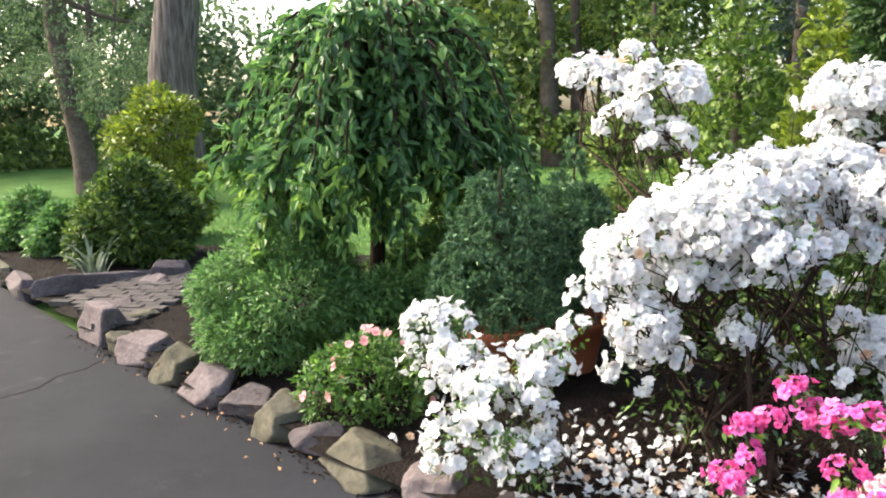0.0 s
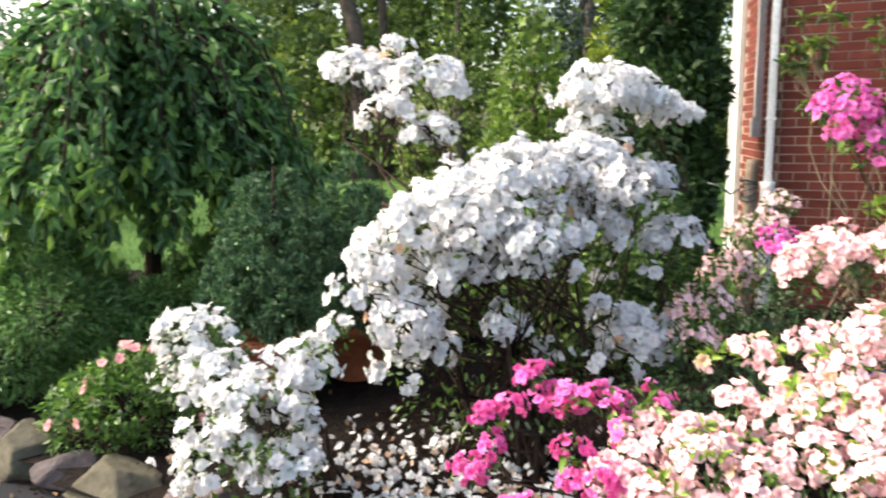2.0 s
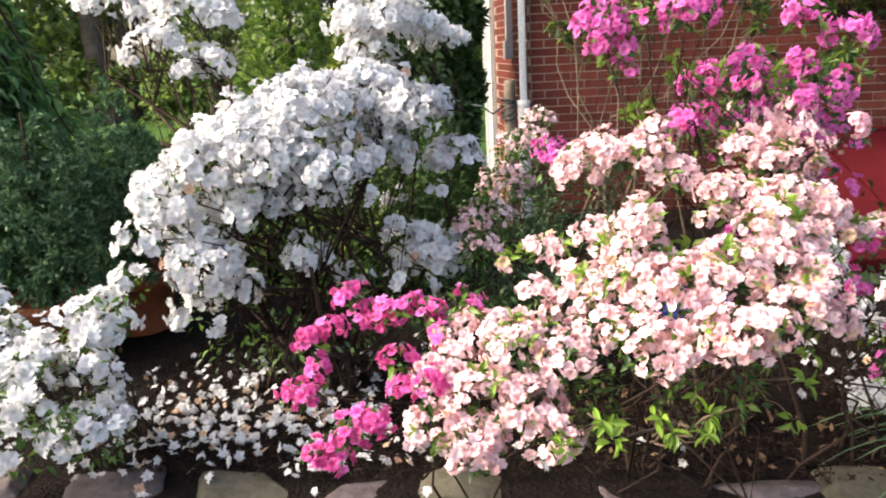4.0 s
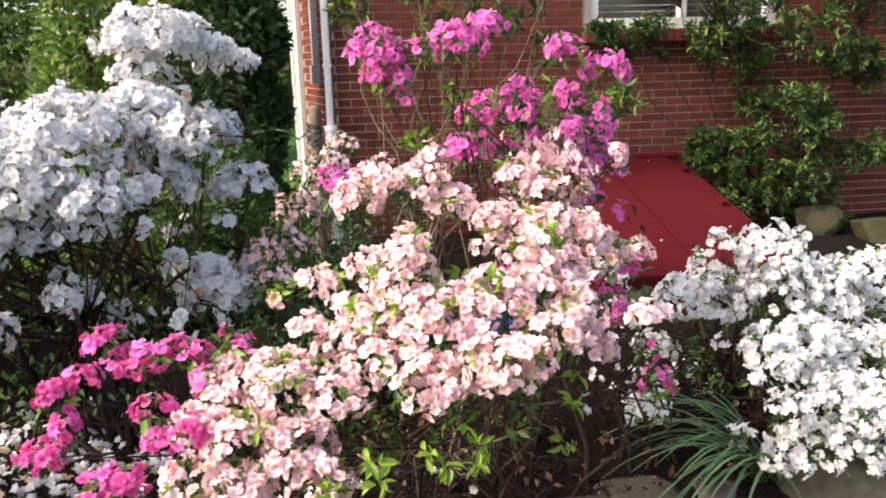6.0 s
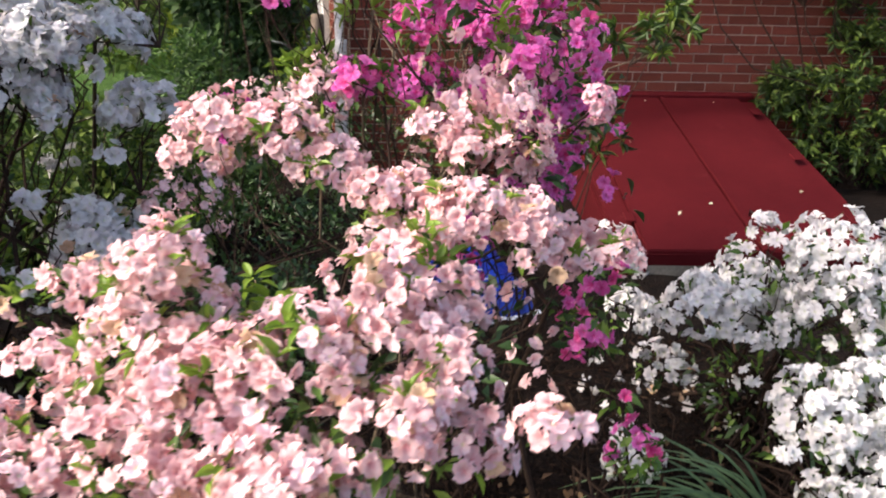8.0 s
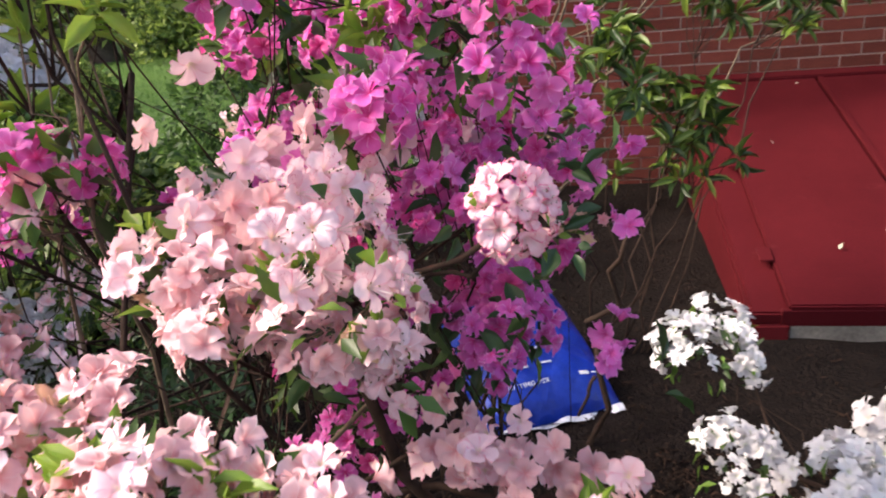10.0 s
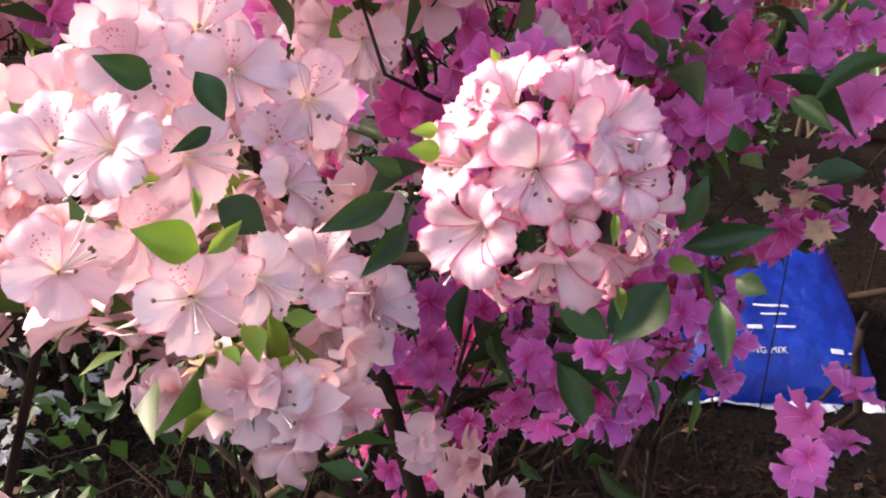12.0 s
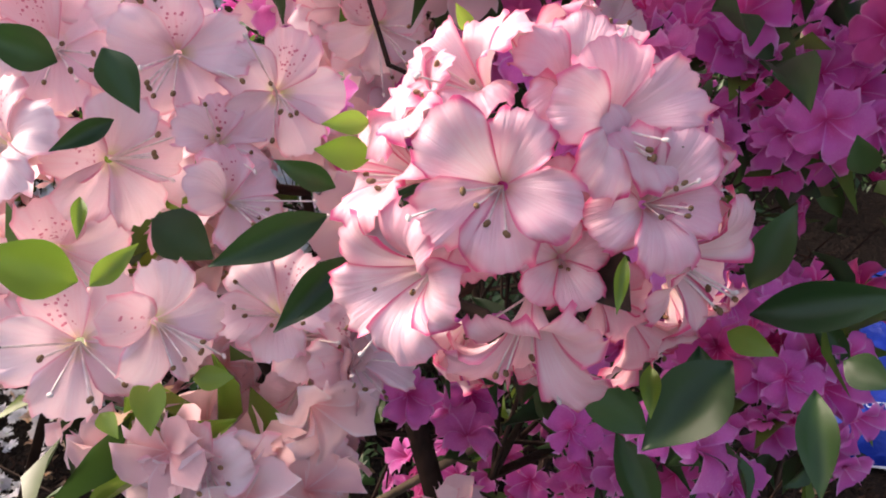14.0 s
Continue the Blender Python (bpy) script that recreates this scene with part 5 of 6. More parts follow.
BLUSH = [(0.08, 3.75, 0.62, .14, .7), (0.16, 4.25, 0.70, .14, .7), (0.28, 4.9, 0.82, .12, .8), (0.0, 4.0, 0.45, .12, .8), (0.36, 5.3, 0.92, .09, .8), (0.05, 3.5, 0.55, .08, .8), (0.2, 4.5, 0.85, .10, .8)]
azalea("blush_azalea", "thin azalea with small faded blush blooms by the downspout", (0.15, 4.4, -0.06), BLUSH, [P_PALE, P_PINK, P_TAN], [0.55, 0.42, 0.03], 0.044, 150, (2, 5), 2200, az, stems=0.008)
MAG = [(0.5, 2.84, 1.44, 0.07, 0.9), (0.53, 2.84, 1.37, 0.06, 1), (0.56, 2.84, 1.30, 0.035, 1), (0.64, 2.84, 1.43, 0.05, 0.9), (0.75, 2.78, 1.46, 0.07, 0.8), (0.83, 2.78, 1.50, 0.04, 0.8), (0.96, 2.9, 1.30, 0.04, 0.8), (1.07, 2.75, 1.43, 0.052, 0.8), (1.2, 2.75, 1.37, 0.052, 0.9), (1.02, 3.12, 1.22, 0.08, 0.8), (0.88, 3.12, 1.1, 0.06, 0.8), (0.37, 3.2, 0.97, 0.08, 0.9), (1.04, 3.12, 1.23, 0.069, 0.8), (0.88, 3.12, 1.23, 0.071, 0.8), (1.19, 2.88, 1.22, 0.06, 1), (1.15, 2.94, 1.27, 0.05, 1), (1.09, 2.83, 1.18, 0.04, 1), (1.16, 2.98, 1.06, 0.06, 1), (1.23, 3.03, 0.97, 0.045, 1), (1.25, 3.07, 0.9, 0.04, 1), (1.2, 3.03, 0.87, 0.045, 1), (0.77, 2.78, 1.13, 0.05, 1), (1.0, 3.0, 0.74, 0.05, 1), (0.93, 2.95, 0.80, 0.04, 1)]
azalea("magenta_azalea", "tall leggy azalea with bright magenta blooms against the brick wall", (0.95, 3.1, -0.06), MAG, [P_MAG, P_ROSE], [0.85, 0.15], 0.043, 360, (3, 6), 1800, az, tmpl=MID_FLOWERS, gaps=OPEN_AIR, stems=0.006)
ROSE = [(-0.24, 2.37, 0.73, .030, .8), (-0.20, 2.36, 0.68, .030, .8), (-0.29, 2.33, 0.65, .024, .9), (-0.35, 2.30, 0.62, .030, .9), (-0.34, 2.28, 0.56, .020, .9), (-0.38, 2.24, 0.49, .032, .9), (-0.33, 2.22, 0.50, .026, .9), (-0.13, 2.34, 0.69, .034, .7), (-0.06, 2.31, 0.71, .036, .7),
        (0.01, 2.30, 0.69, .038, .7), (0.09, 2.24, 0.75, .036, .7), (0.05, 2.22, 0.67, .030, .7), (-0.08, 2.14, 0.63, .030, .8), (-0.06, 2.12, 0.56, .030, .8), (-0.19, 2.06, 0.48, .034, .8), (-0.14, 2.06, 0.50, .028, .8), (-0.30, 2.1, 0.40, .030, .8), (-0.25, 2.1, 0.38, .028, .8), (0.02, 2.08, 0.60, .026, .8)]
azalea("rose_azalea", "low straggling azalea branch with deep rose blooms", (0.1, 2.75, -0.06), ROSE, [P_ROSE, P_MAG], [0.75, 0.25], 0.042, 700, (3, 6), 500, az, stems=0.005, twigs=3, limb_step=2)
ROSE2 = [(1.35, 2.60, 0.39, .045, .7), (1.30, 2.62, 0.51, .025, .9), (1.26, 2.62, 0.74, .035, 1.8), (1.25, 2.68, 0.62, .03, 1), (1.26, 2.81, 0.61, .035, 1.5), (1.255, 2.81, 0.56, .035, 1), (1.20, 2.80, 0.64, .02, 1)]
azalea("rose_azalea", "small azalea with rose and magenta blooms near the ground", (1.34, 2.85, -0.03), ROSE2, [P_MAG, P_ROSE], [0.6, 0.4], 0.046, 200, (3, 5), 300, az, stems=0.006, twigs=3)
# hanging blooms low in front of the soil bag
lw = np.random.default_rng(77)
HANG_PINK = [(1.106, 2.7, 0.784, 0.03, 0.9), (1.093, 2.75, 0.691, 0.03, 0.9), (1.023, 2.7, 0.642, 0.025, 0.9), (1.097, 2.6, 0.627, 0.03, 0.9), (0.995, 2.6, 0.566, 0.022, 0.9), (1.117, 2.55, 0.578, 0.024, 0.9), (1.153, 2.7, 0.632, 0.02, 0.9)]
HANG_MAG = [(0.97, 2.97, 0.69, 0.05, 1), (0.92, 2.97, 0.67, 0.045, 1), (1.0, 2.95, 0.63, 0.035, 1)]
for ob, blobs, mats, share in ((pink, HANG_PINK, [P_PINK, P_PALE], [0.6, 0.4]), (bpy.data.objects["magenta_azalea"], HANG_MAG, [P_MAG, P_ROSE], [0.7, 0.3])):
    put_branches(ob, limbs(tuple(ob.location), blobs, lw, 0.004, 2, gaps=BRANCH_AIR), -np.array(ob.location))
    P, N = shell(blobs, 260, lw, 0.9, 0.0)
    N = unit(N + lw.normal(size=N.shape) * 0.3)
    P, N = thinned(P, N, 0.026)
    place_flowers(ob, P, N, 0.041, mats, share, lw, tmpl=MID_FLOWERS)
PEACH = mound(-2.48, 3.02, 0.36, 0.42, 8)
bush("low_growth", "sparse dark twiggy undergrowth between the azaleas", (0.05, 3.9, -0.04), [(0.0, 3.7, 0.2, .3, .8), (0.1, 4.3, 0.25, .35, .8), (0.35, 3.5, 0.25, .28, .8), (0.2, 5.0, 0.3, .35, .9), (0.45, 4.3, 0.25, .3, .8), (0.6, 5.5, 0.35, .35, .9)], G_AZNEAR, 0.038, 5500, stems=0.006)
pe = bush("peach_azalea", "small bright green azalea with a few peach-pink blooms", (-2.52, 3.0, -0.06), PEACH, G_PEACH, 0.045, 6500)
P, N = shell(PEACH, 46, az, 1.0, -0.6)
N = unit(N + np.array([0.2, -0.6, 0]))
k = N[:, 1] < 0.1
place_flowers(pe, P[k] + N[k] * 0.02, N[k], 0.075, [P_PEACH], [1], az, tmpl=MID_FLOWERS)


# ---- climbing shrub on the wall, and tall stems behind the magenta azalea ----
def whorls(name, label, base, tips, leaf_len, mat, per, rg, stem=M_STEM, cat="shrub", r0=0.014, tufts=5, width=0.30):
    """Bare stems that end in tufts of narrow leaves."""
    b = thing(name, label, cat, base)
    off = -np.array(base, float)
    pieces, P, N = [], [], []
    for tp in tips:
        c = np.array(tp[:3], float)
        line = bent(np.array(base) + np.array([rg.normal() * 0.1, 0, 0]), c, rg, 0.035, 8)
        pieces.append(tube(line, np.linspace(r0, r0 * 0.4, 8), 6))
        for _ in range(tufts):
            e = c + rg.normal(size=3) * tp[3] * np.array([1, 0.6, 0.8])
            pieces.append(tube(bent(line[6], e, rg, 0.1, 4), np.linspace(r0 * 0.4, r0 * 0.2, 4), 4))
            ax = unit(e - line[5] + np.array([0, -0.1, 0.05]))
            d = unit(rg.normal(size=(per, 3)) + ax * 0.7)
            P.append(np.repeat(e[None], per, 0) + d * 0.01)
            N.append(d)
    part("stem_frame", mesh_tris("stem_frame", *(lambda v: (v[0] + off, v[1]))(joined(pieces)), stem), b, kind="stuff")
    P, N = np.vstack(P), np.vstack(N)
    part("leaves", leaves_mesh("leaves", P + off, N, leaf_len, width, mat, rg, 0.25, leaf_fine(3)), b, kind="stuff")
    return b


wr = np.random.default_rng(13)
WALL = [(3.36, 0.72, .10), (3.44, 0.60, .11), (3.56, 0.54, .14), (3.70, 0.75, .15), (4.07, 1.03, .17), (3.82, 1.05, .13), (4.35, 0.65, .17), (4.01, 0.47, .18), (4.44, 0.26, .13), (4.14, 0.12, .12), (4.77, 0.63, .09), (3.62, 1.67, .15),
        (4.02, 1.58, .17), (4.43, 1.44, .15), (4.79, 1.34, .13), (3.25, 1.51, .11), (2.77, 1.62, .09), (2.40, 1.60, .06), (3.90, 2.00, .19), (4.40, 1.95, .19), (3.30, 1.95, .13), (2.90, 2.10, .13), (4.80, 1.90, .19), (3.60, 0.35, .13), (3.90, 0.28, .14), (3.72, 1.36, .09), (4.2, 0.85, .14)]
grid = [(x, 6.45 + wr.uniform(-0.18, 0.10), z, r * 0.80) for x, z, r in WALL]
whorls("wall_shrub", "leafy evergreen shrub trained against the brick wall", (3.9, 6.5, -0.07), grid, 0.068, G_WALLDARK, 13, wr, r0=0.008, tufts=36, width=0.34, stem=M_TWIG)
grid = [(x, 6.35 + wr.uniform(-0.1, 0.1), z, 0.13) for x, z in zip(wr.uniform(5.0, 6.6, 12), wr.uniform(0.6, 2.3, 12))]
whorls("wall_shrub", "leafy evergreen shrub trained against the brick wall", (5.6, 6.5, -0.07), grid, 0.075, G_WALL, 12, wr, tufts=9)
whorls("tall_shrub", "tall bare-stemmed shrub with tufts of narrow bright leaves", (0.85, 6.1, -0.04),
       [(0.55, 6.2, 1.95, .09), (0.62, 6.2, 1.45, .08), (1.3, 6.1, 2.0, .15), (1.6, 6.15, 2.05, .15), (1.1, 6.0, 1.5, .10), (1.9, 6.1, 1.95, .12), (0.9, 6.0, 2.2, .12), (2.1, 6.1, 2.2, .15), (0.42, 6.3, 1.78, .07), (1.07, 6.3, 1.81, .10), (1.37, 6.2, 1.72, .10), (1.68, 6.2, 1.8, .12), (1.95, 6.2, 1.49, .08), (2.51, 6.3, 1.13, .06)], 0.085, G_WALL, 12, wr, r0=0.011, tufts=7)
whorls("pieris", "small evergreen with bright lance-shaped leaves beside the cellar hatch", (1.45, 4.6, -0.04),
       [(1.54, 4.45, 0.78, .08), (1.58, 4.45, 0.93, .07), (1.62, 4.5, 0.70, .07), (1.40, 4.45, 1.06, .06), (1.74, 4.95, 1.14, .06), (1.92, 4.9, 1.16, .06), (2.03, 4.95, 1.2, .05), (1.3, 4.3, 0.9, .08)], 0.075, G_WALL, 12, wr, r0=0.005, tufts=7, stem=M_TWIG)
whorls("green_shoots", "bright green young shoots among the azalea stems", (0.75, 3.0, -0.07),
       [(0.78, 2.85, 1.28, .05), (0.62, 2.9, 1.18, .05), (1.05, 2.9, 1.22, .05), (0.45, 2.5, 0.75, .07), (0.62, 2.0, 0.5, .06), (0.9, 2.2, 0.55, .07), (0.35, 1.95, 0.52, .06), (0.75, 2.2, 0.8, .1)], 0.040, G_AZLIME, 9, wr, r0=0.006, tufts=4, width=0.42)


# ---- the close blooms at the tip of the pink azalea ----
def near_flower(parent, at, face, dia, mat, seed, depth=0.55, reach=1.0, curl=0.3, notch=0.36, upper=None, ruffle=1.3):
    """A bloom of five petals and its stamens, as one part with sub-parts; at: the middle of its mouth."""
    rg = np.random.default_rng(seed)
    R = frames_of(np.array([face], float), rg, (0, 0, 1))[0]
    fl = new("bloom")
    fl.empty_display_size = 0.02
    fl.parent = parent
    L = dia * 0.52
    m = Matrix(R.tolist()).to_4x4()
    m.translation = Vector(np.asarray(at, float) - unit(face) * L * depth * 0.62) - parent.location
    fl.matrix_basis = m @ Matrix.Rotation(rg.normal() * 0.5, 4, "Z") @ Matrix.Rotation(rg.normal() * 0.12, 4, "X")
    for k in range(5):
        V, T, rim, lie = lobe(seed * 11 + k, depth * rg.uniform(0.8, 1.2), 16, 21, ruffle, notch, curl)
        V = V * L * rg.uniform(0.90, 1.08)
        V[:, 2] += V[:, 0] * rg.normal() * 0.10
        V = about_z(V, 2 * np.pi * k / 5 + rg.normal() * 0.08)
        part("petal", mesh_tris("petal", V, T, upper if k == 0 and upper else mat, rim, lie=lie), fl)
    lean = -math.pi / 2 + rg.normal() * 0.5
    for k in range(6):
        a = lean + rg.normal() * 0.75
        ln = L * rg.uniform(0.75, 1.05) * (1.3 if k == 0 else 1) * reach
        out = rg.uniform(0.25, 0.85)
        u = np.linspace(0, 1, 7)
        c = np.stack([ln * out * u ** 1.4 * math.cos(a), ln * out * u ** 1.4 * math.sin(a), ln * (u * (1.0 - 0.4 * out) + 0.18 * u ** 3)], -1)
        V1, T1 = tube(c, np.full(7, dia * 0.0075), 5)
        d = unit(c[-1] - c[-2] + rg.normal(size=3) * 0.003) * dia * 0.022
        V2, T2 = tube([c[-1] - d, c[-1] - d * 0.4, c[-1] + d * 0.6, c[-1] + d * 1.2], np.array([0.010, 0.018, 0.018, 0.008]) * dia * (0.8 if k == 0 else 1), 7)
        me = mesh_tris("stamen", *joined([(V1, T1), (V2, T2)]), M_STAMEN)
        me.materials.append(M_STAMEN if k == 0 else M_ANTHER)
        for p in me.polygons[len(T1):]:
            p.material_index = 1
        part("stamen", me, fl, "pale thread with a dark brown tip")
    return fl


def near_leaf(parent, at, tip, width, mat, seed, up=(0.25, -0.6, 0.75)):
    at, tip = np.array(at, float), np.array(tip, float)
    D = unit(tip - at)
    X = unit(np.cross(D, np.array(up)))
    R = np.stack([X, D, np.cross(X, D)], -1)
    L = np.linalg.norm(tip - at)
    V, T = leaf_fine(10)
    rg = np.random.default_rng(seed)
    V = V * np.array([width / L * rg.uniform(0.9, 1.1), 1, rg.uniform(0.5, 1.2)]) * L
    part("leaf", mesh_tris("leaf", (R @ V.T).T + at - np.array(parent.location), T, mat), parent)


hb = (1.18, 2.80, -0.06)
hero = thing("pink_azalea", "azalea branch tip with a round truss of pink-edged white blooms", "azalea shrub", hb)
EYE = np.array([1.317, 2.596, 1.178])
C = np.array([1.228, 2.7205, 1.1164])
fwd = unit(C - EYE)
rgt = unit(np.cross(fwd, (0, 0, 1)))
rgt = unit(rgt * math.cos(radians(5.5)) - np.cross(rgt, fwd) * math.sin(radians(5.5)))
upv = np.cross(rgt, fwd)
# blooms of the truss: the mouth's place sideways, upward and toward the viewer in millimetres, its width, depth and how far it turns outward
TRUSS = [(-8, 2, 31, 28, .85, .45), (-26, -19, 18, 29, .95, .95), (-2, -25, 20, 29, .95, 1.0), (21, 0, 23, 24, .85, .6), (-16, 25, 12, 28, .90, 1.1), (13, 16, 24, 27, .85, .8),
         (30, -12, 12, 30, .95, .95), (-31, 3, 12, 27, .90, 1.1), (14, 28, 5, 26, .90, 1.2), (24, -28, 3, 25, .95, 1.1)]
TRUSS_BACK = [(-5, -35, 2, 25, .9, 1.2), (-6, 34, -3, 27, .8, 1.2), (-25, 17, 12, 25, .9, 1.0), (36, 3, -2, 27, .8, 1.2), (5, 23, 18, 24, .85, .7), (8, -4, 11, 20, 1.1, .2), (-16, -8, 15, 21, .9, .6), (4, -11, 17, 18, 1.0, .3),
              (-19, -34, -2, 23, .9, 1.2), (34, -22, -4, 25, .9, 1.2), (28, 14, 2, 24, .8, 1.1), (14, -20, 6, 19, 1.0, .8)]
for i, (a, b, c, w, dp, turn) in enumerate(TRUSS + TRUSS_BACK):
    at = C + (rgt * a + upv * b - fwd * c) * 0.001
    face = unit((rgt * a + upv * b) * 0.001 * turn - fwd * max(c + 12, 6) * 0.001 + wr.normal(size=3) * 0.003)
    near_flower(hero, at, face, w * 0.00112, P_EDGE, 100 + i, dp, 0.95 if i < len(TRUSS) else 0.6, 0.42, 0.38, None, 1.5)
near_leaf(hero, C + rgt * 0.008 - upv * 0.012 - fwd * 0.010, C + rgt * 0.016 - upv * 0.018 - fwd * 0.024, 0.012, M_TWIG, 399)
# single blooms beside it: place, width, and which way each one turns from the viewer (sideways, upward)
BLOOMS = [(1.126, 2.653, 1.078, .043, .1, -.1), (1.147, 2.668, 1.084, .034, .8, -.1), (1.093, 2.690, 1.112, .042, .5, 0), (1.093, 2.718, 1.138, .044, .1, -.2), (1.087, 2.809, 1.129, .044, .2, -.5), (1.079, 2.664, 1.126, .042, -.5, .3),
          (1.063, 2.694, 1.145, .042, 0, .3), (1.068, 2.641, 1.082, .044, -.2, .1), (1.126, 2.708, 1.100, .034, .9, .3), (1.109, 2.718, 1.113, .034, .9, .5), (1.109, 2.742, 1.122, .042, .3, .1)]
BLOOMS_LOW = [(1.111, 2.728, 1.010, .044, .2, -.8), (1.121, 2.708, .988, .046, .3, -.9), (1.125, 2.674, 1.018, .040, -.2, -.8), (1.123, 2.724, 1.045, .044, .5, .2), (1.138, 2.735, 1.034, .040, .9, 0), (1.084, 2.668, 1.088, .042, 0, -.4),
              (1.128, 2.712, 1.062, .038, -.3, .5), (1.10, 2.70, 0.985, .042, -.2, -.6), (1.078, 2.72, 1.155, .042, .2, .4), (1.05, 2.66, 1.12, .042, -.3, .2)]
for i, (x, y, z, s, a, b) in enumerate(BLOOMS + BLOOMS_LOW):
    p = np.array([x, y, z])
    f = unit(unit(EYE - p) + rgt * a + upv * b + wr.normal(size=3) * 0.10)
    near_flower(hero, p, f, s, P_PALE, 200 + i, 0.5 if i < len(BLOOMS) else 0.7, 1.0, 0.36, 0.40, P_BLOTCH)
Q = np.vstack([np.array([1.02, 2.82, 1.12]) + wr.normal(size=(64, 3)) * np.array([0.06, 0.08, 0.05])])
Q = Q[clear_of(Q, OPEN_AIR)]
D = unit(EYE - Q + wr.normal(size=Q.shape) * 0.15)
place_flowers(hero, Q, D, 0.044, [P_PALE, P_PINK], [0.6, 0.4], wr, tmpl=[flower(8, 11, 0.45, 0.40, 0.3, 1, 31), flower(8, 11, 0.55, 0.40, 0.35, 1, 32), flower(8, 11, 0.7, 0.40, 0.3, 1, 33)], name="bloom_behind")
# leaves: base, tip, width, and whether young
TRUSS_LEAVES = [(1.201, 2.698, 1.136, 1.199, 2.688, 1.138, 0.0050, 1), (1.204, 2.695, 1.130, 1.200, 2.684, 1.134, 0.0073, 1), (1.185, 2.699, 1.118, 1.180, 2.688, 1.127, 0.0061, 0), (1.182, 2.698, 1.111, 1.173, 2.670, 1.107, 0.0106, 0),
                (1.185, 2.700, 1.100, 1.183, 2.677, 1.090, 0.0091, 0), (1.268, 2.737, 1.092, 1.295, 2.743, 1.102, 0.0100, 0), (1.265, 2.744, 1.094, 1.271, 2.749, 1.113, 0.0103, 0), (1.264, 2.736, 1.087, 1.275, 2.733, 1.087, 0.0063, 1)]
LOW_LEAVES = [(1.261, 2.749, 1.071, 1.251, 2.725, 1.056, 0.0167, 0), (1.242, 2.745, 1.043, 1.222, 2.738, 1.059, 0.0136, 0), (1.250, 2.729, 1.077, 1.255, 2.720, 1.071, 0.0048, 1), (1.276, 2.764, 1.060, 1.285, 2.746, 1.044, 0.0106, 0),
              (1.256, 2.706, 1.116, 1.259, 2.698, 1.109, 0.0027, 1), (1.208, 2.724, 1.150, 1.209, 2.719, 1.156, 0.0035, 1)]
SIDE_LEAVES = [(1.128, 2.657, 1.096, 1.124, 2.639, 1.111, 0.0140, 1), (1.129, 2.659, 1.094, 1.137, 2.670, 1.103, 0.0061, 1), (1.138, 2.663, 1.069, 1.150, 2.655, 1.059, 0.0085, 1), (1.149, 2.670, 1.067, 1.159, 2.676, 1.068, 0.0064, 1),
               (1.141, 2.648, 1.066, 1.150, 2.647, 1.064, 0.0048, 1), (1.104, 2.690, 1.147, 1.115, 2.690, 1.131, 0.0123, 0), (1.115, 2.683, 1.130, 1.116, 2.665, 1.127, 0.0060, 0), (1.086, 2.684, 1.143, 1.086, 2.666, 1.156, 0.0123, 0),
               (1.093, 2.696, 1.092, 1.111, 2.703, 1.079, 0.0184, 0), (1.119, 2.667, 1.114, 1.126, 2.661, 1.107, 0.0043, 1), (1.256, 2.872, 1.077, 1.253, 2.866, 1.091, 0.0116, 0), (1.279, 2.774, 1.064, 1.291, 2.769, 1.064, 0.0096, 0)]
for i, v in enumerate(TRUSS_LEAVES + LOW_LEAVES + SIDE_LEAVES):
    near_leaf(hero, v[:3], v[3:6], v[6] * 0.98, G_AZLIME if v[7] else G_AZNEAR, 300 + i, tuple(EYE - np.array(v[:3])))
tw = [((1.02, 2.85, 0.95), (1.205, 2.715, 1.09), 0.0035), ((1.205, 2.715, 1.09), tuple(C), 0.003), ((1.06, 2.82, 1.0), (1.10, 2.70, 1.06), 0.003), ((1.18, 2.80, -0.06), (1.02, 2.85, 0.95), 0.009),
      ((1.08, 2.82, 1.0), (1.13, 2.72, 1.02), 0.003), ((1.02, 2.85, 0.95), (1.07, 2.74, 1.10), 0.003), ((1.12, 2.79, 1.02), (1.25, 2.742, 1.085), 0.0025)]
put_branches(hero, ([tube(bent(np.array(a) - hb, np.array(b) - hb, wr, 0.04, 7), np.linspace(r, r * 0.8, 7), 7) for a, b, r in tw], []), np.zeros(3))

# magenta blooms behind and below the truss, of the same finer build
mg = thing("magenta_azalea", "magenta azalea branches in bloom behind the pink truss", "azalea shrub", (1.2, 3.05, -0.06))
Q = np.vstack([np.array([1.14, 3.02, 1.09]) + wr.normal(size=(230, 3)) * np.array([0.12, 0.09, 0.06]), np.array([1.09, 2.84, 0.93]) + wr.normal(size=(12, 3)) * 0.03, np.array([1.175, 2.83, 0.955]) + wr.normal(size=(8, 3)) * np.array([.03, .02, .02]),
               np.array([1.205, 2.94, 0.965]) + wr.normal(size=(10, 3)) * 0.018, np.array([1.165, 2.97, 0.93]) + wr.normal(size=(14, 3)) * 0.03, np.array([1.165, 2.94, 0.86]) + wr.normal(size=(14, 3)) * 0.03, np.array([1.272, 2.95, 0.975]) + wr.normal(size=(4, 3)) * 0.01, np.array([1.304, 2.97, 1.005]) + wr.normal(size=(4, 3)) * 0.01, np.array([1.178, 2.885, 0.90]) + wr.normal(size=(12, 3)) * 0.02, np.array([1.312, 2.90, 0.893]) + wr.normal(size=(5, 3)) * 0.012, np.array([1.12, 2.83, 1.08]) + wr.normal(size=(10, 3)) * 0.025])
Q = Q[clear_of(Q, OPEN_AIR) & (Q[:, 0] < 1.335)]
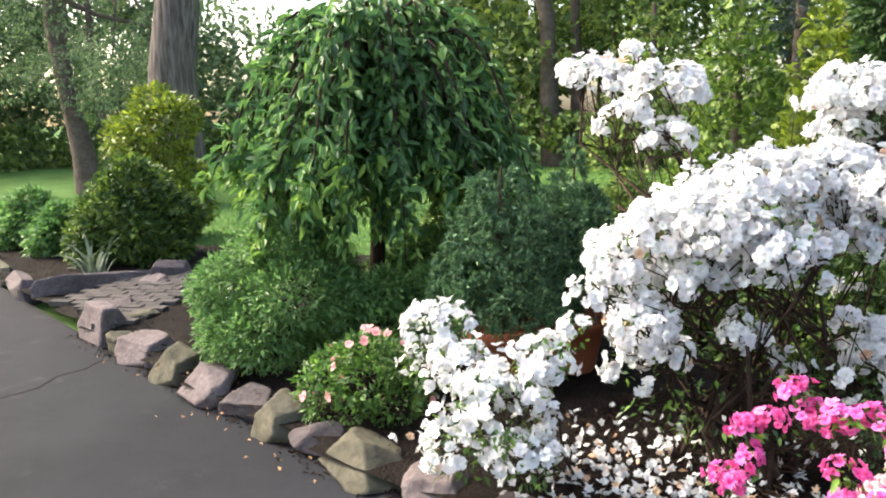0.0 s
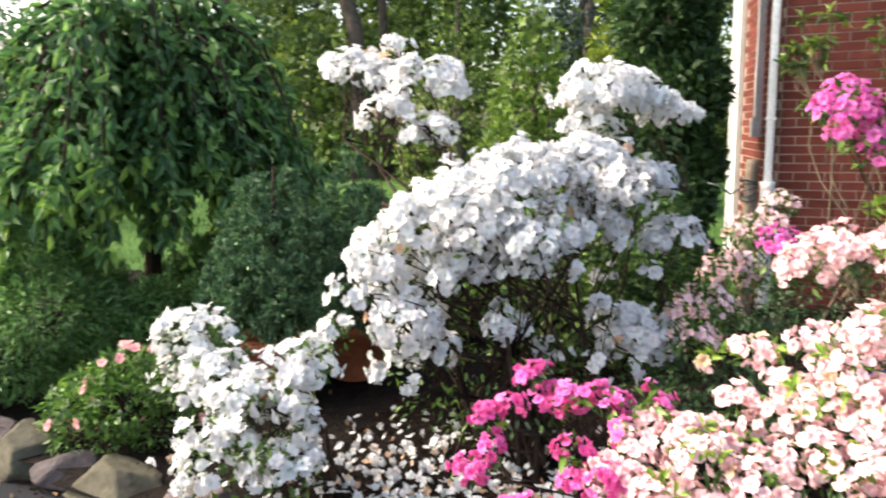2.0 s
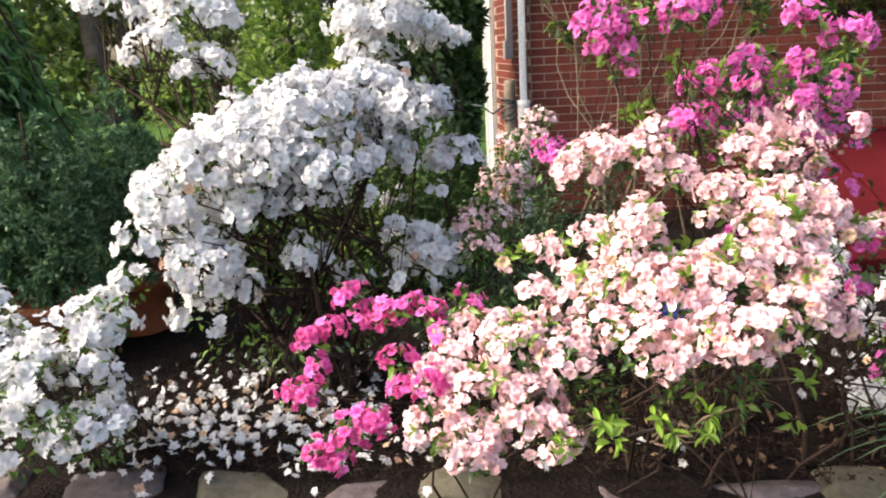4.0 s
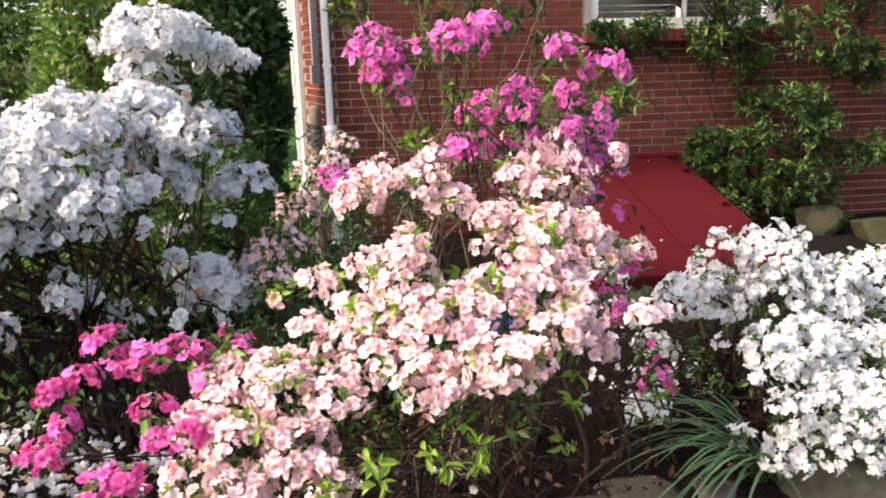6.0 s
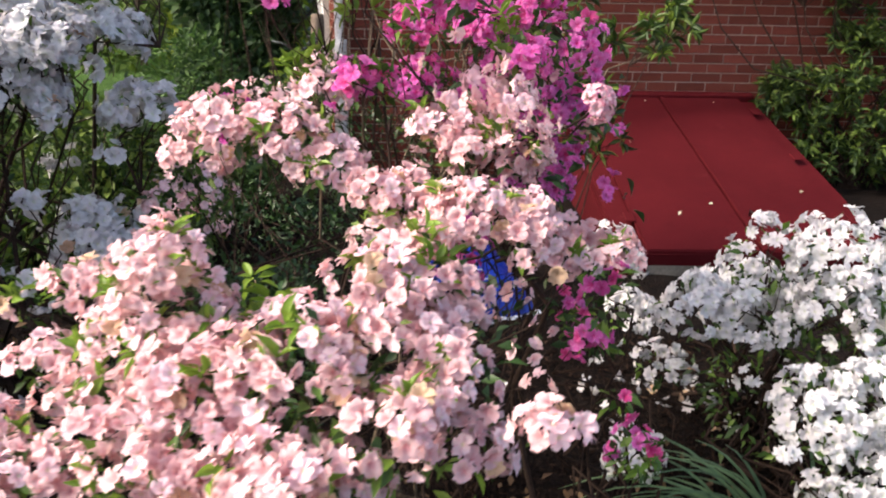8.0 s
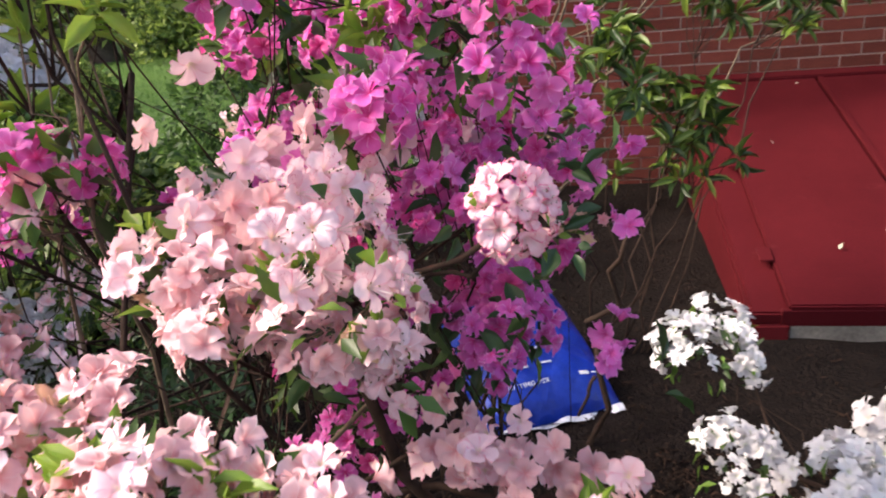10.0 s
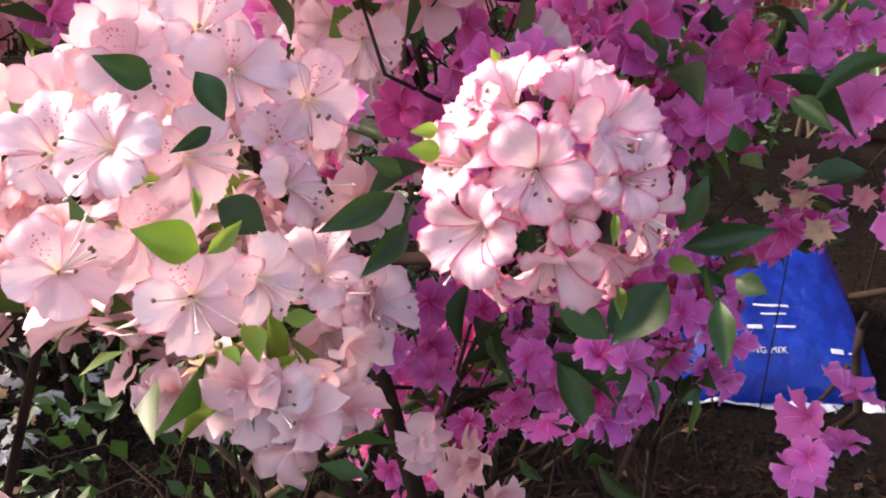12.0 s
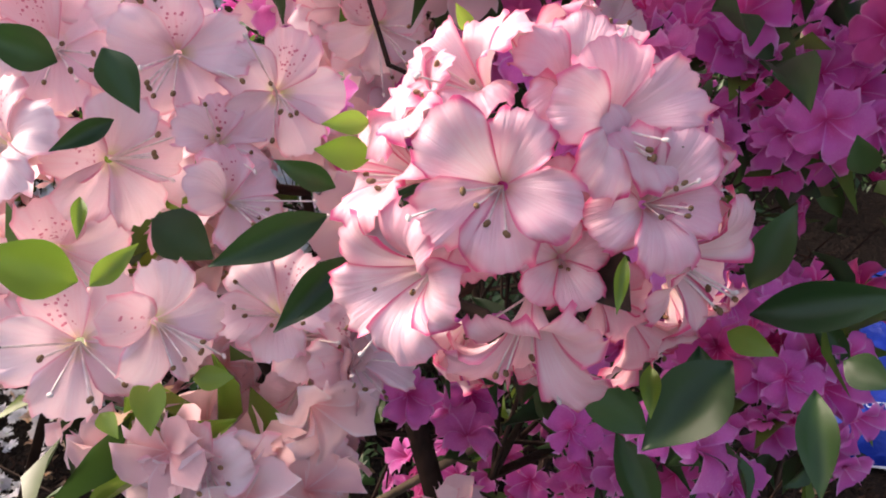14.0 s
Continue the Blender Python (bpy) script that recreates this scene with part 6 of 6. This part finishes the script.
D = unit(unit(EYE - Q) + wr.normal(size=Q.shape) * 0.75)
Q, D = thinned(Q, D, 0.0145)
place_flowers(mg, Q, D, 0.035, [P_MAG, P_ROSE], [0.9, 0.1], wr, tmpl=[flower(8, 11, 0.50, 0.44, 0.45, 2.0, 41), flower(8, 11, 0.40, 0.46, 0.30, 2.2, 42, 2), flower(8, 11, 0.65, 0.42, 0.55, 2.0, 43), flower(8, 11, 0.75, 0.44, 0.4, 2.2, 44, 2)])
stems, fine = limbs((1.05, 3.12, -0.06), [(q[0], q[1], q[2], 0.04, 1) for q in Q[::36]], wr, 0.004, 3, 0.05, gaps=BRANCH_AIR)
put_branches(mg, ([v for v in stems if v[0][:, 0].max() < 1.17], [v for v in fine if v[0][:, 0].max() < 1.20]), -np.array([1.2, 3.05, -0.06]))
mb = np.array([1.2, 3.05, -0.06])
er = np.random.default_rng(61)
put_branches(mg, ([tube(bent(np.array(a) - mb, np.array(b) - mb, er, 0.04, 7), np.linspace(r, r * 0.75, 7), 8) for a, b, r in (((1.285, 4.03, -0.07), (1.305, 4.05, 0.30), 0.011), ((1.305, 4.05, 0.30), (1.37, 3.75, 0.72), 0.008), ((1.30, 4.05, 0.20), (1.25, 4.0, 0.10), 0.006))], []), np.zeros(3))
FQ = np.array([1.272, 2.975, 1.015]) + er.normal(size=(7, 3)) * np.array([0.016, 0.012, 0.018])
place_flowers(mg, FQ, unit(unit(EYE - FQ) + er.normal(size=FQ.shape) * 0.5), 0.021, [P_TAN, P_PEACH], [0.75, 0.25], er, name="faded_flower")
P = Q[wr.integers(0, len(Q), 240)] + wr.normal(size=(240, 3)) * 0.035
P = P[clear_of(P, OPEN_AIR)]
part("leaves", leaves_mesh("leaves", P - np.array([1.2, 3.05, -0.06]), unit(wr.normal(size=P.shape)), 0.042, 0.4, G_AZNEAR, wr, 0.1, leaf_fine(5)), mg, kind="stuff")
# a low spray of the pink azalea that reaches in front of the bag
pb = np.array([0.62, 2.85, -0.06])
SP = np.vstack([np.array(c) + er.normal(size=(n, 3)) * np.array([0.028, 0.025, 0.022]) for c, n in (((1.15, 2.80, 0.855), 13), ((1.20, 2.79, 0.805), 15), ((1.25, 2.80, 0.815), 10), ((1.275, 2.81, 0.775), 7))])
place_flowers(pink_shrub, SP, unit(np.array([-0.1, -0.8, 0.45]) + er.normal(size=SP.shape) * 0.4), 0.045, [P_PINK, P_PALE], [0.6, 0.4], er, tmpl=MID_FLOWERS)
put_branches(pink_shrub, ([tube(bent(np.array(a) - pb, np.array(b) - pb, er, 0.04, 7), np.linspace(0.005, 0.003, 7), 6) for a, b in (((0.80, 2.84, 0.55), (1.15, 2.82, 0.84)), ((1.05, 2.83, 0.74), (1.27, 2.82, 0.76)))], []), np.zeros(3))
# lower branches: the dark leaf colour stands in for shade under the bushes
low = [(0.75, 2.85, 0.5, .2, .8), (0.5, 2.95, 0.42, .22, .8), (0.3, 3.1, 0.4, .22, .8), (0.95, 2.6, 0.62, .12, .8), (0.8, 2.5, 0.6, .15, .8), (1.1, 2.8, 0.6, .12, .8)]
bush("azalea_undergrowth", "leafy lower branches of the azaleas, shade put into their dark green", (0.95, 2.75, -0.04), low, G_AZNEAR, 0.045, 500, stems=0.006)


# ---- bag of potting mix lying in the bed ----
def bag():
    m = pose(1.055, 4.37, 0.045, 20, 0, 27)
    b = thing("soil_bag", "bright blue plastic bag of potting mix lying on mulch", "soil bag")
    b.matrix_world = m
    W, H = 0.46, 0.56
    n, k = 30, 34
    V, T = [], []
    for side in (1, -1):
        for j in range(k + 1):
            for i in range(n + 1):
                u, v = 2 * i / n - 1, 2 * j / k - 1
                puff = (1 - abs(u) ** 3.2) ** 0.6 * (1 - abs(v) ** 4) ** 0.6
                z = side * 0.085 * puff + 0.014 * puff * noise.noise((u * 2.2, v * 2.2, side)) + 0.006 * noise.noise((u * 7, v * 5, side * 3))
                V.append((u * W / 2 * (1 - 0.04 * v * v), v * H / 2 * (1 - 0.03 * u * u), max(z, -0.05) + 0.055))
        o = 0 if side == 1 else (n + 1) * (k + 1)
        for j in range(k):
            for i in range(n):
                a = o + j * (n + 1) + i
                q = [(a, a + 1, a + n + 2), (a, a + n + 2, a + n + 1)]
                T += q if side == 1 else [t[::-1] for t in q]
    part("bag_body", mesh_tris("bag_body", np.array(V), np.array(T), M_BAG), b)
    bm = box_bm(W * 0.98, 0.030, 0.005, 0.002, 1, (0, -H / 2 + 0.004, 0.052))
    bmesh.ops.subdivide_edges(bm, edges=[e for e in bm.edges if abs(e.verts[0].co.x - e.verts[1].co.x) > 0.2], cuts=18)
    for v in bm.verts:
        v.co.z += 0.008 * math.sin(v.co.x * 34) + 0.005 * math.sin(v.co.x * 71)
        v.co.y -= 0.012 * math.sin(v.co.x * 9)
    part("hem", mesh_bm("hem", bm, M_BAGWHITE), b, "white crimped bottom hem")

    def top_z(x, y):
        u, v = 2 * x / W, 2 * y / H
        puff = (1 - abs(u) ** 3.2) ** 0.6 * (1 - abs(v) ** 4) ** 0.6
        return 0.085 * puff + 0.014 * puff * noise.noise((u * 2.2, v * 2.2, 1)) + 0.006 * noise.noise((u * 7, v * 5, 3)) + 0.0575

    def words(text, x, y, size):
        c = bpy.data.curves.new("writing", "FONT")
        c.body, c.size, c.extrude = text, size, 0.0006
        c.space_character = 1.1
        tmp = bpy.data.objects.new("writing", c)
        me = bpy.data.meshes.new_from_object(tmp)
        for v in me.vertices:
            v.co = (v.co.x + x, v.co.y + y, top_z(v.co.x + x, v.co.y + y) + v.co.z)
        me.materials.clear()
        me.materials.append(M_BAGWHITE)
        bpy.data.objects.remove(tmp)
        bpy.data.curves.remove(c)
        part("writing", me, b, "white printed lettering")

    def bar(x, y, w, h):
        bm = box_bm(w, h, 0.001, 0, 1, (x, y, 0))
        bmesh.ops.subdivide_edges(bm, edges=bm.edges[:], cuts=3)
        for v in bm.verts:
            v.co.z = top_z(v.co.x, v.co.y) + (0.0008 if v.co.z > 0 else 0)
        part("printed_bar", mesh_bm("printed_bar", bm, M_BAGWHITE), b)
    words("POTTING MIX", -0.13, -0.185, 0.021)
    words("MIX", 0.035, 0.165, 0.034)
    for x, y, w, h in ((0.0, -0.05, 0.085, 0.007), (0.0, -0.078, 0.06, 0.005), (-0.05, -0.115, 0.035, 0.011), (0.02, -0.115, 0.05, 0.006), (0.13, -0.178, 0.03, 0.013), (0.17, -0.178, 0.025, 0.005)):
        bar(x, y, w, h)
    return b


bag()

# ---- litter: chips, fallen petals, dry leaves ----
n = 34000
cx, cy = np.r_[wr.uniform(-9.5, 3.4, n // 2), wr.uniform(-1.4, 2.2, n - n // 2)], np.r_[wr.uniform(2.6, 6.6, n // 2), wr.uniform(2.6, 4.0, n - n // 2)]
ok = ~((cx > 1.8) & (cx < 3.25) & (cy > 4.6))
P = np.stack([cx, cy, -0.025 + wr.uniform(0, 0.012, n)], -1)[ok]
P[:, 2] += np.array([0.035 * noise.noise((x * 1.3, y * 1.3, 0.0)) for x, y, _ in P]) + 0.012
P = P[np.array([edge_y(x) + 0.12 < y < bed_back(x) for x, y, _ in P])]
R = frames_of(unit(wr.normal(size=P.shape) * 0.5 + np.array([0, 0, 1.0])), wr)
C8 = np.array([(-.5, -.2, 0), (.5, -.25, 0), (.45, .2, .0), (-.5, .25, 0), (0, 0, .12)], float)
V, T = spread(C8, np.array([(0, 1, 4), (1, 2, 4), (2, 3, 4), (3, 0, 4)]), R, np.stack([0.008 + 0.045 * wr.random(len(P)) ** 2.5, wr.uniform(0.005, 0.018, len(P)), wr.uniform(0.01, 0.05, len(P))], -1), P)
tagged(new("wood_chips", mesh_tris("wood_chips", V, T, M_CHIP, smooth=False)), "shredded brown bark chips strewn over the bed", "wood chips", kind="stuff")
spots = [(-0.55, 3.05, 0.55, 520), (-1.1, 2.85, 0.35, 160), (1.75, 3.5, 0.25, 60), (-0.1, 3.1, 0.4, 90)]
P = np.vstack([np.stack([wr.normal(x, s, k), wr.normal(y, s * 0.55, k), np.full(k, 0.01)], -1) for x, y, s, k in spots])
P = P[np.array([edge_y(x) + 0.1 < y < 4.5 for x, y, _ in P])]
P = P[(P[:, 0] < -0.3) | (P[:, 0] > 0.8) | (P[:, 1] < 2.85)]
P[:, 2] += wr.uniform(0, 0.02, len(P))
D = unit(wr.normal(size=P.shape) * 0.7 + np.array([0, 0, 0.8]))
pt = thing("fallen_petals", "withered white azalea blooms fallen on the mulch", "petals", kind="stuff")
P = P + np.repeat(wr.normal(size=(len(P) // 4 + 1, 3)) * np.array([0.12, 0.08, 0]), 4, 0)[:len(P)]
P = P[(P[:, 0] < -0.2) | (P[:, 0] > 0.8) | (P[:, 1] < 2.85)]
D = D[:len(P)]
place_flowers(pt, P, D, 0.05, [P_WHITE, P_TAN], [0.87, 0.13], wr, cap=0)
n = 300
P = np.stack([np.r_[wr.uniform(-4, 2.6, n // 2), wr.uniform(0.4, 1.8, n // 2)], np.r_[wr.uniform(2.65, 4.4, n // 2), wr.uniform(2.7, 3.3, n // 2)], np.full(n, 0.0)], -1)
tagged(new("dry_leaves", leaves_mesh("dry_leaves", P, np.tile([0, 0, 0.3], (n, 1)), 0.04, 0.5, G_DRY, wr, 0)), "dry tan leaves scattered over the bed", "leaves", kind="stuff")
for x, y, z, r in ((2.9, 6.55, 0.567, 20), (2.43, 5.12, 0.232, 70), (2.40, 6.55, 0.567, 130), (2.15, 5.85, 0.403, 10), (2.2, 4.98, 0.203, 200), (2.95, 5.25, 0.262, 40)):
    ob = new("fallen_petal", leaves_mesh("petal", np.zeros((1, 3)), np.array([[0.3, 0.1, 0]]), 0.03, 0.6, P_WHITE, wr, 0))
    ob.matrix_world = pose(x, y, z + 0.01, 13, 0, r)
    tagged(ob, "single pale petal fallen on the red hatch", "petal", "petals on the hatch")

n = 1500
ex = wr.uniform(-5.6, 2.8, n)
P = np.stack([ex, np.array([edge_y(x) for x in ex]) - np.abs(wr.normal(size=n)) * 0.05 + 0.03, np.full(n, -0.134)], -1)
R = frames_of(unit(wr.normal(size=P.shape) * 0.4 + np.array([0, 0, 1.0])), wr)
V, T = spread(C8, np.array([(0, 1, 4), (1, 2, 4), (2, 3, 4), (3, 0, 4)]), R, np.stack([wr.uniform(0.01, 0.035, n), wr.uniform(0.008, 0.025, n), np.full(n, 0.04)], -1), P)
tagged(new("edge_litter", mesh_tris("edge_litter", V, T, M_CHIP, smooth=False)), "dark soil crumbs and bark strewn along the edge of the drive", "litter", kind="stuff")
P = np.stack([wr.uniform(-5, 1.6, 60), np.zeros(60), np.full(60, -0.13)], -1)
P[:, 1] = [edge_y(x) - abs(wr.normal()) * 0.12 for x in P[:, 0]]
tagged(new("drive_leaves", leaves_mesh("drive_leaves", P, np.tile([0, 0, 0.2], (60, 1)), 0.035, 0.5, P_TAN, wr, 0)), "dry tan leaves and petals on the edge of the drive", "leaves", kind="stuff")

# ---- garden path pavers ----
path = tagged(new("garden_path"), "worn brick path crossing the bed", kind="structure")
path.matrix_world = pose(-5.93, 3.62, -0.012, 0, 0, 27)
pv = [mesh_bm("paver", box_bm(0.196, 0.094, 0.05, 0.006, 1), M_PAVER)]
for j in range(-4, 15):
    for i in range(5):
        at = path.matrix_world @ Vector(((i - 2) * 0.205, (j - 4) * 0.102, 0))
        if at.y < edge_y(at.x) + 0.06:
            continue
        ob = part("paver", pv[0], path)
        ob.matrix_basis = pose((i - 2) * 0.205 + (0.1 if j % 2 else 0), (j - 4) * 0.102, random.uniform(-0.006, 0.006), random.uniform(-2, 2), random.uniform(-2, 2), random.uniform(-1.5, 1.5))

# ---- bricks of the house walls ----
bk = [mesh_bm("brick", box_bm(BL - JT, 0.012, BH - JT, 0.0015, 1), M_BRICK) for _ in range(1)]
half = mesh_bm("brick", box_bm(BL / 2 - JT, 0.02, BH - JT, 0.0025, 1), M_BRICK)
rest, count = [], 0
cube_v = np.array([(x, y, z) for x in (-.5, .5) for y in (-.5, .5) for z in (-.5, .5)], float)
cube_t = np.array([(0, 1, 3), (0, 3, 2), (4, 6, 7), (4, 7, 5), (0, 4, 5), (0, 5, 1), (2, 3, 7), (2, 7, 6), (0, 2, 6), (0, 6, 4), (1, 5, 7), (1, 7, 3)])
for n in range(-12, 66):
    z = WZ + (n + 0.5) * BH
    shift = 0.5 if n % 2 == 0 else 0.0
    for k in range(-16, 26):
        x = WX + (k + shift) * BL
        lo, hi = max(x - BL / 2, X0), min(x + BL / 2, X1)
        if hi - lo < 0.03:
            continue
        if WIN[2] - 0.11 < z < WIN[3] + 0.02 and hi > WIN[0] - 0.06 and lo < WIN[1] + 0.06:
            if lo < WIN[0] - 0.06:
                hi = WIN[0] - 0.06
            elif hi > WIN[1] + 0.06:
                lo = WIN[1] + 0.06
            else:
                continue
            if hi - lo < 0.03:
                continue
        c = ((lo + hi) / 2, WY - 0.0015 + random.uniform(-0.0012, 0.0012), z)
        if 0.4 < x < 4.3 and 0.55 < z < 1.9 and hi - lo > BL - 0.01 and count < 300:
            ob = part("brick", bk[0], wall_s)
            ob.matrix_basis = pose(*c, 0, random.uniform(-0.3, 0.3), 0)
            count += 1
        else:
            rest.append((cube_v * np.array([hi - lo - JT, 0.012, BH - JT]) + np.array(c), cube_t))
part("brickwork", mesh_tris("brickwork", *joined(rest), M_BRICK, smooth=False), wall_s, kind="stuff")
rest = []
LS = math.hypot(X0 - SIDE[0], WY - SIDE[1])
for n in range(-12, 66):
    z = WZ + (n + 0.5) * BH
    for k in range(int(LS / BL) + 1):
        s0 = k * BL + (BL / 2 if n % 2 else 0)
        s1 = min(s0 + BL, LS)
        if s1 - s0 < 0.04 or s1 > 1.63:
            continue
        c = on_side((s0 + s1) / 2, 0.001, z)
        ax = np.array([[u_side.x, -n_side.x, 0], [u_side.y, -n_side.y, 0], [0, 0, 1]])
        rest.append(((ax @ (cube_v * np.array([s1 - s0 - JT, 0.010, BH - JT])).T).T + np.array(c), cube_t))
part("brickwork", mesh_tris("brickwork", *joined(rest), M_BRICK, smooth=False), wall_w, kind="stuff")
